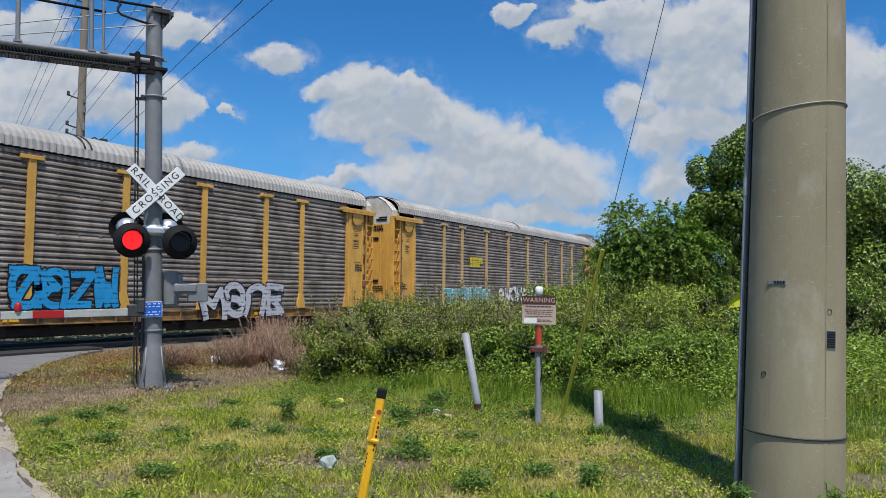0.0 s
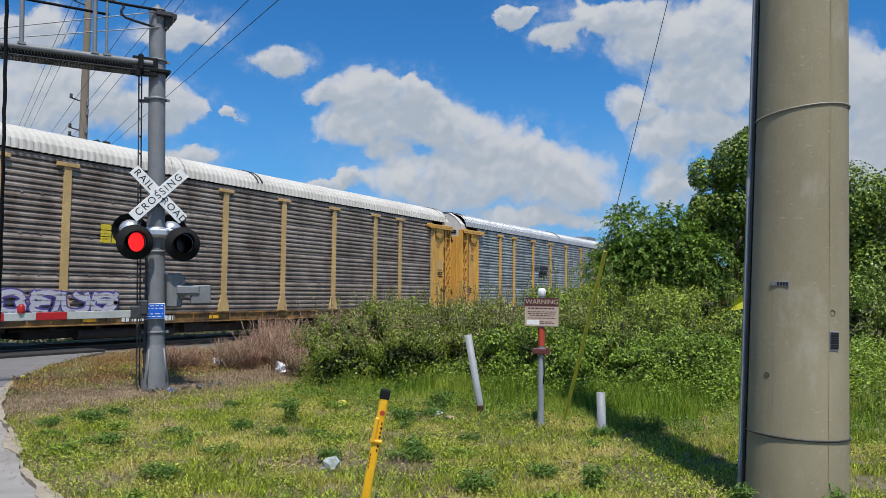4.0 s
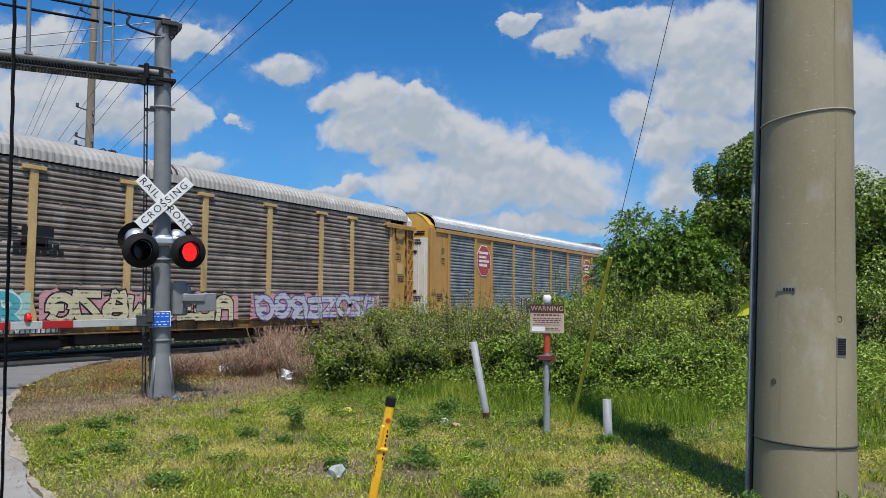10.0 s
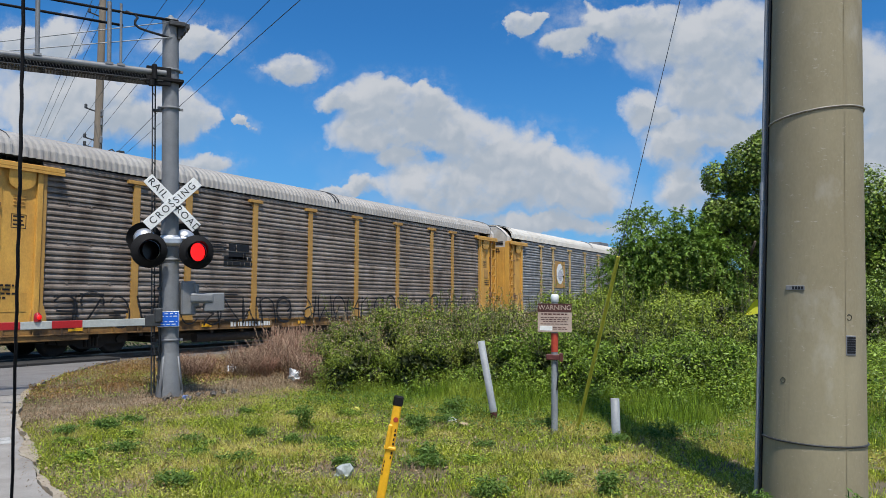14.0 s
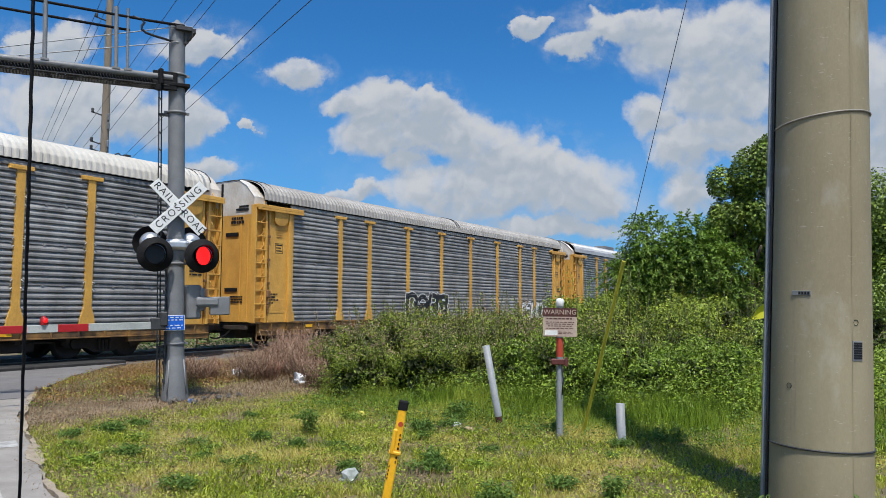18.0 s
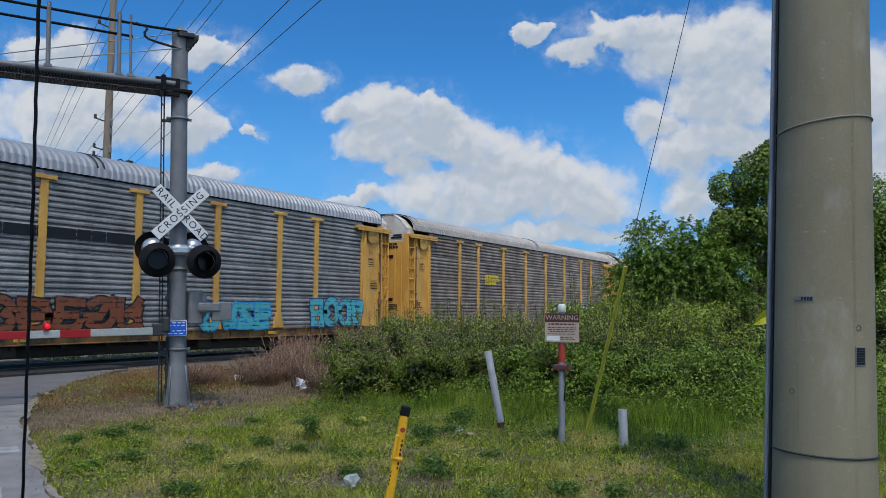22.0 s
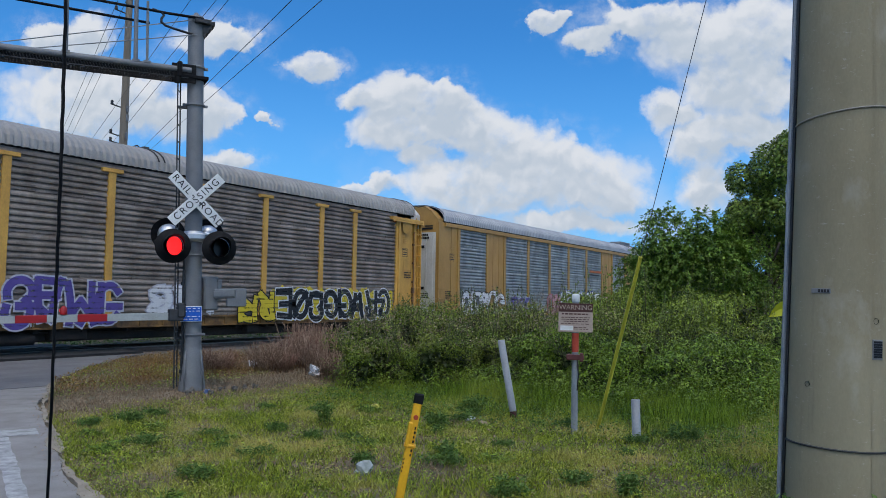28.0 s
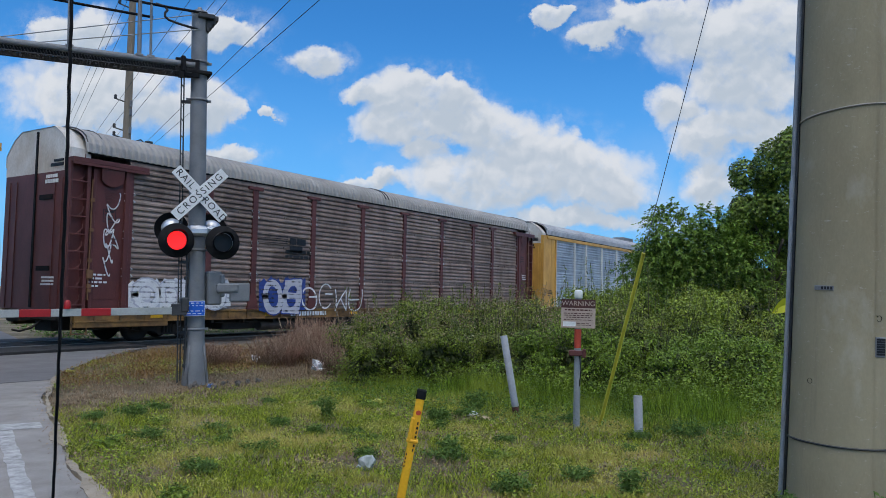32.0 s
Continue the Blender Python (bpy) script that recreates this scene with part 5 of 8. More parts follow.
Y, C, T = "yellow", "cream", "tan"
STYLES = [
    dict(paint=Y, panel="dark", roof="grey", graffiti=[(11.5, 14.6, 1.0, 2.1, "blue", "black", 1, 3), (17.6, 21.4, 0.62, 1.7, "silver", "black", 2, 4)]),
    dict(paint=Y, posts=C, panel="dark", roof="grey", logo=[logo_yellow(7.2)], graffiti=[(4.5, 9.5, 1.0, 1.7, "cyan", "white", 3, 5), (10.5, 15.5, 1.0, 1.8, "white", "black", 4, 5), (16.5, 24.5, 1.0, 1.75, "yellow", "black", 5, 7)]),
    dict(paint=Y, panel="mid", roof="white", graffiti=[(2.0, 7.2, 0.95, 1.75, "pink", "black", 6, 5, "cyan"), (8.5, 16.0, 0.95, 1.7, "white", "silver", 7, 6), (21.5, 25.2, 0.95, 1.8, "white", "black", 8, 5, "cyan")], tabs=True),
    dict(paint=Y, posts=C, panel="dark", roof="white", logo=[logo_yellow(7.4)], graffiti=[(2.0, 8.0, 0.95, 1.5, "silver", "purple", 9, 6)]),
    dict(paint=Y, panel="silver", roof="silver", logo=[logo_black(9.6, 2.2)], graffiti=[(10.5, 18.5, 0.7, 1.75, "steel", "white", 10, 6), (19.4, 24.6, 0.8, 1.55, "steel", "silver", 110, 4)]),
    dict(paint=Y, posts=C, panel="dark", roof="grey", solid=(1,), logo=[logo_panel(4.58, 6.3, "round")], graffiti=[(2.4, 7.5, 0.95, 1.75, "navy", "red", 11, 4, "pink"), (8.2, 14.0, 0.95, 1.45, "", "pink", 12, 7), (15.0, 24.0, 0.95, 1.4, "", "silver", 112, 9)]),
    dict(paint="orange", panel="slate", roof="silver", sill="red", logo=[logo_stripe(15.6, "rack_orange")]),
    dict(paint=T, posts=C, panel="dark", roof="grey", logo=[logo_black(8.3, 1.4)], graffiti=[(2.2, 9.0, 0.8, 1.7, "cyan", "white", 13, 6, "mint"), (9.6, 16.0, 0.9, 1.7, "cream", "black", 14, 6, "pink"), (17.0, 24.0, 0.9, 1.7, "silver", "purple", 15, 6, "pink")]),
    dict(paint=T, panel="slate", roof="silver", solid=(1, 7), caps=False, white_top=False, gable="yellow", door="ivory", logo=[logo_octagon(4.51, 6.37), logo_octagon(20.43, 22.34)], graffiti=[(10.0, 13.5, 0.6, 1.8, "black", "white", 16, 3), (16.0, 20.5, 0.8, 2.0, "blue", "navy", 17, 4)]),
    dict(paint="ivory", panel="slate", roof="silver", sill="pale", solid=(1, 7), caps=False, white_top=False, gable="yellow", logo=[logo_black(0.9, 0.5), bubbles(10.9, ((0.95, 0.78, 0.75, 0.72), (2.2, 0.6, 0.9, 0.6), (3.4, 0.5, 0.9, 0.5), (0.3, 0.3, 0.5, 0.35))), bubbles(22.6, ((0.5, 0.9, 0.42, 0.5), (1.25, 0.95, 0.45, 0.5), (0.9, 0.35, 0.75, 0.42)))], graffiti=[(2.0, 5.6, 1.0, 1.9, "navy", "red", 18, 4), (20.6, 22.2, 0.9, 1.5, "", "black", 20, 3)]),
    dict(paint=Y, posts=T, panel="dark", roof="grey", logo=[logo_black(7.4, 1.5)], graffiti=[(2.0, 11.0, 0.7, 1.7, "", "black", 21, 7), (11.5, 24.5, 0.7, 1.75, "", "black", 22, 10)]),
    dict(paint=Y, posts=C, panel="mid", roof="white", logo=[logo_panel(6.6, 8.3, "round")], graffiti=[(4.0, 12.0, 0.9, 1.5, "", "silver", 23, 7)], tabs=True),
    dict(paint=Y, panel="mid", roof="white", logo=[logo_panel(4.58, 6.3, "shield")], graffiti=[(2.2, 4.5, 1.2, 1.7, "", "silver", 24, 4)], tabs=True),
    dict(paint=Y, panel="mid", roof="grey", graffiti=[(9.0, 12.5, 1.0, 2.0, "black", "white", 25, 4), (20.5, 24.0, 0.7, 1.7, "white", "black", 26, 5)]),
    dict(paint=Y, panel="slate", roof="silver", logo=[logo_stripe(15.5)], graffiti=[(8.5, 14.5, 0.7, 1.75, "yellow", "black", 27, 5), (15.5, 19.5, 0.8, 1.6, "white", "yellow", 28, 4)]),
    dict(paint=Y, panel="mid", roof="silver", tags=[(1.1, 1.2, 2.2, "brown", 7)], logo=[logo_panel(4.58, 6.3, "shield"), lambda car: bars(car, "black_mark", 9.8, 3.35, (6.5,), MAT["letter"], "long black mark as plain bars", -0.05, 0.28, 0, 3)],
         graffiti=[(10.5, 15.0, 0.9, 1.8, "brown", "black", 29, 4), (17.0, 20.0, 0.9, 1.7, "cyan", "blue", 30, 4), (22.0, 25.2, 0.9, 1.9, "cyan", "navy", 31, 3)]),
    dict(paint=Y, panel="dark", roof="grey", logo=[logo_yellow(7.1)], graffiti=[(15.0, 18.0, 1.0, 1.6, "silver", "white", 32, 3), (17.6, 25.2, 0.65, 1.85, "white", "black", 33, 5, "blue")]),
    dict(paint=Y, panel="bright", roof="white", caps=False, logo=[logo_black(7.6, 1.2)], graffiti=[(19.5, 25.2, 0.8, 1.6, "red", "brown", 34, 5)]),
    dict(paint="maroon", panel="rust", roof="grey", logo=[logo_black(7.4, 1.3)], graffiti=[(2.2, 14.0, 0.95, 1.4, "silver", "white", 35, 10)]),
    dict(paint=Y, panel="dark", roof="grey", logo=[logo_yellow(7.2)], graffiti=[(2.6, 4.8, 0.9, 2.0, "green", "black", 36, 2), (6.0, 8.6, 0.7, 2.0, "red", "silver", 37, 3), (9.2, 12.4, 0.7, 1.9, "purple", "silver", 38, 4), (13.2, 15.6, 1.0, 1.8, "white", "silver", 39, 3), (16.6, 18.2, 0.7, 1.6, "yellow", "black", 40, 2), (18.2, 24.6, 0.7, 1.8, "black", "white", 41, 6, "yellow")]),
    dict(paint=T, panel="silver", roof="silver", solid=(1, 7), caps=False, white_top=False, gable="tan", door="ivory", logo=[logo_stripe(18.2, "rack_orange")], graffiti=[(2.0, 6.3, 0.8, 1.9, "white", "black", 42, 4), (7.0, 9.6, 0.9, 1.7, "purple", "silver", 43, 3), (11.6, 13.6, 0.7, 1.8, "pink", "red", 44, 2), (13.4, 19.8, 0.8, 2.1, "white", "navy", 45, 5), (20.2, 24.6, 0.9, 1.8, "pink", "red", 46, 5)]),
    dict(paint=Y, posts=C, panel="mid", roof="white", logo=[logo_black(6.9, 1.6)], graffiti=[(2.0, 9.2, 0.7, 1.7, "silver", "black", 47, 5), (10.5, 13.5, 0.9, 1.5, "", "white", 48, 4), (14.0, 19.0, 0.9, 1.7, "", "black", 148, 3), (20.5, 23.5, 0.9, 1.5, "", "silver", 149, 4)], tabs=True),
    dict(paint="maroon", panel="rust", roof="grey", tags=[(1.2, 1.9, 4.0, "white", 4)], logo=[logo_black(7.4, 1.3)], graffiti=[(2.0, 5.2, 0.96, 1.75, "white", "silver", 49, 4, "white"), (6.8, 8.6, 0.8, 1.9, "silver", "navy", 50, 2, "navy"), (8.6, 12.0, 0.8, 1.8, "", "white", 150, 4)], tabs=True),
    dict(paint=Y, posts="ivory", panel="bright", roof="silver", caps=False),
    dict(paint=Y, panel="silver", roof="grey"),
    dict(paint=Y, posts=C, panel="dark", roof="grey", logo=[logo_yellow(7.2)]),
]
PAINT_WORDS = dict(yellow="yellow", tan="tan", orange="orange", maroon="dark maroon", ivory="white")
PANEL_WORDS = dict(slate="dull blue-grey", rust="rust-brown", dark="grimy brown-grey", mid="weathered grey", silver="silvery blue-grey", bright="bright silver-blue")
FRONT = 27.57                       # where the first full car's leading end stands at the start
# how far each car stands ahead of even spacing
AHEAD = {0: 0.09, 2: -0.1, 4: 0.26, 5: -0.13, 7: 0.06, 9: 0.15, 10: 0.15, 12: -0.09, 13: -0.09, 14: -0.08, 15: 0.15, 16: 0.17, 17: 0.34, 18: 0.2, 19: 0.18, 20: 0.22, 21: 0.33}
train = []
for n, st in enumerate(STYLES):
    tag = f"{PANEL_WORDS[st['panel']]} ribbed autorack car with {PAINT_WORDS[st['paint']]} ends" + (" and graffiti" if st.get("graffiti") else "")
    x = FRONT + (n - 1) * PITCH - AHEAD.get(n, 0.0)
    train.append((autorack(st, x, tag), x))


# ---- the crossing signal on its cantilever mast ----
MAST = Vector((8.60, 10.70, 0.0))
ARM, FACE = Vector((-0.873, 0.488, 0)), Vector((-0.488, -0.873, 0))     # along the arm over the road; towards the traffic
LEAN = -1.4                                                     # the mast leans a little
MAST_M = Matrix.Translation(MAST) @ Matrix(((-ARM.x, -FACE.x, 0, 0), (-ARM.y, -FACE.y, 0, 0), (0, 0, 1, 0), (0, 0, 0, 1))) @ pose(0, 0, 0, 0, LEAN, 0)
# in the mast's space: -x runs out over the road, -y faces the traffic
flashers = []


def lamp_head(parent, x, y, z, back=False):
    """A round lamp: black target, hood, housing, lens, and the lamp board that flips between lit and dark."""
    rot = 180 if back else 0
    m = pose(x, y, z, 0, 0, rot)
    bm = bmesh.new()
    lathe(bm, [(0.292, 0.0), (0.287, 0.012), (0.17, 0.02), (0.16, 0.10), (0.165, 0.10), (0.178, 0.0), (0.178, -0.006)], 36, Matrix.Rotation(radians(90), 4, "X"))
    bmesh.ops.delete(bm, geom=[f for f in bm.faces if len(f.verts) > 4], context="FACES")
    head = part("lamp_target", bm, MAT["black"], parent, "round black target plate of a signal lamp")
    head.matrix_basis = m
    bm = bmesh.new()
    rows = []
    for k in range(17):
        a = radians(-20 + 220 * k / 16)
        dep = 0.06 + 0.24 * max(0.0, math.sin(a)) ** 0.8
        rows.append([bm.verts.new((math.cos(a) * r, yy, math.sin(a) * r)) for r, yy in ((0.178, -0.002), (0.178, -dep), (0.171, -dep), (0.171, -0.002))])
    for a, b in zip(rows, rows[1:]):
        for i in range(4):
            bm.faces.new((a[i], b[i], b[(i + 1) % 4], a[(i + 1) % 4])).smooth = False
    part("hood", bm, MAT["black"], head, "black visor over the lens")
    bm = bmesh.new()
    lathe(bm, [(0.165, 0.02), (0.185, 0.03), (0.17, 0.12), (0.12, 0.2), (0.05, 0.22)], 20, Matrix.Rotation(radians(-90), 4, "X"))
    bmesh.ops.delete(bm, geom=[f for f in bm.faces if len(f.verts) > 4 and f.calc_center_median().y < 0.1], context="FACES")
    part("housing", bm, MAT["alu"], head, "bare aluminium lamp housing")
    bm = bmesh.new()
    lathe(bm, [(0.164, -0.005), (0.164, 0.075), (0.01, 0.075)], 24, Matrix.Rotation(radians(-90), 4, "X"))
    bmesh.ops.delete(bm, geom=[f for f in bm.faces if len(f.verts) > 4], context="FACES")
    part("lamp_liner", bm, MAT["black"], head, "black inside of the lamp")
    bm = bmesh.new()
    lathe(bm, [(0.16, 0.015), (0.158, 0.0), (0.1, -0.018), (0.03, -0.024)], 28, Matrix.Rotation(radians(-90), 4, "X"))
    bmesh.ops.translate(bm, verts=list(bm.verts), vec=(0, 0.06, 0))
    part("lens_back", bm, MAT["red_glass"], head, "dark red unlit lens")
    bm = bmesh.new()
    pipe(bm, [(-0.05, 0.12, -0.12), (-0.02, 0.16, -0.24)], 0.03, 8)
    part("lamp_bracket", bm, MAT["galv"], head)
    if not back:
        me = bmesh.new()
        # a board of lit diodes on one side of a half-turn disc
        bmesh.ops.create_circle(me, cap_ends=True, radius=0.155, segments=28, matrix=Matrix.Translation((0, -0.034, 0)) @ Matrix.Rotation(radians(90), 4, "X"))
        board = part("lit_lamp_board", me, MAT["red_glow"], head, "glowing red lamp face")
        me = bmesh.new()
        lathe(me, [(0.158, -0.032), (0.158, 0.034)], 28, Matrix.Rotation(radians(-90), 4, "X"))
        part("board_back", me, MAT["red_glass"], board, "dark back of the lamp face")
        bmd = bmesh.new()
        for r, k in ((0.035, 6), (0.07, 12), (0.105, 18), (0.135, 22)):
            for i in range(k):
                a = 2 * math.pi * i / k
                box(bmd, math.cos(a) * r - 0.005, math.cos(a) * r + 0.005, -0.038, -0.034, math.sin(a) * r - 0.005, math.sin(a) * r + 0.005)
        tagged(part("diode", bmd, MAT["red_hot"], board), "bright diodes of the lamp", kind="stuff")
        flashers.append(board)
    return head


MAT["red_hot"] = glow("lit_red_diodes", (1.0, 0.05, 0.05), 2.6)
mast = empty("crossing_signal_mast", MAST_M, "grey steel railroad crossing mast with cantilever arm and flashing lamps", "crossing signal")
bm = bmesh.new()
lathe(bm, [(0.15, 0.0), (0.15, 0.7), (0.142, 3.2), (0.135, 6.42), (0.135, 6.5)], 28)
part("mast_tube", bm, MAT["galv"], mast, "tall grey steel tube")
bm = bmesh.new()
lathe(bm, [(0.145, 6.5), (0.13, 6.53), (0.05, 6.57), (0.03, 6.61)], 20)
part("mast_cap", bm, MAT["galv"], mast)
bm = bmesh.new()
lathe(bm, [(0.225, 0.0), (0.225, 0.05), (0.165, 0.66), (0.155, 0.74)], 12)
for k in range(4):
    a = radians(45 + 90 * k)
    box(bm, 0.1, 0.25, -0.012, 0.012, 0.0, 0.1, 0, Matrix.Rotation(a, 4, "Z"))
    pipe(bm, [(math.cos(a) * 0.232, math.sin(a) * 0.232, 0.02), (math.cos(a) * 0.168, math.sin(a) * 0.168, 0.68)], 0.016, 5)
part("mast_base", bm, MAT["galv"], mast, "flared steel base with ribs")
for z in (0.95, 4.95, 5.62, 2.32):
    bm = bmesh.new()
    lathe(bm, [(0.155, z - 0.02), (0.165, z - 0.015), (0.165, z + 0.015), (0.155, z + 0.02)], 20)
    box(bm, -0.21, 0.21, -0.02, 0.02, z - 0.02, z + 0.02)
    part("clamp_band", bm, MAT["galv"], mast)
# boom with its grating walkway
bm = bmesh.new()
tube(bm, (-0.1, -0.16, 5.52), (-9.5, -0.16, 5.52), 0.055, 0.05, 14)
part("boom", bm, MAT["galv"], mast, "horizontal grey boom over the road")
bm = bmesh.new()
box(bm, -9.5, -0.15, -0.2, -0.16, 5.37, 5.385)
box(bm, -9.5, -0.15, 0.10, 0.13, 5.36, 5.43)
part("walkway_rail", bm, MAT["galv_dark"], mast, "dark edge bars of the walkway")
bm = bmesh.new()
for k in range(200):
    x = -0.35 - k * 0.0455
    pipe(bm, [(x, -0.185, 5.385), (x - 0.035, -0.185, 5.47)], 0.007, 3)
    box(bm, x - 0.009, x + 0.009, -0.18, 0.12, 5.372, 5.382)
for yy in (-0.08, 0.02):
    box(bm, -9.5, -0.3, yy - 0.006, yy + 0.006, 5.368, 5.384)
# black plate added behind the bars in place of the walkway's shaded underside
web = bmesh.new()
box(web, -9.5, -0.3, -0.15, -0.14, 5.37, 5.48)
part("walkway_web", web, MAT["black"], mast, "added black plate for the shaded underside behind the bars")
part("walkway_grating", bm, MAT["galv_dark"], mast, "open steel grating under the boom")
bm = bmesh.new()
box(bm, -0.42, 0.19, -0.2, 0.2, 5.38, 5.44, 0.01)
box(bm, -0.42, -0.02, -0.19, -0.15, 5.30, 5.62, 0.01)
box(bm, -0.34, -0.26, -0.28, -0.05, 5.36, 5.64, 0.02)
tube(bm, (-0.34, -0.24, 5.36), (-0.34, -0.24, 5.26), 0.05, seg=8)
part("boom_bracket", bm, MAT["black"], mast, "dark bracket holding the boom")
for x in (-0.82, -1.0, -2.05, -3.6, -5.2, -6.8):
    bm = bmesh.new()
    tube(bm, (x, -0.16, 5.56), (x, -0.16, 6.62), 0.022 if x == -0.82 else 0.035, seg=10)
    box(bm, x - 0.06, x + 0.06, -0.22, -0.1, 5.55, 5.585)
    part("handrail_post", bm, MAT["galv"], mast)
for yy, z0, z1 in ((-0.16, 6.47, 6.60), (0.45, 6.46, 6.58)):
    bm = bmesh.new()
    pipe(bm, [(0.1 if yy < 0 else -0.72, yy, z0)] + [(-0.5 - 1.5 * k, yy, z0 + (z1 - z0) * min(1, k / 3)) for k in range(7) if yy < 0 or k], 0.024, 8)
    part("handrail", bm, MAT["black"], mast, "black handrail pipe")
bm = bmesh.new()
pipe(bm, [(-0.75, -0.16, 6.5), (-0.6, -0.16, 6.47), (-0.56, -0.16, 6.42), (-0.6, -0.16, 6.36), (-0.6, -0.16, 6.3), (-0.54, -0.16, 6.25), (-0.4, -0.15, 6.22), (0.0, -0.1, 6.17)], 0.022, 8)
part("cable_loop", bm, MAT["wire"], mast, "black cable looping to the mast")
for z0, x1 in ((6.45, -3.1), (6.18, -2.55)):
    bm = bmesh.new()
    tube(bm, (0.0, -0.14, z0), (x1, -0.16, 5.55), 0.009, seg=6)
    part("tie_rod", bm, MAT["pvc"], mast, "thin pale tie rod of the boom")
bm = bmesh.new()
box(bm, -0.05, 0.22, -0.2, 0.1, 6.38, 6.46, 0.01)
for zz in range(4):
    box(bm, 0.1, 0.3 - 0.05 * zz, -0.12, 0.1, 6.38 - 0.07 * zz, 6.46 - 0.07 * zz)
part("top_bracket", bm, MAT["galv_dark"], mast)
# ladder on the road side
bm = bmesh.new()
for xx, yy in ((-0.30, -0.04), (-0.22, 0.2)):
    box(bm, xx - 0.01, xx + 0.01, yy - 0.014, yy + 0.014, 0.05, 5.4)
for k in range(17):
    tube(bm, (-0.30, -0.04, 0.4 + 0.3 * k), (-0.22, 0.2, 0.4 + 0.3 * k), 0.011, seg=6)
for z in (0.9, 2.1, 3.6, 4.9):
    box(bm, -0.3, -0.1, -0.03, 0.03, z - 0.02, z + 0.02)
part("ladder", bm, MAT["galv_dark"], mast, "narrow dark steel ladder")
for xx, yy, z1, r in ((-0.18, -0.06, 2.5, 0.02), (-0.18, 0.02, 1.5, 0.018)):
    bm = bmesh.new()
    tube(bm, (xx, yy, 0.0), (xx * 0.9, yy, z1), r, seg=8)
    for k in range(4):
        tube(bm, (xx, yy, 0.3 + 0.5 * k * z1 / 2.5), (xx, yy, 0.36 + 0.5 * k * z1 / 2.5), r + 0.012, seg=8)
    part("cable_conduit", bm, MAT["galv_dark"], mast, "dark cable conduit along the mast")
# crossbuck
XB = (0.0, -0.24, 3.27)
for word, ang, dy in (("RAILROAD", -46, 0.0), ("CROSSING", 44, -0.016)):
    bm = bmesh.new()
    box(bm, -0.575, 0.575, -0.006, 0.006, -0.096, 0.096, 0.004)
    blade = part("crossbuck_blade", bm, MAT["white"], mast, "white crossbuck blade with black letters")
    blade.matrix_basis = pose(XB[0], XB[1] + dy, XB[2]) @ pose(0, 0, 0, 0, -ang, 0)
    if word == "RAILROAD":
        for w, x in (("RAIL", -0.345), ("ROAD", 0.355)):
            letters("lettering", w, 0.168, pose(x, -0.0075, 0, 90), MAT["letter"], blade, 0.001, spacing=1.2)
    else:
        letters("lettering", word, 0.168, pose(0, -0.0075, 0, 90), MAT["letter"], blade, 0.001, spacing=1.3)
        bm = bmesh.new()
        for sx in (-0.085, 0.085):
            lathe(bm, [(0.016, 0.0), (0.014, 0.012), (0.004, 0.014)], 10, pose(0, -0.006, sx, 90))
        part("blade_bolt", bm, MAT["galv_dark"], blade)
bm = bmesh.new()
box(bm, -0.05, 0.05, -0.24, -0.1, 3.2, 3.34, 0.01)
part("crossbuck_bracket", bm, MAT["galv"], mast)
# lamps
for sx in (-1, 1):
    bm = bmesh.new()
    pipe(bm, [(sx * 0.12, -0.1, 2.66), (sx * 0.24, -0.12, 2.69), (sx * 0.35, -0.14, 2.64), (sx * 0.37, -0.16, 2.54)], 0.032, 10)
    part("lamp_arm", bm, MAT["alu"], mast, "curved bright lamp arm")
    bm = bmesh.new()
    pipe(bm, [(sx * 0.12, 0.12, 2.66), (sx * 0.24, 0.14, 2.72), (sx * 0.32, 0.16, 2.74)], 0.032, 10)
    part("lamp_arm", bm, MAT["alu"], mast, "curved bright lamp arm")
bm = bmesh.new()
lathe(bm, [(0.15, 2.55), (0.2, 2.58), (0.2, 2.70), (0.15, 2.74)], 8)
box(bm, -0.16, 0.16, -0.24, -0.12, 2.57, 2.70, 0.03)
part("junction_box", bm, MAT["alu"], mast, "pale cast junction box round the mast")
lamp_head(mast, -0.38, -0.3, 2.46)
lamp_head(mast, 0.38, -0.3, 2.44)
lamp_head(mast, -0.37, 0.36, 2.70, True)
lamp_head(mast, 0.30, 0.36, 2.70, True)
# blue notice
bm = bmesh.new()
box(bm, -0.175, 0.175, -0.2, -0.19, 1.22, 1.48, 0.006)
notice = part("blue_notice", bm, MAT["white"], mast, "small blue notice plate with white border")
notice.matrix_basis = pose(-0.055, 0, -0.04)
bm = bmesh.new()
box(bm, -0.165, 0.165, -0.203, -0.2, 1.23, 1.47)
part("notice_face", bm, MAT["blue"], notice)
bm = bmesh.new()
rnd = random.Random(3)
for zz in (1.435, 1.39, 1.30, 1.255):
    q = -0.135
    while q < 0.12:
        l = rnd.uniform(0.03, 0.08)
        box(bm, q, min(q + l, 0.14), -0.206, -0.203, zz, zz + 0.014)
        q += l + 0.03
tagged(part("notice_bars", bm, MAT["white"], notice), kind="stuff")

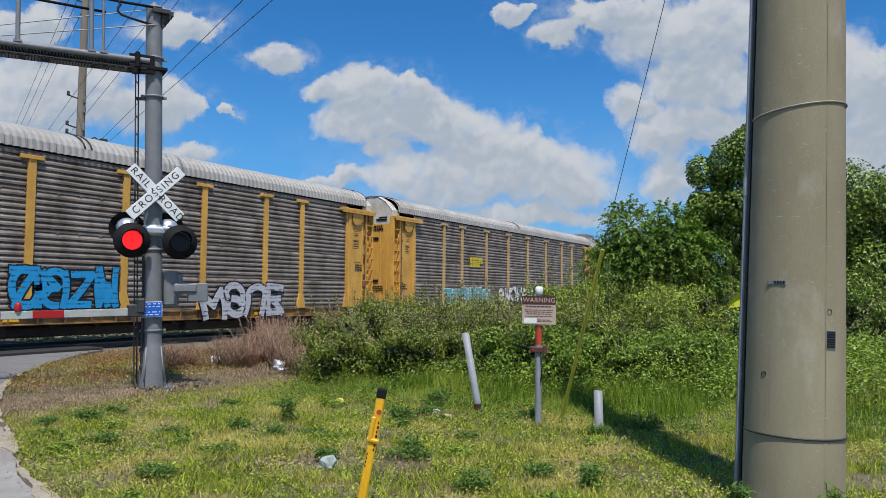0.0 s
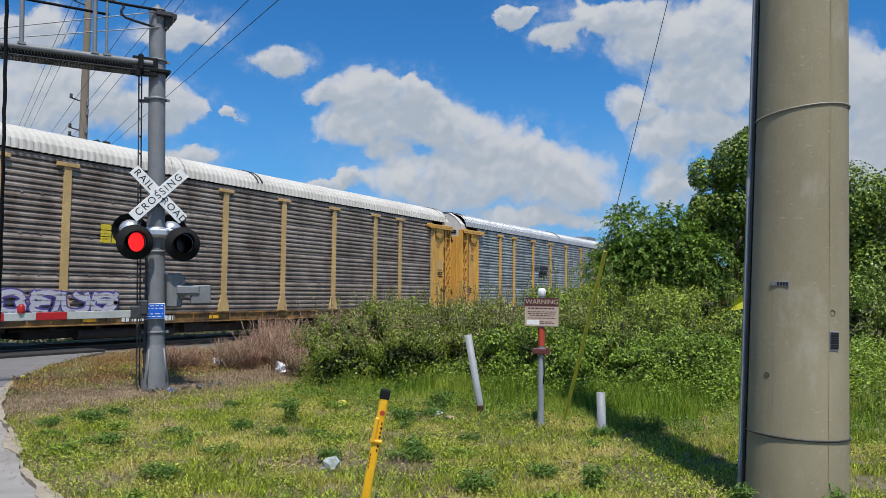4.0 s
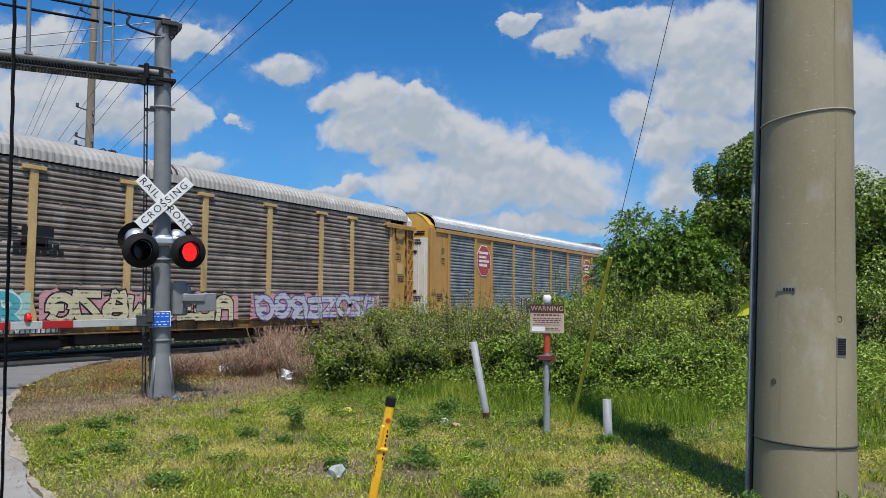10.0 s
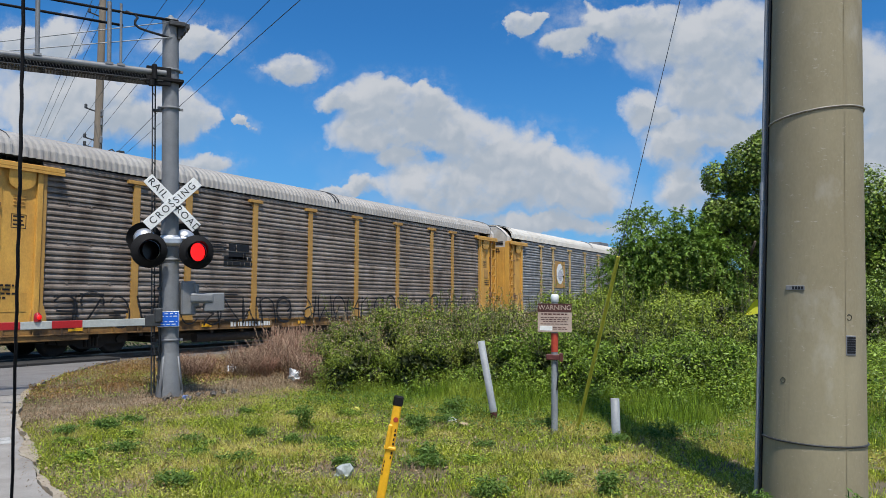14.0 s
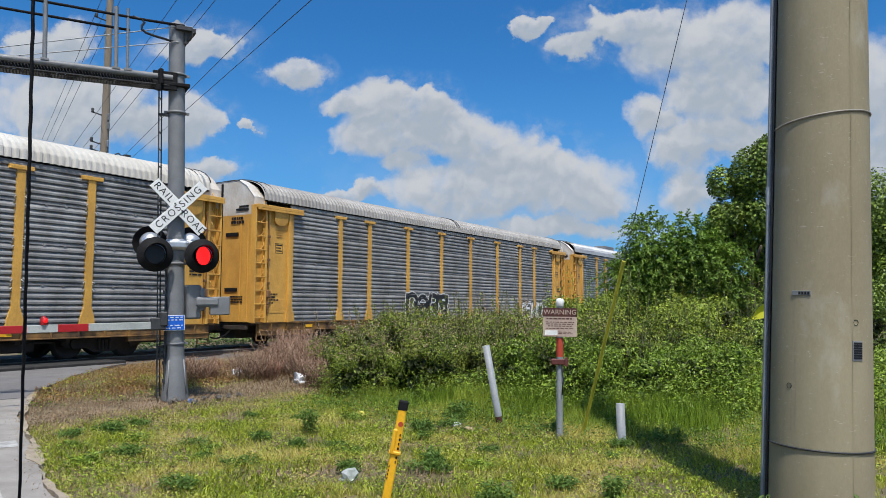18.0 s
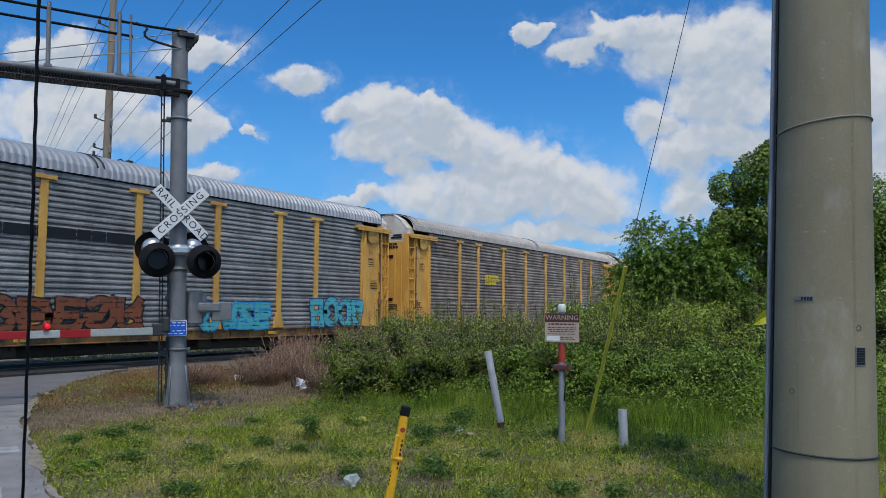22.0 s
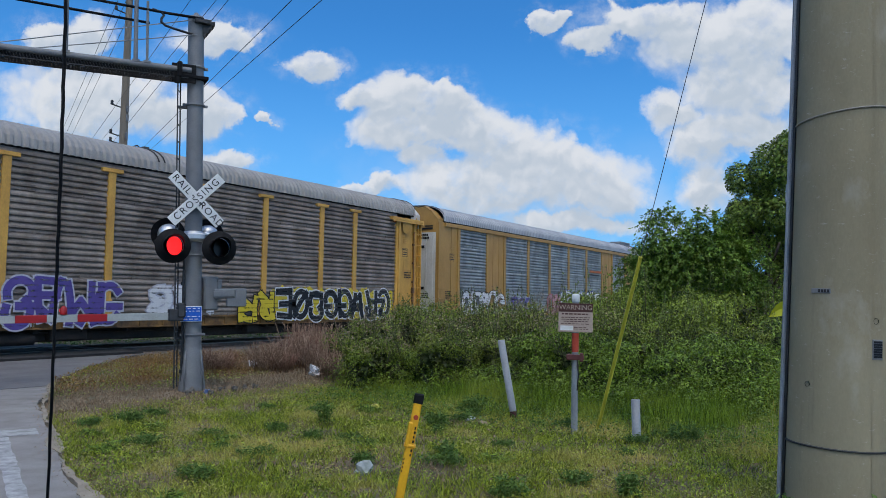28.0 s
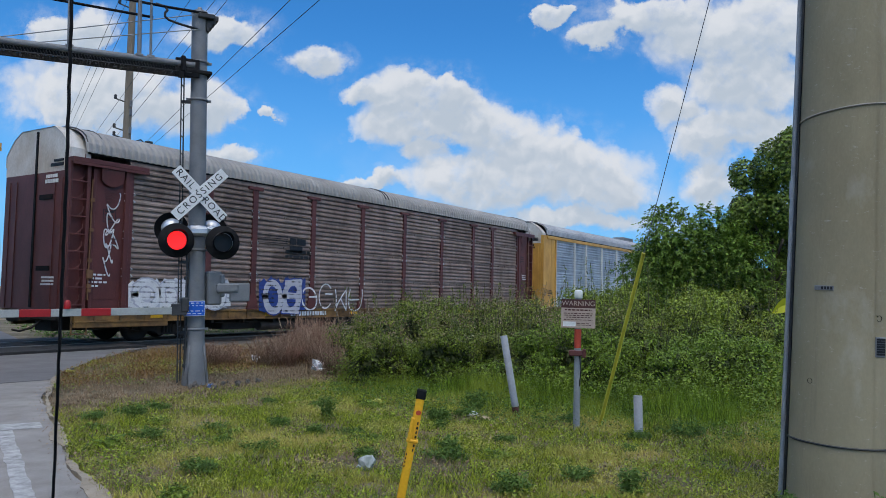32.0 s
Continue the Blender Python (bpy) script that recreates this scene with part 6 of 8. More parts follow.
# gate mechanism with its lowered arm
gate = empty("crossing_gate", Matrix.Translation((0, 0, 0)) @ MAST_M, "lowered red and white striped crossing gate with grey drive box", "crossing gate")
bm = bmesh.new()
box(bm, 0.17, 0.42, -0.1, 0.3, 1.36, 1.95, 0.03)
box(bm, 0.38, 0.46, -0.16, -0.1, 1.5, 1.9, 0.02)
part("drive_box", bm, MAT["galv"], gate, "grey cast drive box")
bm = bmesh.new()
box(bm, 0.54, 0.88, -0.2, -0.12, 1.42, 1.74, 0.015)
part("counterweight", bm, MAT["galv"], gate, "grey counterweight plate")
bm = bmesh.new()
box(bm, 0.3, 0.7, -0.22, -0.16, 1.56, 1.74, 0.03)
box(bm, 0.3, 0.66, -0.23, -0.215, 1.6, 1.7, 0.01)
part("weight_arm", bm, MAT["galv"], gate)
bm = bmesh.new()
box(bm, -0.44, -0.2, -0.34, -0.2, 1.2, 1.4, 0.015)
box(bm, -0.3, -0.17, -0.36, -0.14, 1.26, 1.5, 0.02)
tube(bm, (-0.2, 0.16, 1.4), (0.3, 0.16, 1.5), 0.06, seg=10)
box(bm, -0.24, -0.18, -0.2, 0.2, 1.3, 1.46, 0.01)
part("arm_socket", bm, MAT["galv_dark"], gate)
arm_faces = []
MAT["arm_white"] = surface("dulled_white_arm", (0.38, 0.40, 0.385), (0.27, 0.285, 0.27), rough=0.5, scale=4, bump=0.03)
z = 1.28
x, k = -0.42, 0
while x > -7.2:
    step = 0.95 if k == 0 else 0.43
    bm = bmesh.new()
    box(bm, x - step, x, -0.31, -0.28, z - 0.06, z + 0.06, 0.006)
    part("arm_stripe", bm, MAT["arm_white"] if k % 2 == 0 else MAT["red_refl"], gate)
    x -= step
    k += 1
for x in (-2.0, -4.2, -6.4):
    bm = bmesh.new()
    lathe(bm, [(0.05, 0.0), (0.055, 0.03), (0.05, 0.1), (0.03, 0.13), (0.01, 0.14)], 12, pose(x, -0.295, z + 0.06))
    arm_lamp = part("arm_lamp", bm, MAT["red_refl"], gate, "small red lamp on the gate arm")
    if x == -2.0:
        disc = bmesh.new()
        lathe(disc, [(0.04, 0.0), (0.038, 0.006), (0.01, 0.012)], 14, Matrix.Rotation(radians(90), 4, "X") @ Matrix.Translation((0, 0, 0.05)))
        glow_face = part("lit_lamp_face", disc, MAT["red_dim"], arm_lamp, "glowing red lamp face")
        glow_face.matrix_basis = pose(x, -0.295, z + 0.125)
        arm_faces.append((glow_face, (x, -0.295, z + 0.125)))

# ---- concrete pole with conduit ----
POLE = Vector((6.63, 0.655, 0))


def pole_r(zz):
    return 0.379 - 0.0115 * zz


def build_pole():
    ob = empty("concrete_pole", Matrix.Translation(POLE) @ Matrix.Rotation(radians(2.0), 4, Vector((0.86, 0.5, 0))), "massive round spun-concrete pole with conduit and bands", "utility pole")
    bm = bmesh.new()
    lathe(bm, [(pole_r(zz), zz) for zz in (-0.1, 0.6, 1.6, 2.6, 3.6, 5.0, 8.0, 13.0)], 72)
    # form seam
    a = math.atan2(-POLE.y, -POLE.x) + radians(36)
    for z0, z1 in ((0.0, 13.0),):
        c, s = math.cos(a), math.sin(a)
        q = Vector((-s, c, 0)) * 0.007
        vs = [bm.verts.new(Vector((c, s, 0)) * (pole_r(zz) + 0.0035) + q * sgn + Vector((0, 0, zz))) for zz in (z0, z1) for sgn in (-1, 1)]
        bm.faces.new((vs[0], vs[1], vs[3], vs[2]))
    part("pole_shaft", bm, MAT["concrete"], ob, "tan-grey concrete shaft")
    for zz, r, mt, tilt in ((0.56, 0.008, "galv_dark", 0.0), (3.11, 0.007, "band", 0.05)):
        bm = bmesh.new()
        pts = [(math.cos(2 * math.pi * k / 40) * (pole_r(zz) + 0.006), math.sin(2 * math.pi * k / 40) * (pole_r(zz) + 0.006), zz + tilt * math.sin(2 * math.pi * k / 40 - math.atan2(-POLE.y, -POLE.x))) for k in range(41)]
        pipe(bm, pts, r, 6)
        part("steel_band", bm, MAT[mt], ob, "thin steel band round the pole")
    view = math.atan2(-POLE.y, -POLE.x)
    a = view - radians(86)
    bm = bmesh.new()
    for lo, hi, r in ((-0.05, 2.45, 0.022), (2.45, 2.6, 0.029), (2.6, 13, 0.022)):
        tube(bm, (math.cos(a) * (pole_r(lo) + 0.03), math.sin(a) * (pole_r(lo) + 0.03), lo), (math.cos(a) * (pole_r(hi) + 0.03), math.sin(a) * (pole_r(hi) + 0.03), hi), r, seg=12)
    part("conduit", bm, MAT["pvc"], ob, "grey plastic conduit up the pole")
    bm = bmesh.new()
    a2 = a + radians(8)
    tube(bm, (math.cos(a2) * (pole_r(0) + 0.012), math.sin(a2) * (pole_r(0) + 0.012), 0), (math.cos(a2) * (pole_r(13) + 0.012), math.sin(a2) * (pole_r(13) + 0.012), 13), 0.012, seg=8)
    part("ground_wire", bm, MAT["wire"], ob, "black wire beside the conduit")

    def on_face(off, zz):
        b = view + radians(off)
        return Matrix.Translation((math.cos(b) * pole_r(zz), math.sin(b) * pole_r(zz), zz)) @ Matrix.Rotation(b + math.pi / 2, 4, "Z")

    for off, zz, r in ((-36, 1.02, 0.019), (40, 1.52, 0.021)):
        bm = bmesh.new()
        lathe(bm, [(r * 1.08, -0.001), (r * 1.08, 0.003), (r, 0.004), (r * 0.95, -0.03), (0.004, -0.03)], 16, Matrix.Rotation(radians(90), 4, "X"))
        h = part("bolt_hole", bm, MAT["black"], ob, "dark round bolt hole")
        h.matrix_basis = on_face(off, zz)
    bm = bmesh.new()
    box(bm, -0.045, 0.045, -0.006, 0.003, -0.075, 0.075, 0.003)
    p = part("number_tag", bm, MAT["galv"], ob, "small framed metal tag")
    p.matrix_basis = on_face(42, 1.31)
    bm = bmesh.new()
    for k in range(7):
        box(bm, -0.038, 0.038, -0.009, -0.006, -0.06 + k * 0.018, -0.0445 + k * 0.018)
    tagged(part("tag_print", bm, MAT["letter"], p), kind="stuff")
    bm = bmesh.new()
    box(bm, -0.07, 0.07, -0.005, 0.006, -0.018, 0.018, 0.002)
    q = part("label_strip", bm, MAT["galv"], ob, "small worn adhesive label")
    q.matrix_basis = on_face(-22, 1.73)
    bm = bmesh.new()
    for k in range(4):
        box(bm, -0.02 + k * 0.022, -0.004 + k * 0.022, -0.007, -0.005, -0.011, 0.011)
    part("label_bars", bm, MAT["letter"], q)
    return ob


build_pole()

# ---- guy wire with its yellow guard ----
guy = empty("guy_wire", pose(9.32, 3.65, 0), "steel guy wire with a yellow plastic guard at its foot", "guy wire")
g_top = Vector((6.62 - 9.32, 0.63 - 3.65, 8.0))
g_dir = g_top.normalized()
bm = bmesh.new()
tube(bm, (0, 0, -0.05), g_dir * 2.42, 0.023, seg=10)
part("guard", bm, MAT["guard"], guy, "yellow plastic guard tube")
bm = bmesh.new()
tube(bm, g_dir * 2.3, g_top, 0.0045, seg=6)
part("strand", bm, MAT["guy"], guy)

# ---- posts and warning sign ----
sign = empty("warning_sign", pose(9.0, 3.83, 0, 0, 1.2, 0), "faded red and white cable warning sign on a grey post", "sign")
s_face = math.degrees(math.atan2(-3.83, -9.0)) + 90
bm = bmesh.new()
lathe(bm, [(0.042, -0.05), (0.042, 1.62)], 16)
part("post", bm, MAT["pvc"], sign, "grey round plastic post")
bm = bmesh.new()
lathe(bm, [(0.046, 1.62), (0.052, 1.625), (0.052, 1.70), (0.04, 1.72), (0.01, 1.725)], 16)
part("post_cap", bm, MAT["white"], sign, "white plastic cap")
bm = bmesh.new()
lathe(bm, [(0.0445, 0.98), (0.0445, 1.22)], 16)
part("marker_band", bm, MAT["orange_tape"], sign, "worn orange-red band")
bm = bmesh.new()
box(bm, -0.215, 0.215, -0.062, -0.055, 1.235, 1.60, 0.003)
panel = part("sign_panel", bm, MAT["sign_face"], sign, "faded pinkish sign panel")
panel.matrix_basis = pose(0, 0, 0, 0, 0, s_face)
bm = bmesh.new()
box(bm, -0.215, 0.215, -0.065, -0.062, 1.49, 1.60)
part("sign_header", bm, MAT["sign_red"], panel, "dark red header")
letters("lettering", "WARNING", 0.086, pose(0, -0.066, 1.545, 90), MAT["sign_face"], panel, 0.001, spacing=1.0)
bm = bmesh.new()
for zz, ws, hh in ((1.455, 0.34, 0.018), (1.415, 0.36, 0.01), (1.39, 0.35, 0.01), (1.365, 0.3, 0.01), (1.335, 0.36, 0.008), (1.27, 0.18, 0.008), (1.29, 0.16, 0.008)):
    q = -ws / 2 if zz > 1.3 else -0.02
    e = q + ws
    while q < e:
        l = rnd.uniform(0.02, 0.05)
        box(bm, q, min(q + l, e), -0.0645, -0.062, zz, zz + hh)
        q += l + 0.012
part("sign_bars", bm, MAT["sign_red"], panel)
bm = bmesh.new()
box(bm, -0.19, -0.03, -0.0645, -0.062, 1.255, 1.315)
part("sign_patch", bm, MAT["white"], panel, "white patch with a worn mark")
bm = bmesh.new()
box(bm, -0.11, 0.11, -0.07, 0.06, 0.88, 0.95, 0.008)
box(bm, 0.06, 0.1, -0.08, 0.05, 0.86, 0.97, 0.005)
cl = part("wooden_clamp", bm, MAT["rack_maroon"], sign, "brown block strapped to the post")
cl.matrix_basis = pose(0, 0, 0, 0, 0, s_face)
bm = bmesh.new()
pipe(bm, [(0.02, -0.05, 0.95), (0.045, -0.055, 0.7), (0.03, -0.05, 0.5)], 0.008, 6)
part("loose_strap", bm, MAT["wire"], sign).matrix_basis = pose(0, 0, 0, 0, 0, s_face)


def plain_post(name, base, top, r, label, rust=False):
    ob = empty(name, pose(*base), label, "post")
    bm = bmesh.new()
    d = Vector(top) - Vector(base)
    q = d.to_track_quat("Z", "Y").to_matrix().to_4x4()
    lathe(bm, [(r, -0.08), (r, d.length), (r * 0.86, d.length), (r * 0.84, d.length - 0.12)], 18, q)
    part("pipe", bm, MAT["pvc"], ob, "pale grey open pipe")
    if rust:
        bm = bmesh.new()
        lathe(bm, [(r * 1.03, -0.05), (r * 1.03, 0.1)], 18, q)
        part("rust_collar", bm, MAT["sign_red"], ob, "rusty dark collar at the foot")
    return ob


plain_post("leaning_pipe_post", (9.36, 4.87, 0), (9.27, 5.04, 1.07), 0.05, "leaning pale grey pipe post in the grass", True)
plain_post("pipe_stub", (8.9, 2.99, 0), (8.895, 3.0, 0.46), 0.052, "short grey pipe stub in the grass")

# ---- yellow utility marker ----
mk_base, mk_top = Vector((4.655, 3.43, 0)), Vector((4.715, 3.285, 0.865))
mk_axis = (mk_top - mk_base)
mk_q = mk_axis.to_track_quat("Z", "Y").to_matrix().to_4x4()
mk_see = mk_q.to_3x3().transposed() @ Vector((-0.82, -0.57, 0.1))
marker = empty("utility_marker", Matrix.Translation(mk_base) @ mk_q @ Matrix.Rotation(math.atan2(mk_see.x, -mk_see.y), 4, "Z"), "leaning yellow plastic utility marker with black cap", "utility marker")
ml = mk_axis.length
bm = bmesh.new()
box(bm, -0.032, 0.032, -0.022, 0.022, -0.1, ml, 0.008)
part("marker_body", bm, MAT["yellow_plastic"], marker, "yellow flat marker post")
bm = bmesh.new()
box(bm, -0.037, 0.037, -0.026, 0.026, ml - 0.03, ml + 0.045, 0.008)
part("marker_cap", bm, MAT["black"], marker, "black plastic cap")
bm = bmesh.new()
box(bm, -0.040, -0.008, -0.036, 0.0, ml - 0.36, ml - 0.17, 0.008)
box(bm, -0.045, 0.045, -0.034, 0.034, ml - 0.36, ml - 0.335, 0.006)
part("marker_clip", bm, MAT["yellow_plastic"], marker, "yellow clip on the marker")
bm = bmesh.new()
lathe(bm, [(0.019, 0.0), (0.019, 0.002)], 16, pose(0.006, -0.023, ml - 0.13, 90))
part("marker_badge", bm, MAT["orange_tape"], marker, "small round red badge")
bm = bmesh.new()
for k in range(7):
    box(bm, 0.012, 0.022 + 0.004 * (k % 2), -0.0235, -0.022, ml - 0.22 - k * 0.034, ml - 0.2 - k * 0.034)
for k in range(4):
    box(bm, -0.027, -0.019, -0.0235, -0.022, ml - 0.46 - k * 0.03, ml - 0.443 - k * 0.03)
tagged(part("marker_print", bm, MAT["letter"], marker), kind="stuff")

# ---- wood pole and overhead wires ----
wp = empty("wood_utility_pole", pose(19.95, 30.0, 0), "tall brown wooden utility pole with insulators behind the train", "utility pole")
bm = bmesh.new()
lathe(bm, [(0.21, -0.2), (0.19, 6.0), (0.14, 15.5), (0.13, 15.6)], 16)
part("pole_shaft", bm, MAT["wood"], wp)
for zz in (8.25, 9.9, 11.4, 14.2, 8.6):
    bm = bmesh.new()
    tube(bm, (0, 0, zz), (-0.5, 0.2, zz + 0.12), 0.03, seg=6)
    lathe(bm, [(0.05, 0), (0.07, 0.05), (0.05, 0.1), (0.07, 0.15), (0.04, 0.2)], 10, pose(-0.5, 0.2, zz + 0.1))
    part("insulator_arm", bm, MAT["galv_dark"], wp)
for zz in (9.3, 9.7, 8.5):
    bm = bmesh.new()
    box(bm, -0.04, 0.06, -0.26, -0.14, zz, zz + 0.3, 0.02)
    part("pole_fitting", bm, MAT["galv"], wp)
bm = bmesh.new()
pipe(bm, [(0.1, -0.1, 8.1), (0.5, -0.3, 8.3), (0.8, -0.3, 8.1), (0.95, -0.3, 7.9)], 0.035, 6)
box(bm, 0.75, 1.05, -0.45, -0.2, 7.9, 8.3, 0.03)
part("pole_switch", bm, MAT["galv_dark"], wp)


def overhead(a, b, sag, r, label="thin black overhead wire"):
    bm = bmesh.new()
    a, b = Vector(a), Vector(b)
    pts = [a.lerp(b, k / 14) - Vector((0, 0, 4 * sag * (k / 14) * (1 - k / 14))) for k in range(15)]
    pipe(bm, pts, r, 5)
    return tagged(part("overhead_wire", bm, MAT["wire"]), label, "wire", "overhead wires")
for wire in (
    ((4.62, 0.47, 6.52), (20.57, 29.62, 8.1), 0.0, 0.008),
    ((4.95, -0.07, 6.55), (20.76, 29.3, 8.05), 0.0, 0.008),
    ((15.74, 21.0, 16.92), (43.66, 77.47, 17.13), 0.0, 0.014),
    ((15.96, 20.64, 16.93), (43.92, 76.99, 17.13), 0.0, 0.014),
    ((16.2, 20.21, 16.93), (44.26, 76.43, 17.14), 0.0, 0.014),
    ((11.92, 12.26, 11.5), (22.35, 36.32, 9.62), 0.0, 0.009),
    ((12.0, 12.25, 10.41), (22.64, 35.83, 9.63), 0.0, 0.009),
    ((9.5, 6.58, 10.45), (21.67, 33.6, 8.94), 0.0, 0.009),
):
    overhead(*wire)

# ---- whip aerial and dark bodywork of the waiting car ----
car_front = empty("waiting_car_front", pose(0.0, 0.0, 0.0), "dark car front corner with a thin black whip aerial", "car")
bm = bmesh.new()
w_low, w_mid, w_top = Vector((0.5064, 0.936, 1.5433)), Vector((0.4528, 0.8467, 1.769)), Vector((0.4268, 0.8088, 1.9744))
w0 = w_low + (w_low - w_mid) * 1.9
spine = [w0, w_low, w_mid, w_top, w_top + (w_top - w_mid) * 0.4]
pts = []
for a, b in zip(spine, spine[1:]):
    pts += [a.lerp(b, k / 16) for k in range(16)]
pts = [p + Vector((0.0004 * math.sin(k * 1.9), 0.0004 * math.cos(k * 1.9), 0)) for k, p in enumerate(pts)]
pipe(bm, pts, 0.0019, 6)
part("whip_aerial", bm, MAT["black"], car_front, "thin black wound whip aerial")
bm = bmesh.new()
tube(bm, w0 + Vector((0, 0, -0.06)), w0 + Vector((0, 0, 0.03)), 0.02, 0.008, 10)
part("aerial_foot", bm, MAT["black"], car_front)
bm = bmesh.new()
rings = []
for u, hw, zt in ((0.5, 0.86, 0.93), (0.9, 0.84, 0.9), (1.35, 0.78, 0.82), (1.6, 0.66, 0.62), (1.66, 0.6, 0.36)):
    c = ROAD_D * u - Vector((0.36, -0.16, 0)) * 0.9
    row = [c + ROAD_N * hw * sx + Vector((0, 0, zz)) for sx, zz in ((1, 0.2), (1, zt * 0.8), (0.9, zt), (0.4, zt + 0.03), (-0.4, zt + 0.03), (-0.9, zt), (-1, zt * 0.8), (-1, 0.2))]
    rings.append([bm.verts.new(p) for p in row])
for a, b in zip(rings, rings[1:]):
    for k in range(7):
        bm.faces.new((a[k], b[k], b[k + 1], a[k + 1])).smooth = True
bm.faces.new(rings[0][::-1]), bm.faces.new(rings[-1])
part("bonnet", bm, MAT["black"], car_front, "dark glossy bonnet and wing")
bm = bmesh.new()
lathe(bm, [(0.02, -0.09), (0.08, -0.08), (0.11, -0.02), (0.11, 0.04), (0.07, 0.08), (0.02, 0.09)], 16, pose(0.395, 1.12, 1.30, 0, 0, 25) @ Matrix.Diagonal((1.0, 0.7, 0.9, 1)))
tube(bm, (0.36, 1.1, 1.3), (0.05, 0.75, 0.94), 0.025, seg=8)
part("mirror_housing", bm, MAT["black"], car_front, "dark mirror housing")
for s_ in (1, -1):
    bm = bmesh.new()
    c = ROAD_D * 0.75 - Vector((0.36, -0.16, 0)) * 0.9 + ROAD_N * 0.78 * s_
    lathe(bm, [(0.12, -0.1), (0.31, -0.1), (0.33, -0.06), (0.33, 0.06), (0.31, 0.1), (0.12, 0.1)], 24, Matrix.Translation((c.x, c.y, 0.335)) @ Matrix.Rotation(math.atan2(ROAD_N.y, ROAD_N.x), 4, "Z") @ Matrix.Rotation(radians(90), 4, "Y"))
    part("wheel", bm, MAT["black"], car_front, "black car wheel")


# ---- plants ----
MAT["stalk"] = surface("green_brown_stalks", (0.075, 0.085, 0.03), (0.06, 0.05, 0.03), rough=0.8, scale=6)


def leaf_mesh(name, pos, size, material, slim=0.55, droop=0.4, seed=1, outward=None, facing=0.0):
    """Many small folded leaves at pos."""
    rg = np.random.default_rng(seed)
    n = len(pos)
    a = rg.uniform(0, 2 * np.pi, n)
    el = rg.normal(-droop * 0.3, 0.45, n)
    d = np.stack([np.cos(a) * np.cos(el), np.sin(a) * np.cos(el), np.sin(el)], 1)
    if outward is not None:
        d = d + outward * 0.8
        d /= np.linalg.norm(d, axis=1)[:, None]
    up = np.array([0, 0, 1.0]) + rg.normal(0, 0.35, (n, 3))
    if facing:
        # leaves that hang and turn their faces outwards
        k = rg.random(n) < facing
        hang = np.array([0, 0, -1.0]) + rg.normal(0, 0.55, (n, 3))
        fo = outward / (np.linalg.norm(outward, axis=1)[:, None] + 1e-9) + np.array([0, 0, 0.35]) + rg.normal(0, 0.35, (n, 3))
        fo /= np.linalg.norm(fo, axis=1)[:, None]
        hang = hang - fo * np.sum(hang * fo, 1)[:, None]
        hang /= np.linalg.norm(hang, axis=1)[:, None] + 1e-9
        d = np.where(k[:, None], hang, d)
        up = np.where(k[:, None], fo, up)
    s = np.cross(d, up)
    s /= np.linalg.norm(s, axis=1)[:, None] + 1e-9
    nn = np.cross(s, d)
    L = size * rg.uniform(0.6, 1.35, n)[:, None]
    W = L * slim
    p0 = pos
    p1 = pos + d * L * 0.45 + s * W * 0.5 + nn * W * 0.18
    p2 = pos + d * L - nn * L * 0.12
    p3 = pos + d * L * 0.45 - s * W * 0.5 + nn * W * 0.18
    co = np.stack([p0, p1, p2, p3], 1).reshape(-1, 3)
    i = np.arange(n) * 4
    fl = np.stack([i, i + 1, i + 2, i, i + 2, i + 3], 1).ravel()
    return raw_mesh(name, co, fl, np.full(n * 2, 3), material)


def clump_points(n, centre, radius, height, seed, lumps=9, base=0.0, lump=(0.32, 0.55), low=0.25):
    """Points in the outer shell of a lumpy crown, and the way outwards at each."""
    rg = np.random.default_rng(seed)
    cs, rs = [], []
    for k in range(lumps):
        a, q = rg.uniform(0, 6.28), rg.uniform(0.05, 0.75) ** 0.6
        zz = rg.uniform(low, 0.8)
        cs.append((np.cos(a) * q * radius * 0.75, np.sin(a) * q * radius * 0.75, base + (height - base) * zz))
        rs.append(radius * rg.uniform(*lump))
    cs, rs = np.array(cs), np.array(rs)
    pick = rg.integers(0, lumps, n)
    v = rg.normal(0, 1, (n, 3))
    v /= np.linalg.norm(v, axis=1)[:, None]
    rr = rs[pick] * (1.0 - 0.45 * rg.random(n) ** 1.6)
    p = cs[pick] + v * rr[:, None] * np.array([1, 1, min(1.3, (height - base) / (radius * 1.6))])
    p[:, 2] = np.clip(p[:, 2], 0.02 + base * 0.5, height * 1.08 - rg.random(n) * 0.1)
    return p, v


def stems(bm, n, radius, height, seed, r=0.012):
    rnd = random.Random(seed)
    for _ in range(n):
        a, q = rnd.uniform(0, 6.28), rnd.uniform(0.1, 0.85) * radius
        b = (math.cos(a) * q * 0.35, math.sin(a) * q * 0.35, -0.05)
        m = (math.cos(a) * q * 0.7, math.sin(a) * q * 0.7, height * 0.45)
        t = (math.cos(a) * q, math.sin(a) * q, height * rnd.uniform(0.7, 0.98))
        pipe(bm, [b, m, t], r, 4)


BUSH_N = [0]


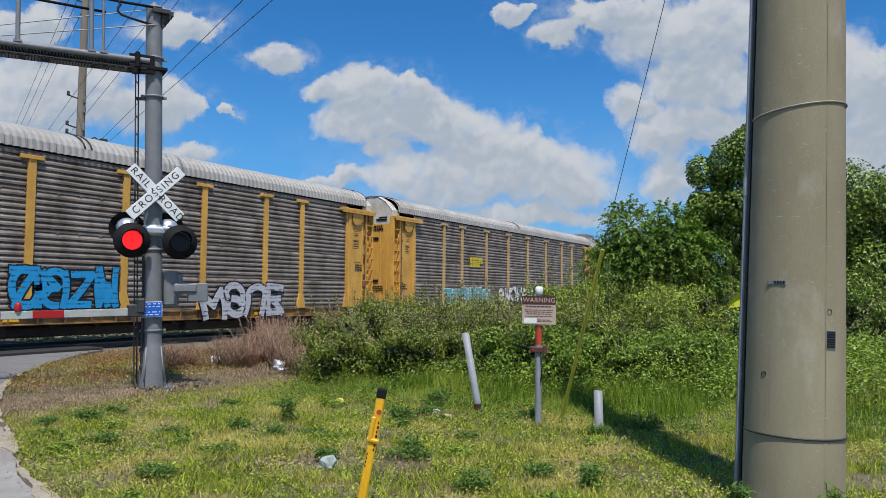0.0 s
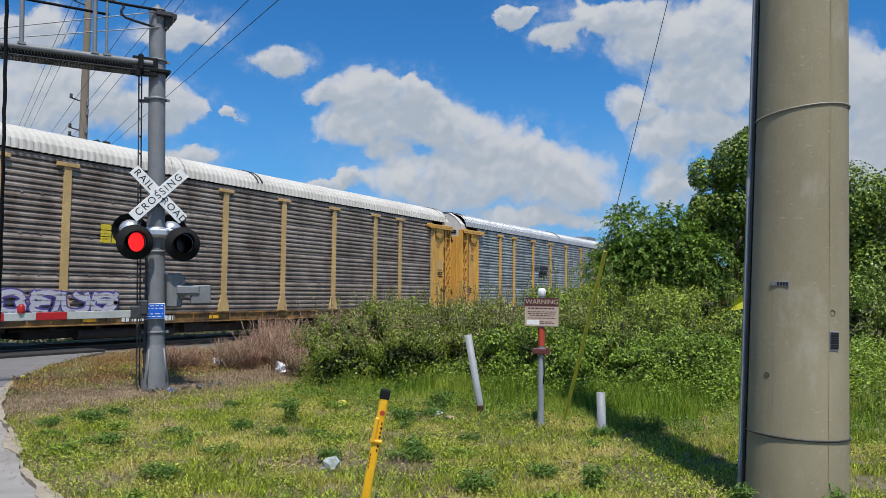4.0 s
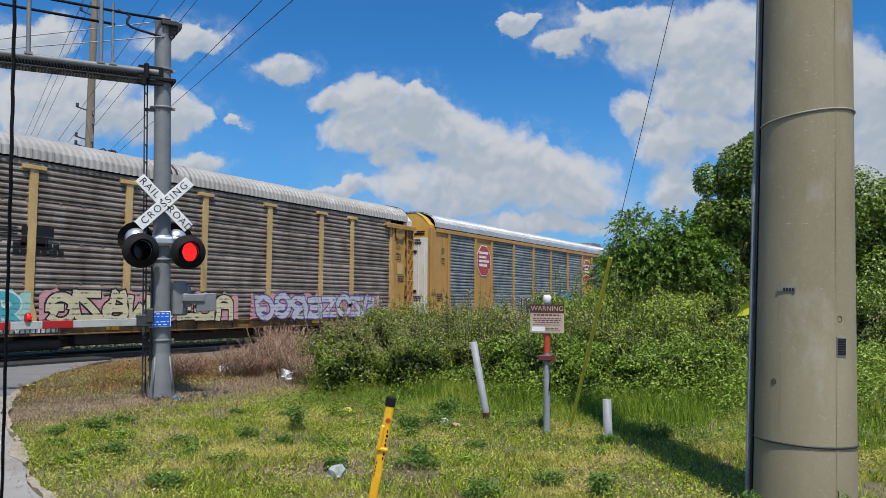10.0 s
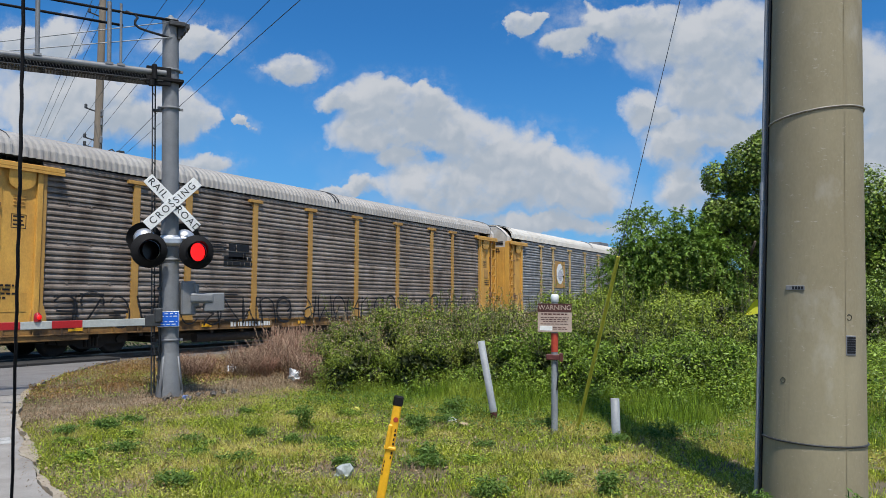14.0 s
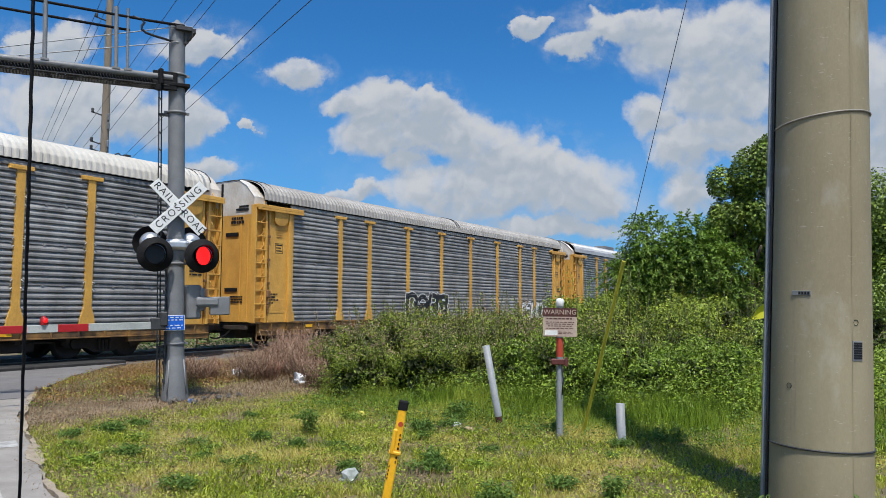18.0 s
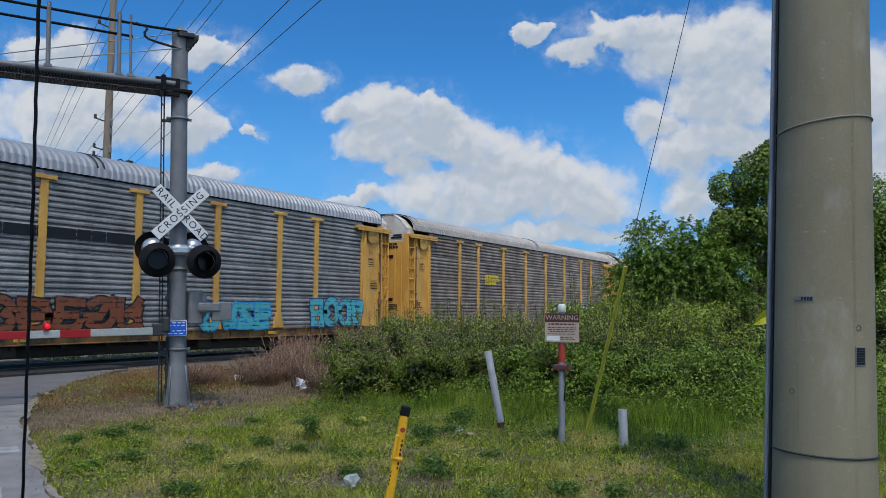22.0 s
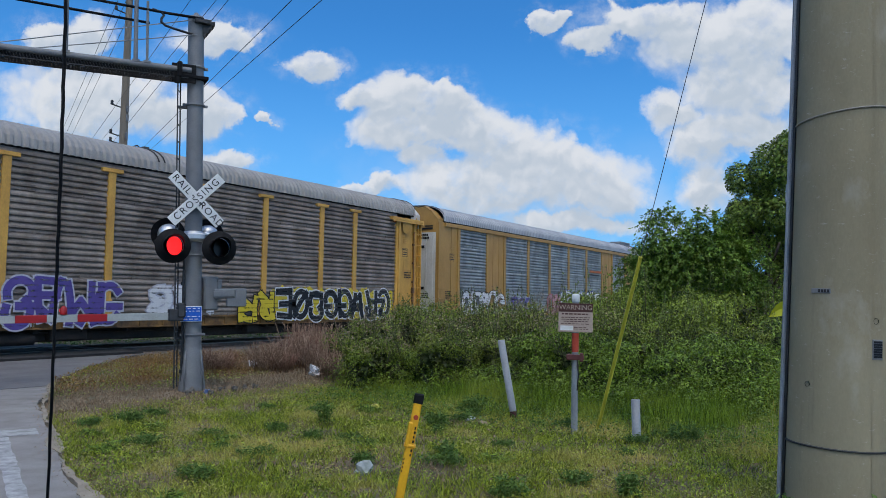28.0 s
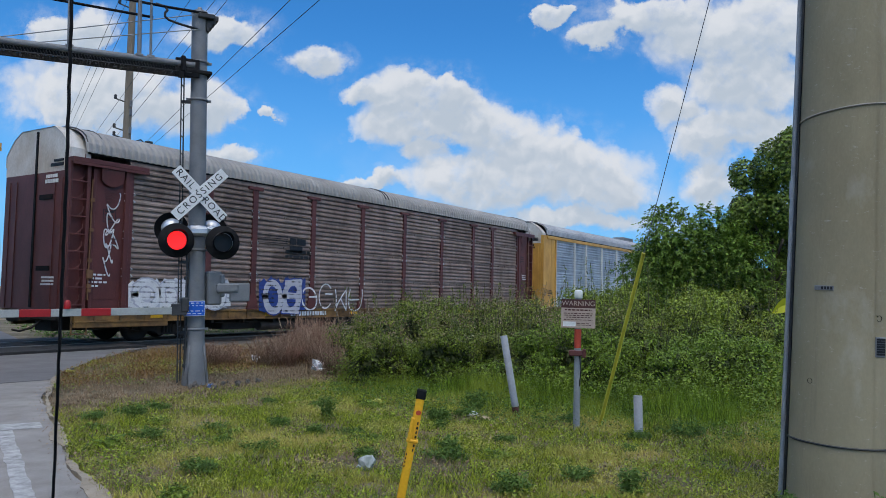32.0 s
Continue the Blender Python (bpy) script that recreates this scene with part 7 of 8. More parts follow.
def bush(x, y, r, h, n=4200, leaf=0.075, kind="hedge", label="tangled leafy green shrub beside the track", dry=0.0):
    BUSH_N[0] += 1
    sd = 100 + BUSH_N[0]
    ob = empty("shrub", pose(x, y, 0), label, "shrub", "shrubs along the track")
    p, v = clump_points(n, None, r, h * (0.86 + 0.3 * ((sd * 37) % 10) / 10), sd, lumps=22, lump=(0.16, 0.40), low=0.08)
    part("foliage", leaf_mesh("foliage", p, leaf, MAT["leaf_" + kind], seed=sd, outward=v, facing=0.65), None, ob)
    # broad leaves deep inside, coloured dark to stand for the shade in the gaps
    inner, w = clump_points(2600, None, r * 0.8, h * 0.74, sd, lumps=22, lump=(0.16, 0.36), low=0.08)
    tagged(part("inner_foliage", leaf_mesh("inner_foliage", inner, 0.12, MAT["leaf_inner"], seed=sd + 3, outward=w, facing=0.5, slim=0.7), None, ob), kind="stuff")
    if dry:
        rg = np.random.default_rng(sd)
        k = (p[:, 2] > h * 0.62) & (rg.random(len(p)) < dry)
        tagged(part("dry_bloom", leaf_mesh("dry_bloom", p[k] + np.array([0, 0, 0.06]), 0.05, MAT["seed"], seed=sd + 1, slim=0.45, droop=-1.2), None, ob), kind="stuff")
    bm = bmesh.new()
    stems(bm, 10, r, h * 0.9, sd, 0.007)
    # shoots that stand out of the outline
    rnd = random.Random(sd)
    sprig = []
    for _ in range(22 if kind == "hedge" else 9):
        a, q = rnd.uniform(0, 6.28), rnd.uniform(0.1, 0.95) * r
        tip = Vector((math.cos(a) * q * 1.1, math.sin(a) * q * 1.1, h * rnd.uniform(0.95, 1.25)))
        foot = Vector((math.cos(a) * q * 0.85, math.sin(a) * q * 0.85, h * 0.5))
        pipe(bm, [foot, foot.lerp(tip, 0.6) + Vector((rnd.uniform(-0.04, 0.04), rnd.uniform(-0.04, 0.04), 0)), tip], 0.004, 3)
        sprig += [foot.lerp(tip, rnd.uniform(0.35, 1.0)) for _ in range(26)]
    tagged(part("branchwork", bm, MAT["stalk"], ob), kind="stuff")
    tagged(part("shoot_leaf", leaf_mesh("shoot_leaf", np.array([tuple(v) for v in sprig]), leaf * 0.8, MAT["seed"] if dry > 0.2 and rnd.random() < 0.4 else MAT["leaf_" + kind], seed=sd + 7, slim=0.45), None, ob), kind="stuff")
    return ob


for b in ((10.9, 8.5, 0.85, 0.95), (11.4, 7.5, 0.9, 1.1), (12.1, 6.7, 1.0, 1.15), (12.4, 5.7, 1.0, 1.2), (12.3, 4.7, 0.9, 1.05), (12.6, 3.8, 1.0, 1.1), (13.6, 3.0, 1.0, 1.0)):
    bush(*b, n=13000, leaf=0.042 if b[1] > 6 else 0.052, kind="hedge" if b[1] > 6 else "lush", dry=0.10 if b[1] > 5.5 else 0.0)
for b in ((12.9, 10.2, 1.2, 1.25), (13.5, 8.6, 1.2, 1.4), (14.2, 7.3, 1.3, 1.5), (14.6, 6.0, 1.3, 1.55), (14.8, 4.7, 1.2, 1.5), (15.8, 3.7, 1.3, 1.4)):
    bush(*b, n=10000, leaf=0.048, dry=0.28 if b[1] > 5.5 else 0.05)
for b in ((15.4, 11.3, 1.5, 1.45), (16.2, 9.4, 1.5, 1.6), (17.2, 8.0, 1.4, 1.7), (18.0, 12.5, 1.6, 1.5), (20.5, 11.0, 2.0, 1.7)):
    bush(*b, n=5600, leaf=0.075, dry=0.3)
for b in ((17.6, 6.9, 1.3, 2.15), (18.6, 5.9, 1.4, 2.2), (19.8, 7.3, 1.5, 2.2), (20.5, 5.2, 1.7, 2.3), (21.5, 3.5, 1.8, 2.4), (22.0, 1.6, 2.0, 2.3), (22.5, -0.6, 2.0, 2.1), (19.0, 2.2, 1.3, 1.5), (17.5, 4.3, 1.2, 1.5)):
    bush(*b, n=9500, leaf=0.08, kind="bright" if b[1] > 3 else "vine", label="dense green shrub with broad leaves below the trees")


def tree(x, y, h, r, n, leaf, kind, seed, label, base=0.4, limbs=7, crowns=None):
    ob = empty("tree", pose(x, y, 0), label, "tree", "trees beside the track")
    rnd = random.Random(seed)
    bm = bmesh.new()
    lean = (rnd.uniform(-0.3, 0.3), rnd.uniform(-0.3, 0.3))
    pts = [(lean[0] * k / 5, lean[1] * k / 5, h * 0.72 * k / 5) for k in range(6)]
    for k, (p, q) in enumerate(zip(pts, pts[1:])):
        tube(bm, p, q, 0.17 * (1 - 0.15 * k), 0.17 * (1 - 0.15 * (k + 1)), 8)
    part("trunk", bm, MAT["bark"], ob, "brown tapered trunk")
    bm = bmesh.new()
    for k in range(limbs):
        a = 6.28 * k / limbs + rnd.uniform(-0.3, 0.3)
        z0 = h * rnd.uniform(0.2, 0.6)
        e = (math.cos(a) * r * 0.42, math.sin(a) * r * 0.42, min(h * 0.8, z0 + r * rnd.uniform(0.3, 0.7)))
        pipe(bm, [(0, 0, z0), (e[0] * 0.5, e[1] * 0.5, (z0 + e[2]) / 2 - 0.1), e], 0.04, 5)
    part("limb", bm, MAT["bark"], ob)
    ps, vs = [], []
    crowns = crowns or [(0, 0, r, base, h)]
    for i, (cx, cy, cr, z0, z1) in enumerate(crowns):
        p, v = clump_points(n // len(crowns), None, cr, z1, seed * 10 + i, lumps=16, base=z0)
        ps.append(p + np.array([cx, cy, 0]))
        vs.append(v)
    p, v = np.concatenate(ps), np.concatenate(vs)
    if kind == "tree":
        # leaflets in rows along drooping fronds
        rg = np.random.default_rng(seed)
        per = 16
        k = rg.permutation(len(p))[:len(p) // per]
        foot, way = p[k], v[k] + np.array([0, 0, 0.45])
        way /= np.linalg.norm(way, axis=1)[:, None]
        long = rg.uniform(0.35, 0.7, len(k))[:, None]
        out = []
        for i in range(per):
            q = (i + 1) / per
            out.append(foot + way * long * q - np.array([0, 0, 1.0]) * long * 0.55 * q * q)
        p, v = np.concatenate(out), np.tile(way, (per, 1))
    part("crown", leaf_mesh("crown", p, leaf, MAT["leaf_" + kind], seed=seed, outward=v, slim=0.85 if kind == "vine" else 0.45, facing=0.8 if kind == "vine" else 0.35), None, ob)
    return ob


tree(25.0, 7.1, 4.7, 1.35, 42000, 0.12, "tree", 3, "feathery dark green tree beside the track", crowns=[(0, 0, 1.2, 0.6, 5.0), (0.2, -0.9, 1.0, 0.6, 5.0), (-0.2, 0.75, 0.9, 0.6, 4.5), (0.8, -1.9, 1.0, 0.5, 4.2)])
tree(26.4, 4.3, 6.9, 2.0, 66000, 0.092, "vine", 5, "tall tree smothered in broad-leaved vine", crowns=[(0.0, 0.7, 1.1, 0.3, 7.2), (0.1, -0.4, 1.3, 0.3, 8.0), (0.4, -1.4, 1.3, 0.3, 8.8)])
tree(27.6, 1.2, 5.4, 2.2, 46000, 0.095, "vine", 6, "tall tree smothered in broad-leaved vine", crowns=[(0, 0.5, 1.5, 0.3, 6.4), (0, -0.9, 1.6, 0.3, 6.0)])
tree(28.6, -1.8, 4.8, 2.2, 40000, 0.1, "vine", 7, "tall tree smothered in broad-leaved vine", crowns=[(0, 0.6, 1.5, 0.3, 5.6), (0, -1.0, 1.6, 0.3, 5.2)])


# ---- grass and weeds ----
def inside_verge(x, y):
    e = np.array([road_right(v) for v in y])
    return (x > e + 0.03) & (y < 18.0)


def blade_mesh(name, x, y, height, width, material, seed, bend=0.5):
    rg = np.random.default_rng(seed)
    n = len(x)
    z = np.array([ground_h(a, b) for a, b in zip(x, y)]) - 0.035
    a = rg.uniform(0, 2 * np.pi, n)
    b = rg.uniform(0, 2 * np.pi, n)
    side = np.stack([np.cos(a), np.sin(a), np.zeros(n)], 1) * (width * rg.uniform(0.6, 1.4, n))[:, None] * 0.5
    tip = np.stack([np.cos(b), np.sin(b), np.zeros(n)], 1) * (height * bend * rg.uniform(0.2, 1.2, n))[:, None]
    p = np.stack([x, y, z], 1)
    m = p + tip * 0.35 + np.array([0, 0, 1]) * (height * 0.6)[:, None]
    t = p + tip + np.array([0, 0, 1]) * height[:, None]
    co = np.stack([p - side, p + side, m + side * 0.8, m - side * 0.8, t], 1).reshape(-1, 3)
    i = np.arange(n) * 5
    fl = np.stack([i, i + 1, i + 2, i + 3, i + 3, i + 2, i + 4], 1).ravel()
    return raw_mesh(name, co, fl, np.tile([4, 3], n), material)


def patch(x, y, s, o):
    """A slow noise over the verge, for patches."""
    return np.array([noise.noise(Vector((a * s + o, b * s - o, o))) for a, b in zip(x, y)])


def dry_zone(x, y):
    """How far a place lies in the dry ground round the mast and along the track."""
    d = (y - 8.6) - np.maximum(0, (x - 10.5)) * 0.15
    return np.clip(d / 1.3, 0, 1)


def grow(name, n, bounds, hmin, hmax, width, material, seed, keep, label, bend=0.5, tuft=1):
    rg = np.random.default_rng(seed)
    # denser towards the camera's side
    x = rg.uniform(bounds[0], bounds[1], n // tuft)
    y = rg.uniform(bounds[2], bounds[3], n // tuft)
    if tuft > 1:
        x = np.repeat(x, tuft) + rg.normal(0, 0.035, len(x) * tuft)
        y = np.repeat(y, tuft) + rg.normal(0, 0.035, len(y) * tuft)
    k = inside_verge(x, y)
    x, y = x[k], y[k]
    k = keep(x, y, rg)
    x, y = x[k], y[k]
    h = rg.uniform(hmin, hmax, len(x)) * (0.75 + 0.6 * np.clip(patch(x, y, 0.8, 5.0) + 0.4, 0, 1))
    me = blade_mesh(name, x, y, h, np.full(len(x), width), material, seed, bend)
    return tagged(new(name, me), label, "grass", kind="stuff")


grow("grass", 210000, (2.0, 10.5, 0.0, 10.2), 0.025, 0.095, 0.0075, MAT["grass"], 11,
     lambda x, y, rg: (rg.random(len(x)) > dry_zone(x, y) * 0.8) & (patch(x, y, 1.1, 2.0) + rg.normal(0, 0.25, len(x)) > -0.2), "short green grass with bare and dry patches", 1.0, 12)
grow("grass", 60000, (9.5, 16.0, -3.0, 8.5), 0.05, 0.20, 0.008, MAT["grass_lush"], 12,
     lambda x, y, rg: (patch(x, y, 1.0, 2.0) + rg.normal(0, 0.3, len(x)) > -0.3), "longer green grass at the foot of the shrubs", 0.5, 10)
grow("tall_grass", 4000, (12.0, 20.0, -3.5, 3.3), 0.25, 0.6, 0.010, MAT["grass"], 13,
     lambda x, y, rg: rg.random(len(x)) > 0.2, "tall seeding grass beyond the pole", 0.25)
grow("tall_grass", 24000, (10.0, 12.5, 2.2, 9.2), 0.10, 0.36, 0.008, MAT["grass_lush"], 17,
     lambda x, y, rg: (x - 10.5 + 0.3 * patch(x, y, 1.5, 8.0) > 0), "tall grass along the shrubs", 0.3)
grow("dry_grass", 46000, (4.0, 13.5, 7.0, 17.5), 0.03, 0.11, 0.006, MAT["dry"], 14,
     lambda x, y, rg: rg.random(len(x)) < dry_zone(x, y), "trampled dry straw round the mast", 0.9)
grow("dry_grass", 26000, (2.0, 10.0, 0.5, 9.5), 0.03, 0.10, 0.006, MAT["dry"], 15,
     lambda x, y, rg: patch(x, y, 1.1, 2.0) + rg.normal(0, 0.2, len(x)) < -0.05, "dry straw in the thin patches of turf", 0.9)
grow("rusty_weeds", 12000, (7.0, 14.0, 12.0, 17.6), 0.05, 0.17, 0.007, MAT["rust_weed"], 16,
     lambda x, y, rg: patch(x, y, 0.9, 9.0) + rg.normal(0, 0.2, len(x)) > -0.1, "low rusty brown weeds near the track", 0.7)


def ground_leaves(name, n, bounds, size, material, seed, keep, label, lift=0.09):
    rg = np.random.default_rng(seed)
    x, y = rg.uniform(bounds[0], bounds[1], n), rg.uniform(bounds[2], bounds[3], n)
    k = inside_verge(x, y)
    x, y = x[k], y[k]
    k = keep(x, y, rg)
    x, y = x[k], y[k]
    z = np.array([ground_h(a, b) for a, b in zip(x, y)]) - 0.03 + rg.random(len(x)) ** 2 * lift
    me = leaf_mesh(name, np.stack([x, y, z], 1), size, material, slim=0.6, droop=0.0, seed=seed)
    return tagged(new(name, me), label, "weeds", kind="stuff")


ground_leaves("yellow_weeds", 16000, (6.3, 11.5, 11.4, 17.0), 0.04, MAT["clover"], 36,
              lambda x, y, rg: patch(x, y, 1.3, 5.0) + rg.normal(0, 0.25, len(x)) > 0.1, "thin yellow-green weeds along the road edge", 0.1)
ground_leaves("rusty_weeds", 42000, (7.0, 14.5, 11.8, 17.7), 0.04, MAT["rust_weed"], 32,
              lambda x, y, rg: patch(x, y, 1.1, 9.0) + rg.normal(0, 0.22, len(x)) - np.clip(10.0 - x, 0, 3) * 0.09 > 0.02, "low rusty brown and yellow-green weeds near the track", 0.13)
ground_leaves("dead_leaves", 45000, (4.5, 13.0, 8.8, 14.0), 0.03, MAT["dry"], 33,
              lambda x, y, rg: (rg.random(len(x)) < dry_zone(x, y)) & (patch(x, y, 1.4, 3.0) + rg.normal(0, 0.3, len(x)) > -0.25), "dead leaf litter round the mast", 0.04)
ground_leaves("straw", 26000, (1.5, 10.0, 1.0, 10.0), 0.045, MAT["dry"], 34,
              lambda x, y, rg: (patch(x, y, 0.9, 6.0) + rg.normal(0, 0.25, len(x)) > 0.12) | (x < np.array([road_right(v) for v in y]) + 0.35 * rg.random(len(x))), "dry straw along the road edge and in the turf", 0.03)
ground_leaves("low_weeds", 50000, (8.5, 16.0, -2.0, 8.5), 0.04, MAT["leaf_weed"], 35,
              lambda x, y, rg: patch(x, y, 1.2, 7.0) + rg.normal(0, 0.25, len(x)) > -0.1, "low leafy weeds before the shrubs", 0.2)
ground_leaves("undergrowth", 60000, (10.3, 13.5, 2.0, 9.6), 0.045, MAT["leaf_lush"], 38,
              lambda x, y, rg: (x - 10.55 - 0.12 * np.maximum(0, 6 - y) + 0.5 * patch(x, y, 1.3, 8.0) > 0) & (patch(x, y, 1.7, 2.0) + rg.normal(0, 0.3, len(x)) > -0.2), "leafy undergrowth at the foot of the shrubs", 0.55)
ground_leaves("tall_weeds", 60000, (12.0, 20.0, -3.6, 3.6), 0.06, MAT["leaf_lush"], 37,
              lambda x, y, rg: patch(x, y, 0.9, 6.0) + rg.normal(0, 0.3, len(x)) > -0.25, "tall lush leafy weeds beyond the pole", 0.85)
ground_leaves("clover", 190000, (2.5, 11.5, 0.0, 10.0), 0.028, MAT["clover"], 31,
              lambda x, y, rg: (rg.random(len(x)) > dry_zone(x, y) * 0.85) & (patch(x, y, 1.6, 4.0) + rg.normal(0, 0.22, len(x)) > 0.0), "low clover and broad-leaved weeds in the turf")


def far_verge(name, n, size, material, seed, label, lift):
    rg = np.random.default_rng(seed)
    x, y = rg.uniform(8.0, 60.0, n), 22.6 + 12 * rg.random(n) ** 1.5
    k = x > 12.4 + 0.38 * (y - 21.8)
    x, y = x[k], y[k]
    me = leaf_mesh(name, np.stack([x, y, -0.02 + lift * rg.random(len(x)) ** 1.5 * (0.3 + np.clip(patch(x, y, 0.5, 3.0) + 0.4, 0, 1))], 1), size, material, slim=0.5, droop=-0.8, seed=seed)
    tagged(new(name, me), label, "weeds", kind="stuff")


far_verge("far_weeds", 26000, 0.11, MAT["leaf_weed"], 51, "low green weeds beyond the track", 0.35)
far_verge("far_weeds", 9000, 0.09, MAT["dry"], 52, "dry weeds beyond the track", 0.2)


def dead_brush(x, y, r, h, seed):
    ob = empty("dead_brush", pose(x, y, 0), "bare dead brown brush with dry seed heads", "shrub", "dead brush by the track")
    rnd = random.Random(seed)
    bm = bmesh.new()
    for _ in range(170):
        a, q = rnd.uniform(0, 6.28), r * math.sqrt(rnd.random())
        b = Vector((math.cos(a) * q * 0.6, math.sin(a) * q * 0.6, -0.03))
        t = b + Vector((rnd.uniform(-0.35, 0.35), rnd.uniform(-0.35, 0.35), h * rnd.uniform(0.5, 1.15)))
        pipe(bm, [b, b.lerp(t, 0.5) + Vector((rnd.uniform(-0.06, 0.06), rnd.uniform(-0.06, 0.06), 0)), t], 0.005, 3)
        for _ in range(3):
            s = b.lerp(t, rnd.uniform(0.4, 0.9))
            pipe(bm, [s, s + Vector((rnd.uniform(-0.15, 0.15), rnd.uniform(-0.15, 0.15), rnd.uniform(0.05, 0.2)))], 0.003, 3)
    tagged(part("brushwood", bm, MAT["brush"], ob), kind="stuff")
    p, v = clump_points(1500, None, r, h, seed, lumps=8)
    part("dry_bloom", leaf_mesh("dry_bloom", p, 0.032, MAT["brush"], seed=seed, slim=0.4), None, ob)
    return ob


for i, b in enumerate(((11.6, 9.9, 0.7, 0.55), (11.4, 9.0, 0.6, 0.6), (12.4, 11.0, 0.9, 0.75), (12.0, 12.3, 0.8, 0.6), (13.2, 12.6, 0.9, 0.75), (14.3, 13.3, 0.9, 0.9), (15.6, 14.2, 1.0, 0.9), (11.2, 13.2, 0.7, 0.45), (13.6, 10.6, 0.8, 1.0))):
    dead_brush(*b, 60 + i)


def weed(x, y, h, r, seed, kind="weed"):
    ob = empty("weed", pose(x, y, ground_h(x, y) - 0.03), "single leafy green weed in the turf", "weed", "weeds in the grass")
    bm = bmesh.new()
    stems(bm, 7, r, h, seed, 0.004)
    tagged(part("stalk", bm, MAT["leaf_weed"], ob), kind="stuff")
    p, v = clump_points(420, None, r, h, seed, lumps=7)
    part("foliage", leaf_mesh("foliage", p, 0.05, MAT["leaf_" + kind], seed=seed, slim=0.35), None, ob)


for i, w in enumerate(((7.35, 6.55, 0.34, 0.2), (6.0, 8.6, 0.2, 0.22), (5.2, 7.3, 0.16, 0.25), (4.6, 5.6, 0.16, 0.25), (9.2, 2.5, 0.28, 0.22), (5.6, 3.0, 0.2, 0.2), (8.2, 5.4, 0.22, 0.16), (6.3, 2.2, 0.22, 0.2), (5.95, 0.95, 0.3, 0.12), (6.1, 0.35, 0.34, 0.12), (9.55, 5.6, 0.3, 0.25))):
    weed(*w, 80 + i)

# low dark weed clumps all over the turf
rnd = random.Random(12)
for i in range(46):
    wy = rnd.uniform(1.6, 9.0)
    wx = max(road_right(wy) + 0.5, rnd.uniform(3.2, 10.2))
    weed(wx, wy, rnd.uniform(0.07, 0.17), rnd.uniform(0.12, 0.26), 200 + i, rnd.choice(("weed", "lush", "weed")))

# ---- litter ----
def litter(name, x, y, size, material, label, seed, flat=0.5):
    rnd = random.Random(seed)
    bm = bmesh.new()
    bmesh.ops.create_icosphere(bm, subdivisions=2, radius=1.0)
    for v in bm.verts:
        k = 1 + rnd.uniform(-0.42, 0.42)
        v.co = Vector((v.co.x * size * k, v.co.y * size * 0.7 * k, (v.co.z * flat + flat * 0.8) * size * k))
    ob = part(name, bm, material)
    ob.matrix_basis = pose(x, y, ground_h(x, y) - 0.02, 0, 0, rnd.uniform(0, 360))
    return tagged(ob, label, "litter", "litter on the verge")


litter("plastic_bag", 11.87, 10.88, 0.22, MAT["trash_white"], "crumpled white plastic bag on dry grass", 1)
litter("plastic_wrap", 5.63, 4.52, 0.085, MAT["trash_grey"], "crumpled clear plastic wrap in the grass", 2, 0.7)
litter("plastic_bag", 12.3, 13.2, 0.12, MAT["trash_white"], "crumpled white plastic bag on dry grass", 3, 0.8)
litter("paper_scrap", 8.75, 5.0, 0.10, MAT["trash_card"], "pale paper scrap by the pipe post", 4, 0.3)
litter("paper_scrap", 8.95, 5.35, 0.09, MAT["trash_white"], "white paper scrap in the grass", 5, 0.3)
litter("yellow_wrapper", 8.75, 6.85, 0.09, MAT["trash_yellow"], "yellow wrapper in the grass", 6, 0.5)
litter("yellow_wrapper", 8.3, 14.0, 0.09, MAT["trash_yellow"], "yellow wrapper at the road edge", 7, 0.4)
litter("card_scrap", 6.25, -0.15, 0.11, MAT["trash_card"], "torn brown card at the foot of the pole", 8, 0.4)
litter("drink_can", 8.55, 10.25, 0.05, MAT["trash_blue"], "crushed blue and white can by the mast", 9, 0.8)
for i in range(9):
    litter("stone", 8.2 + 0.17 * i + 0.05 * math.sin(i * 5), 10.32 + 0.22 * math.sin(i * 2.3), 0.035 + 0.012 * (i % 3), MAT["ballast"], "pale stone at the foot of the mast", 40 + i, 0.7)
litter("stone", 8.4, 10.45, 0.06, MAT["ballast"], "pale stone at the foot of the mast", 10, 0.8)
litter("paper_scrap", 11.9, 3.0, 0.07, MAT["trash_card"], "pale scrap before the shrubs", 12, 0.4)

leaf_plant = empty("broad_leaf_plant", pose(18.2, 2.4, 0), "plant with one broad bright yellow leaf among shrubs", "plant")
bm = bmesh.new()
pipe(bm, [(0, 0, 0), (-0.05, 0, 0.9), (-0.1, 0.05, 1.5)], 0.03, 6)
part("stalk", bm, MAT["leaf_weed"], leaf_plant)
bm = bmesh.new()
rows = []
for k in range(9):
    t = k / 8
    w = 0.16 * math.sin(math.pi * min(1, t * 0.9 + 0.1)) ** 0.7
    c = Vector((-0.1 - 0.1 * t, 0.05 + 0.55 * t, 1.5 + 0.3 * t - 0.45 * t * t))
    rows.append([bm.verts.new(c + Vector((-0.25 * w, 0, w)) ), bm.verts.new(c + Vector((0.03, 0, 0))), bm.verts.new(c + Vector((-0.25 * w, 0, -w)))])
for a, b in zip(rows, rows[1:]):
    for k in range(2):
        bm.faces.new((a[k], b[k], b[k + 1], a[k + 1]))
part("broad_leaf", bm, MAT["yellow_leaf"], leaf_plant, "large bright yellow leaf")


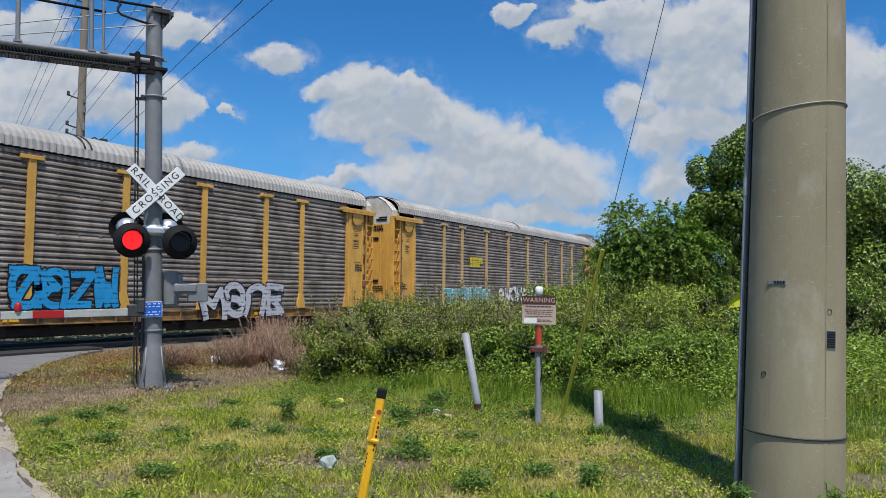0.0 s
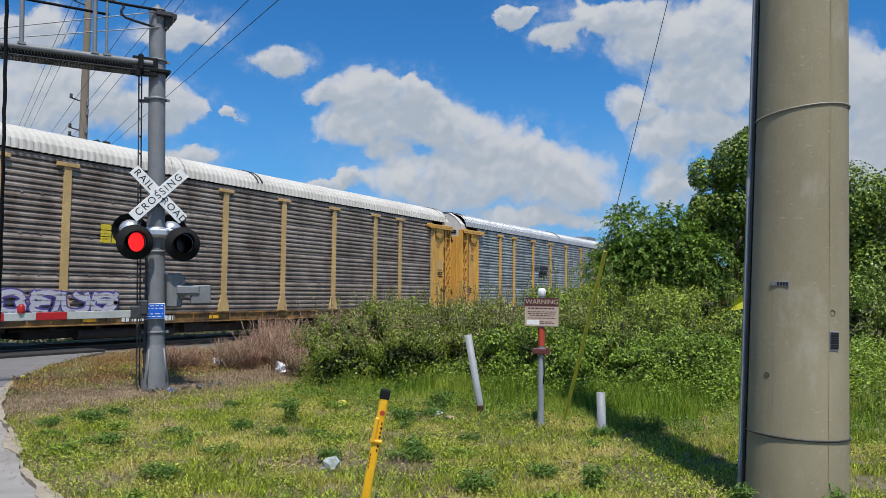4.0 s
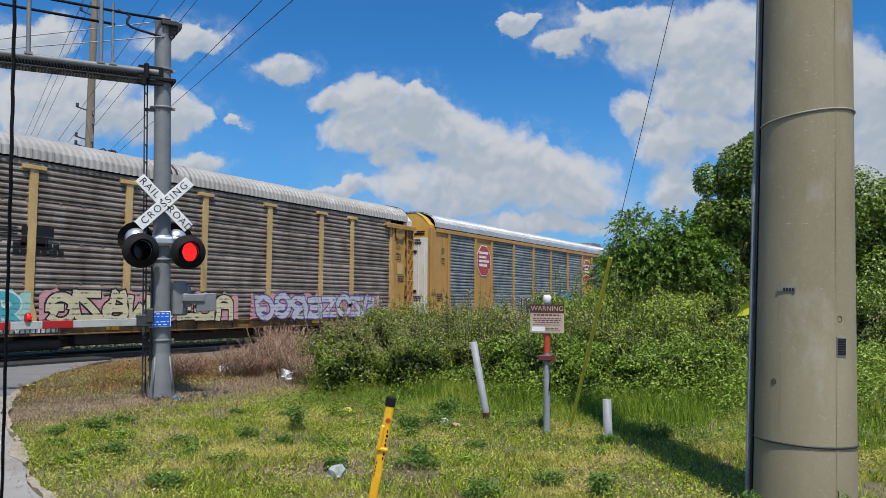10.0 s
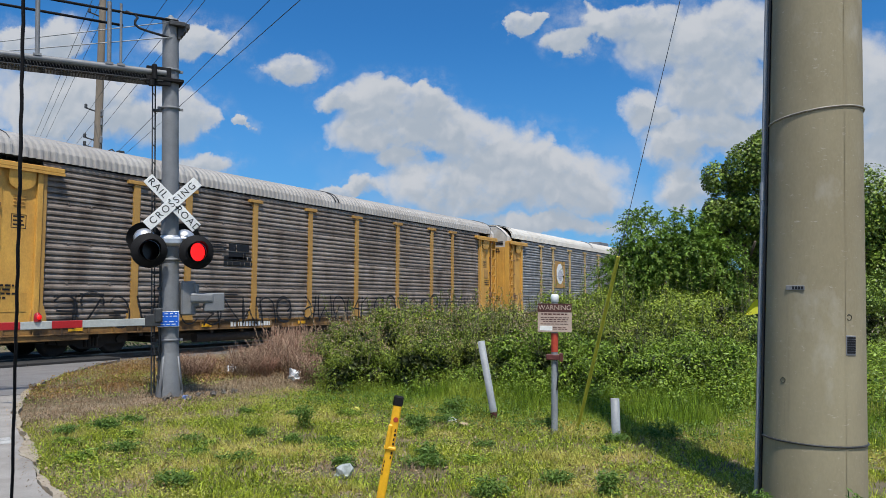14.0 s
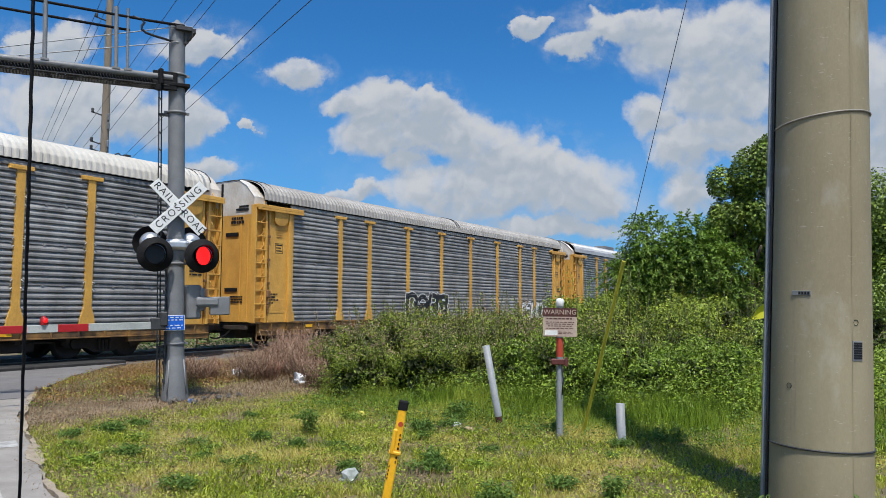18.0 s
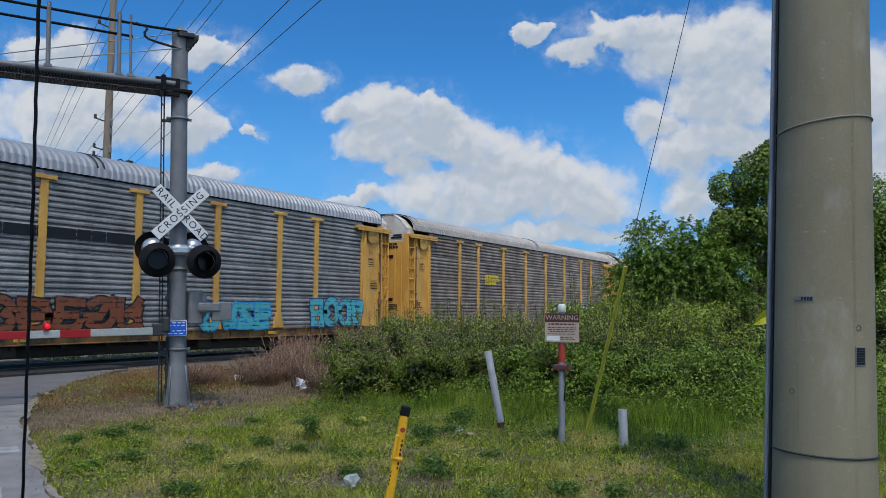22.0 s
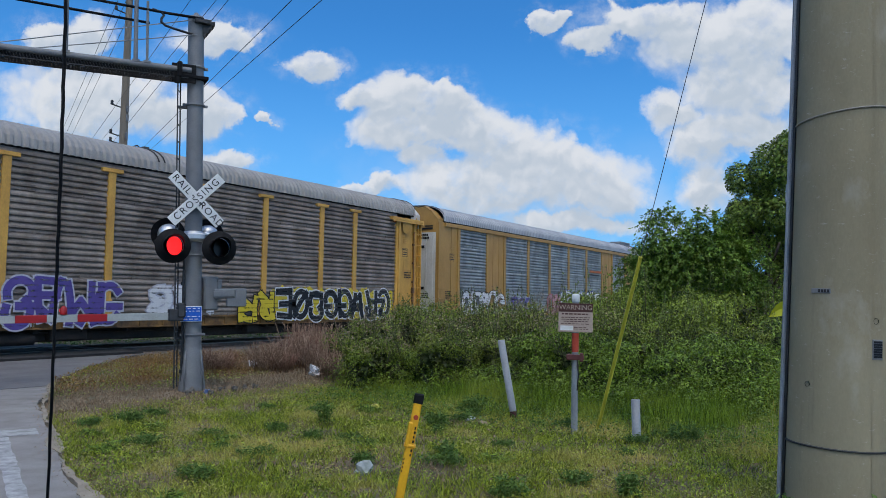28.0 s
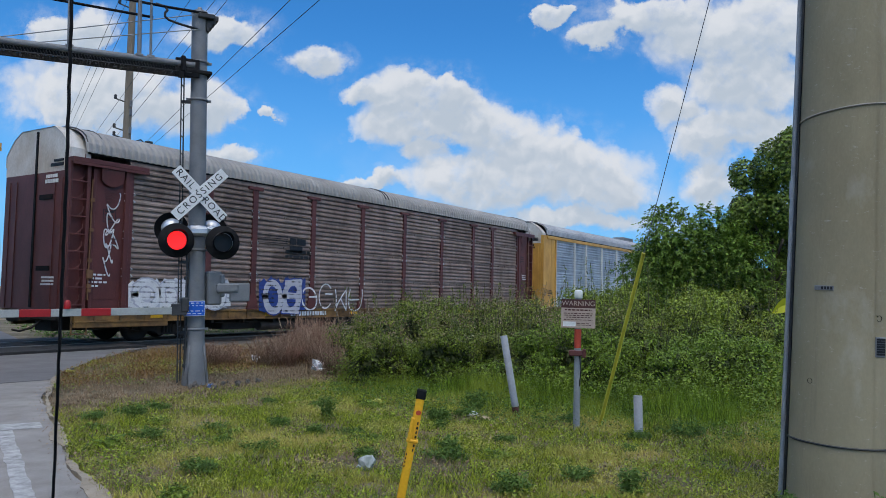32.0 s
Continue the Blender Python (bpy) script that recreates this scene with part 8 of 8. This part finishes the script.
def grit(n, seed):
    """Straw bits and gravel strewn over the edge of the road."""
    rg = np.random.default_rng(seed)
    y = rg.uniform(2.0, 14.5, n)
    x = np.array([road_right(v) for v in y]) + rg.normal(0.02, 0.1, n)
    me = leaf_mesh("road_grit", np.stack([x, y, np.full(n, 0.021) + 0.012 * rg.random(n)], 1), 0.022, MAT["dry"], slim=0.4, droop=0.0, seed=seed)
    tagged(new("road_grit", me), "straw bits and grit strewn along the road edge", "litter", kind="stuff")


grit(900, 71)


# ---- far building ----
far = empty("far_building", pose(105, 38.5, 0), "far white flat-roofed building behind the train", "building")
bm = bmesh.new()
box(bm, -8, 8, -2.6, 30, 0, 9.0, 0.1)
part("wall", bm, MAT["white"], far)
bm = bmesh.new()
box(bm, -2, 2, -2.0, -0.4, 9.0, 10.2, 0.05)
box(bm, -2, 2, 0.3, 1.6, 9.0, 9.7, 0.05)
part("roof_unit", bm, MAT["galv"], far)

# ---- the cloud that drifts before the sun ----
CLOUD_H, CLOUD_V, CLOUD_T = 520.0, 40.0, 20.5
cloud_way = Vector((0.8, 0.6, 0))


def cloud_material():
    m = bpy.data.materials.new("cloud_vapour")
    m.use_nodes = True
    nt = m.node_tree
    nt.nodes.clear()
    N, L = nt.nodes.new, nt.links.new
    tc = N("ShaderNodeTexCoord")
    sp = N("ShaderNodeVectorMath")
    sp.operation = "MULTIPLY"
    sp.inputs[1].default_value = (1 / 900.0, 1 / 750.0, 0)
    L(tc.outputs["Object"], sp.inputs[0])
    ln = N("ShaderNodeVectorMath")
    ln.operation = "LENGTH"
    L(sp.outputs[0], ln.inputs[0])
    mr = N("ShaderNodeMapRange")
    mr.interpolation_type = "SMOOTHSTEP"
    L(ln.outputs["Value"], mr.inputs[0])
    mr.inputs[1].default_value, mr.inputs[2].default_value = 0.83, 1.0
    tr, df, tl = N("ShaderNodeBsdfTransparent"), N("ShaderNodeBsdfDiffuse"), N("ShaderNodeBsdfTranslucent")
    df.inputs[0].default_value = tl.inputs[0].default_value = (0.97, 0.97, 0.98, 1)
    a, b = N("ShaderNodeMixShader"), N("ShaderNodeMixShader")
    a.inputs[0].default_value = 0.86
    thin = N("ShaderNodeMixShader")
    thin.inputs[0].default_value = 0.33
    L(df.outputs[0], a.inputs[1]), L(tl.outputs[0], a.inputs[2])
    L(mr.outputs[0], b.inputs[0]), L(a.outputs[0], thin.inputs[1]), L(tr.outputs[0], thin.inputs[2]), L(thin.outputs[0], b.inputs[1]), L(tr.outputs[0], b.inputs[2])
    out = N("ShaderNodeOutputMaterial")
    L(b.outputs[0], out.inputs[0])
    return m


bm = bmesh.new()
bmesh.ops.create_icosphere(bm, subdivisions=5, radius=1.0)
for v in bm.verts:
    k = 1 + 0.25 * noise.noise(v.co * 3.0)
    v.co = Vector((v.co.x * 900, v.co.y * 750, v.co.z * 30 * k))
cloud = tagged(part("cloud", bm, cloud_material(), smooth=True), "white cumulus cloud that drifts before the sun", "cloud")


# ---- what moves ----
RUN = [(0, 0.0), (2, 39.35), (4, 78.6), (6, 117.75), (8, 156.8), (10, 195.74), (12, 234.57), (14, 273.22), (16, 311.54), (18, 349.55),
       (20, 387.45), (22, 425.31), (24, 462.87), (26, 500.11), (28, 537.18), (30, 574.25), (32, 611.68)]


BEATS = [0.25 + 2 / 3 * k + (0.2 if k >= 46 else 0.32 if k == 35 else 0.0) for k in range(48)]


def motions():
    for car, x in train:
        walk(car, [(t, pose(x - s, TRACK_Y, RAIL_Z)) for t, s in RUN])
    # the two lamps flash in turn, and stay dark for a while
    for side, board in enumerate(flashers):
        rows, state = [], None
        times = [0.0] + BEATS
        for i, t in enumerate(times):
            p = i - 1
            lit = (p % 2 == 1) == (side == 0) and not 18.2 < t < 23.85
            if state is None:
                rows.append((0.0, pose(0, 0, 0, 0, 0, 0 if lit else 180)))
            elif lit != state:
                a0, a1 = (180, 360) if lit else (0, 180)
                for k in range(4):
                    rows.append((t + (k - 2) / 30, pose(0, 0, 0, 0, 0, a0 + (a1 - a0) * k / 3)))
            state = lit
        rows.append((32.0, pose(0, 0, 0, 0, 0, 0 if state else 180)))
        walk(board, rows)
    # the gate arm's lamp blinks with the left lamp: lit to the front, then turned away
    for face, at in arm_faces:
        rows, state = [], None
        for i, t in enumerate([0.0] + BEATS):
            p = i - 1
            lit = p % 2 == 0
            if state is None:
                rows.append((0.0, pose(*at, 0, 0, 0 if lit else 180)))
            elif lit != state:
                a0, a1 = (180, 360) if lit else (0, 180)
                for k in range(4):
                    rows.append((t + (k - 2) / 30, pose(*at, 0, 0, a0 + (a1 - a0) * k / 3)))
            state = lit
        rows.append((32.0, pose(*at, 0, 0, 0 if state else 180)))
        walk(face, rows)
    mid = sun_way * (CLOUD_H / sun_way.z) + Vector((10, 9, 0))
    place = lambda t: mid + cloud_way * (CLOUD_V * (t - CLOUD_T) - 868.0)
    walk(cloud, [(t, Matrix.Translation(place(t)) @ pose(0, 0, 0, 0, 0, 36.87)) for t in (0.0, 16.0, 32.0)])


motions()
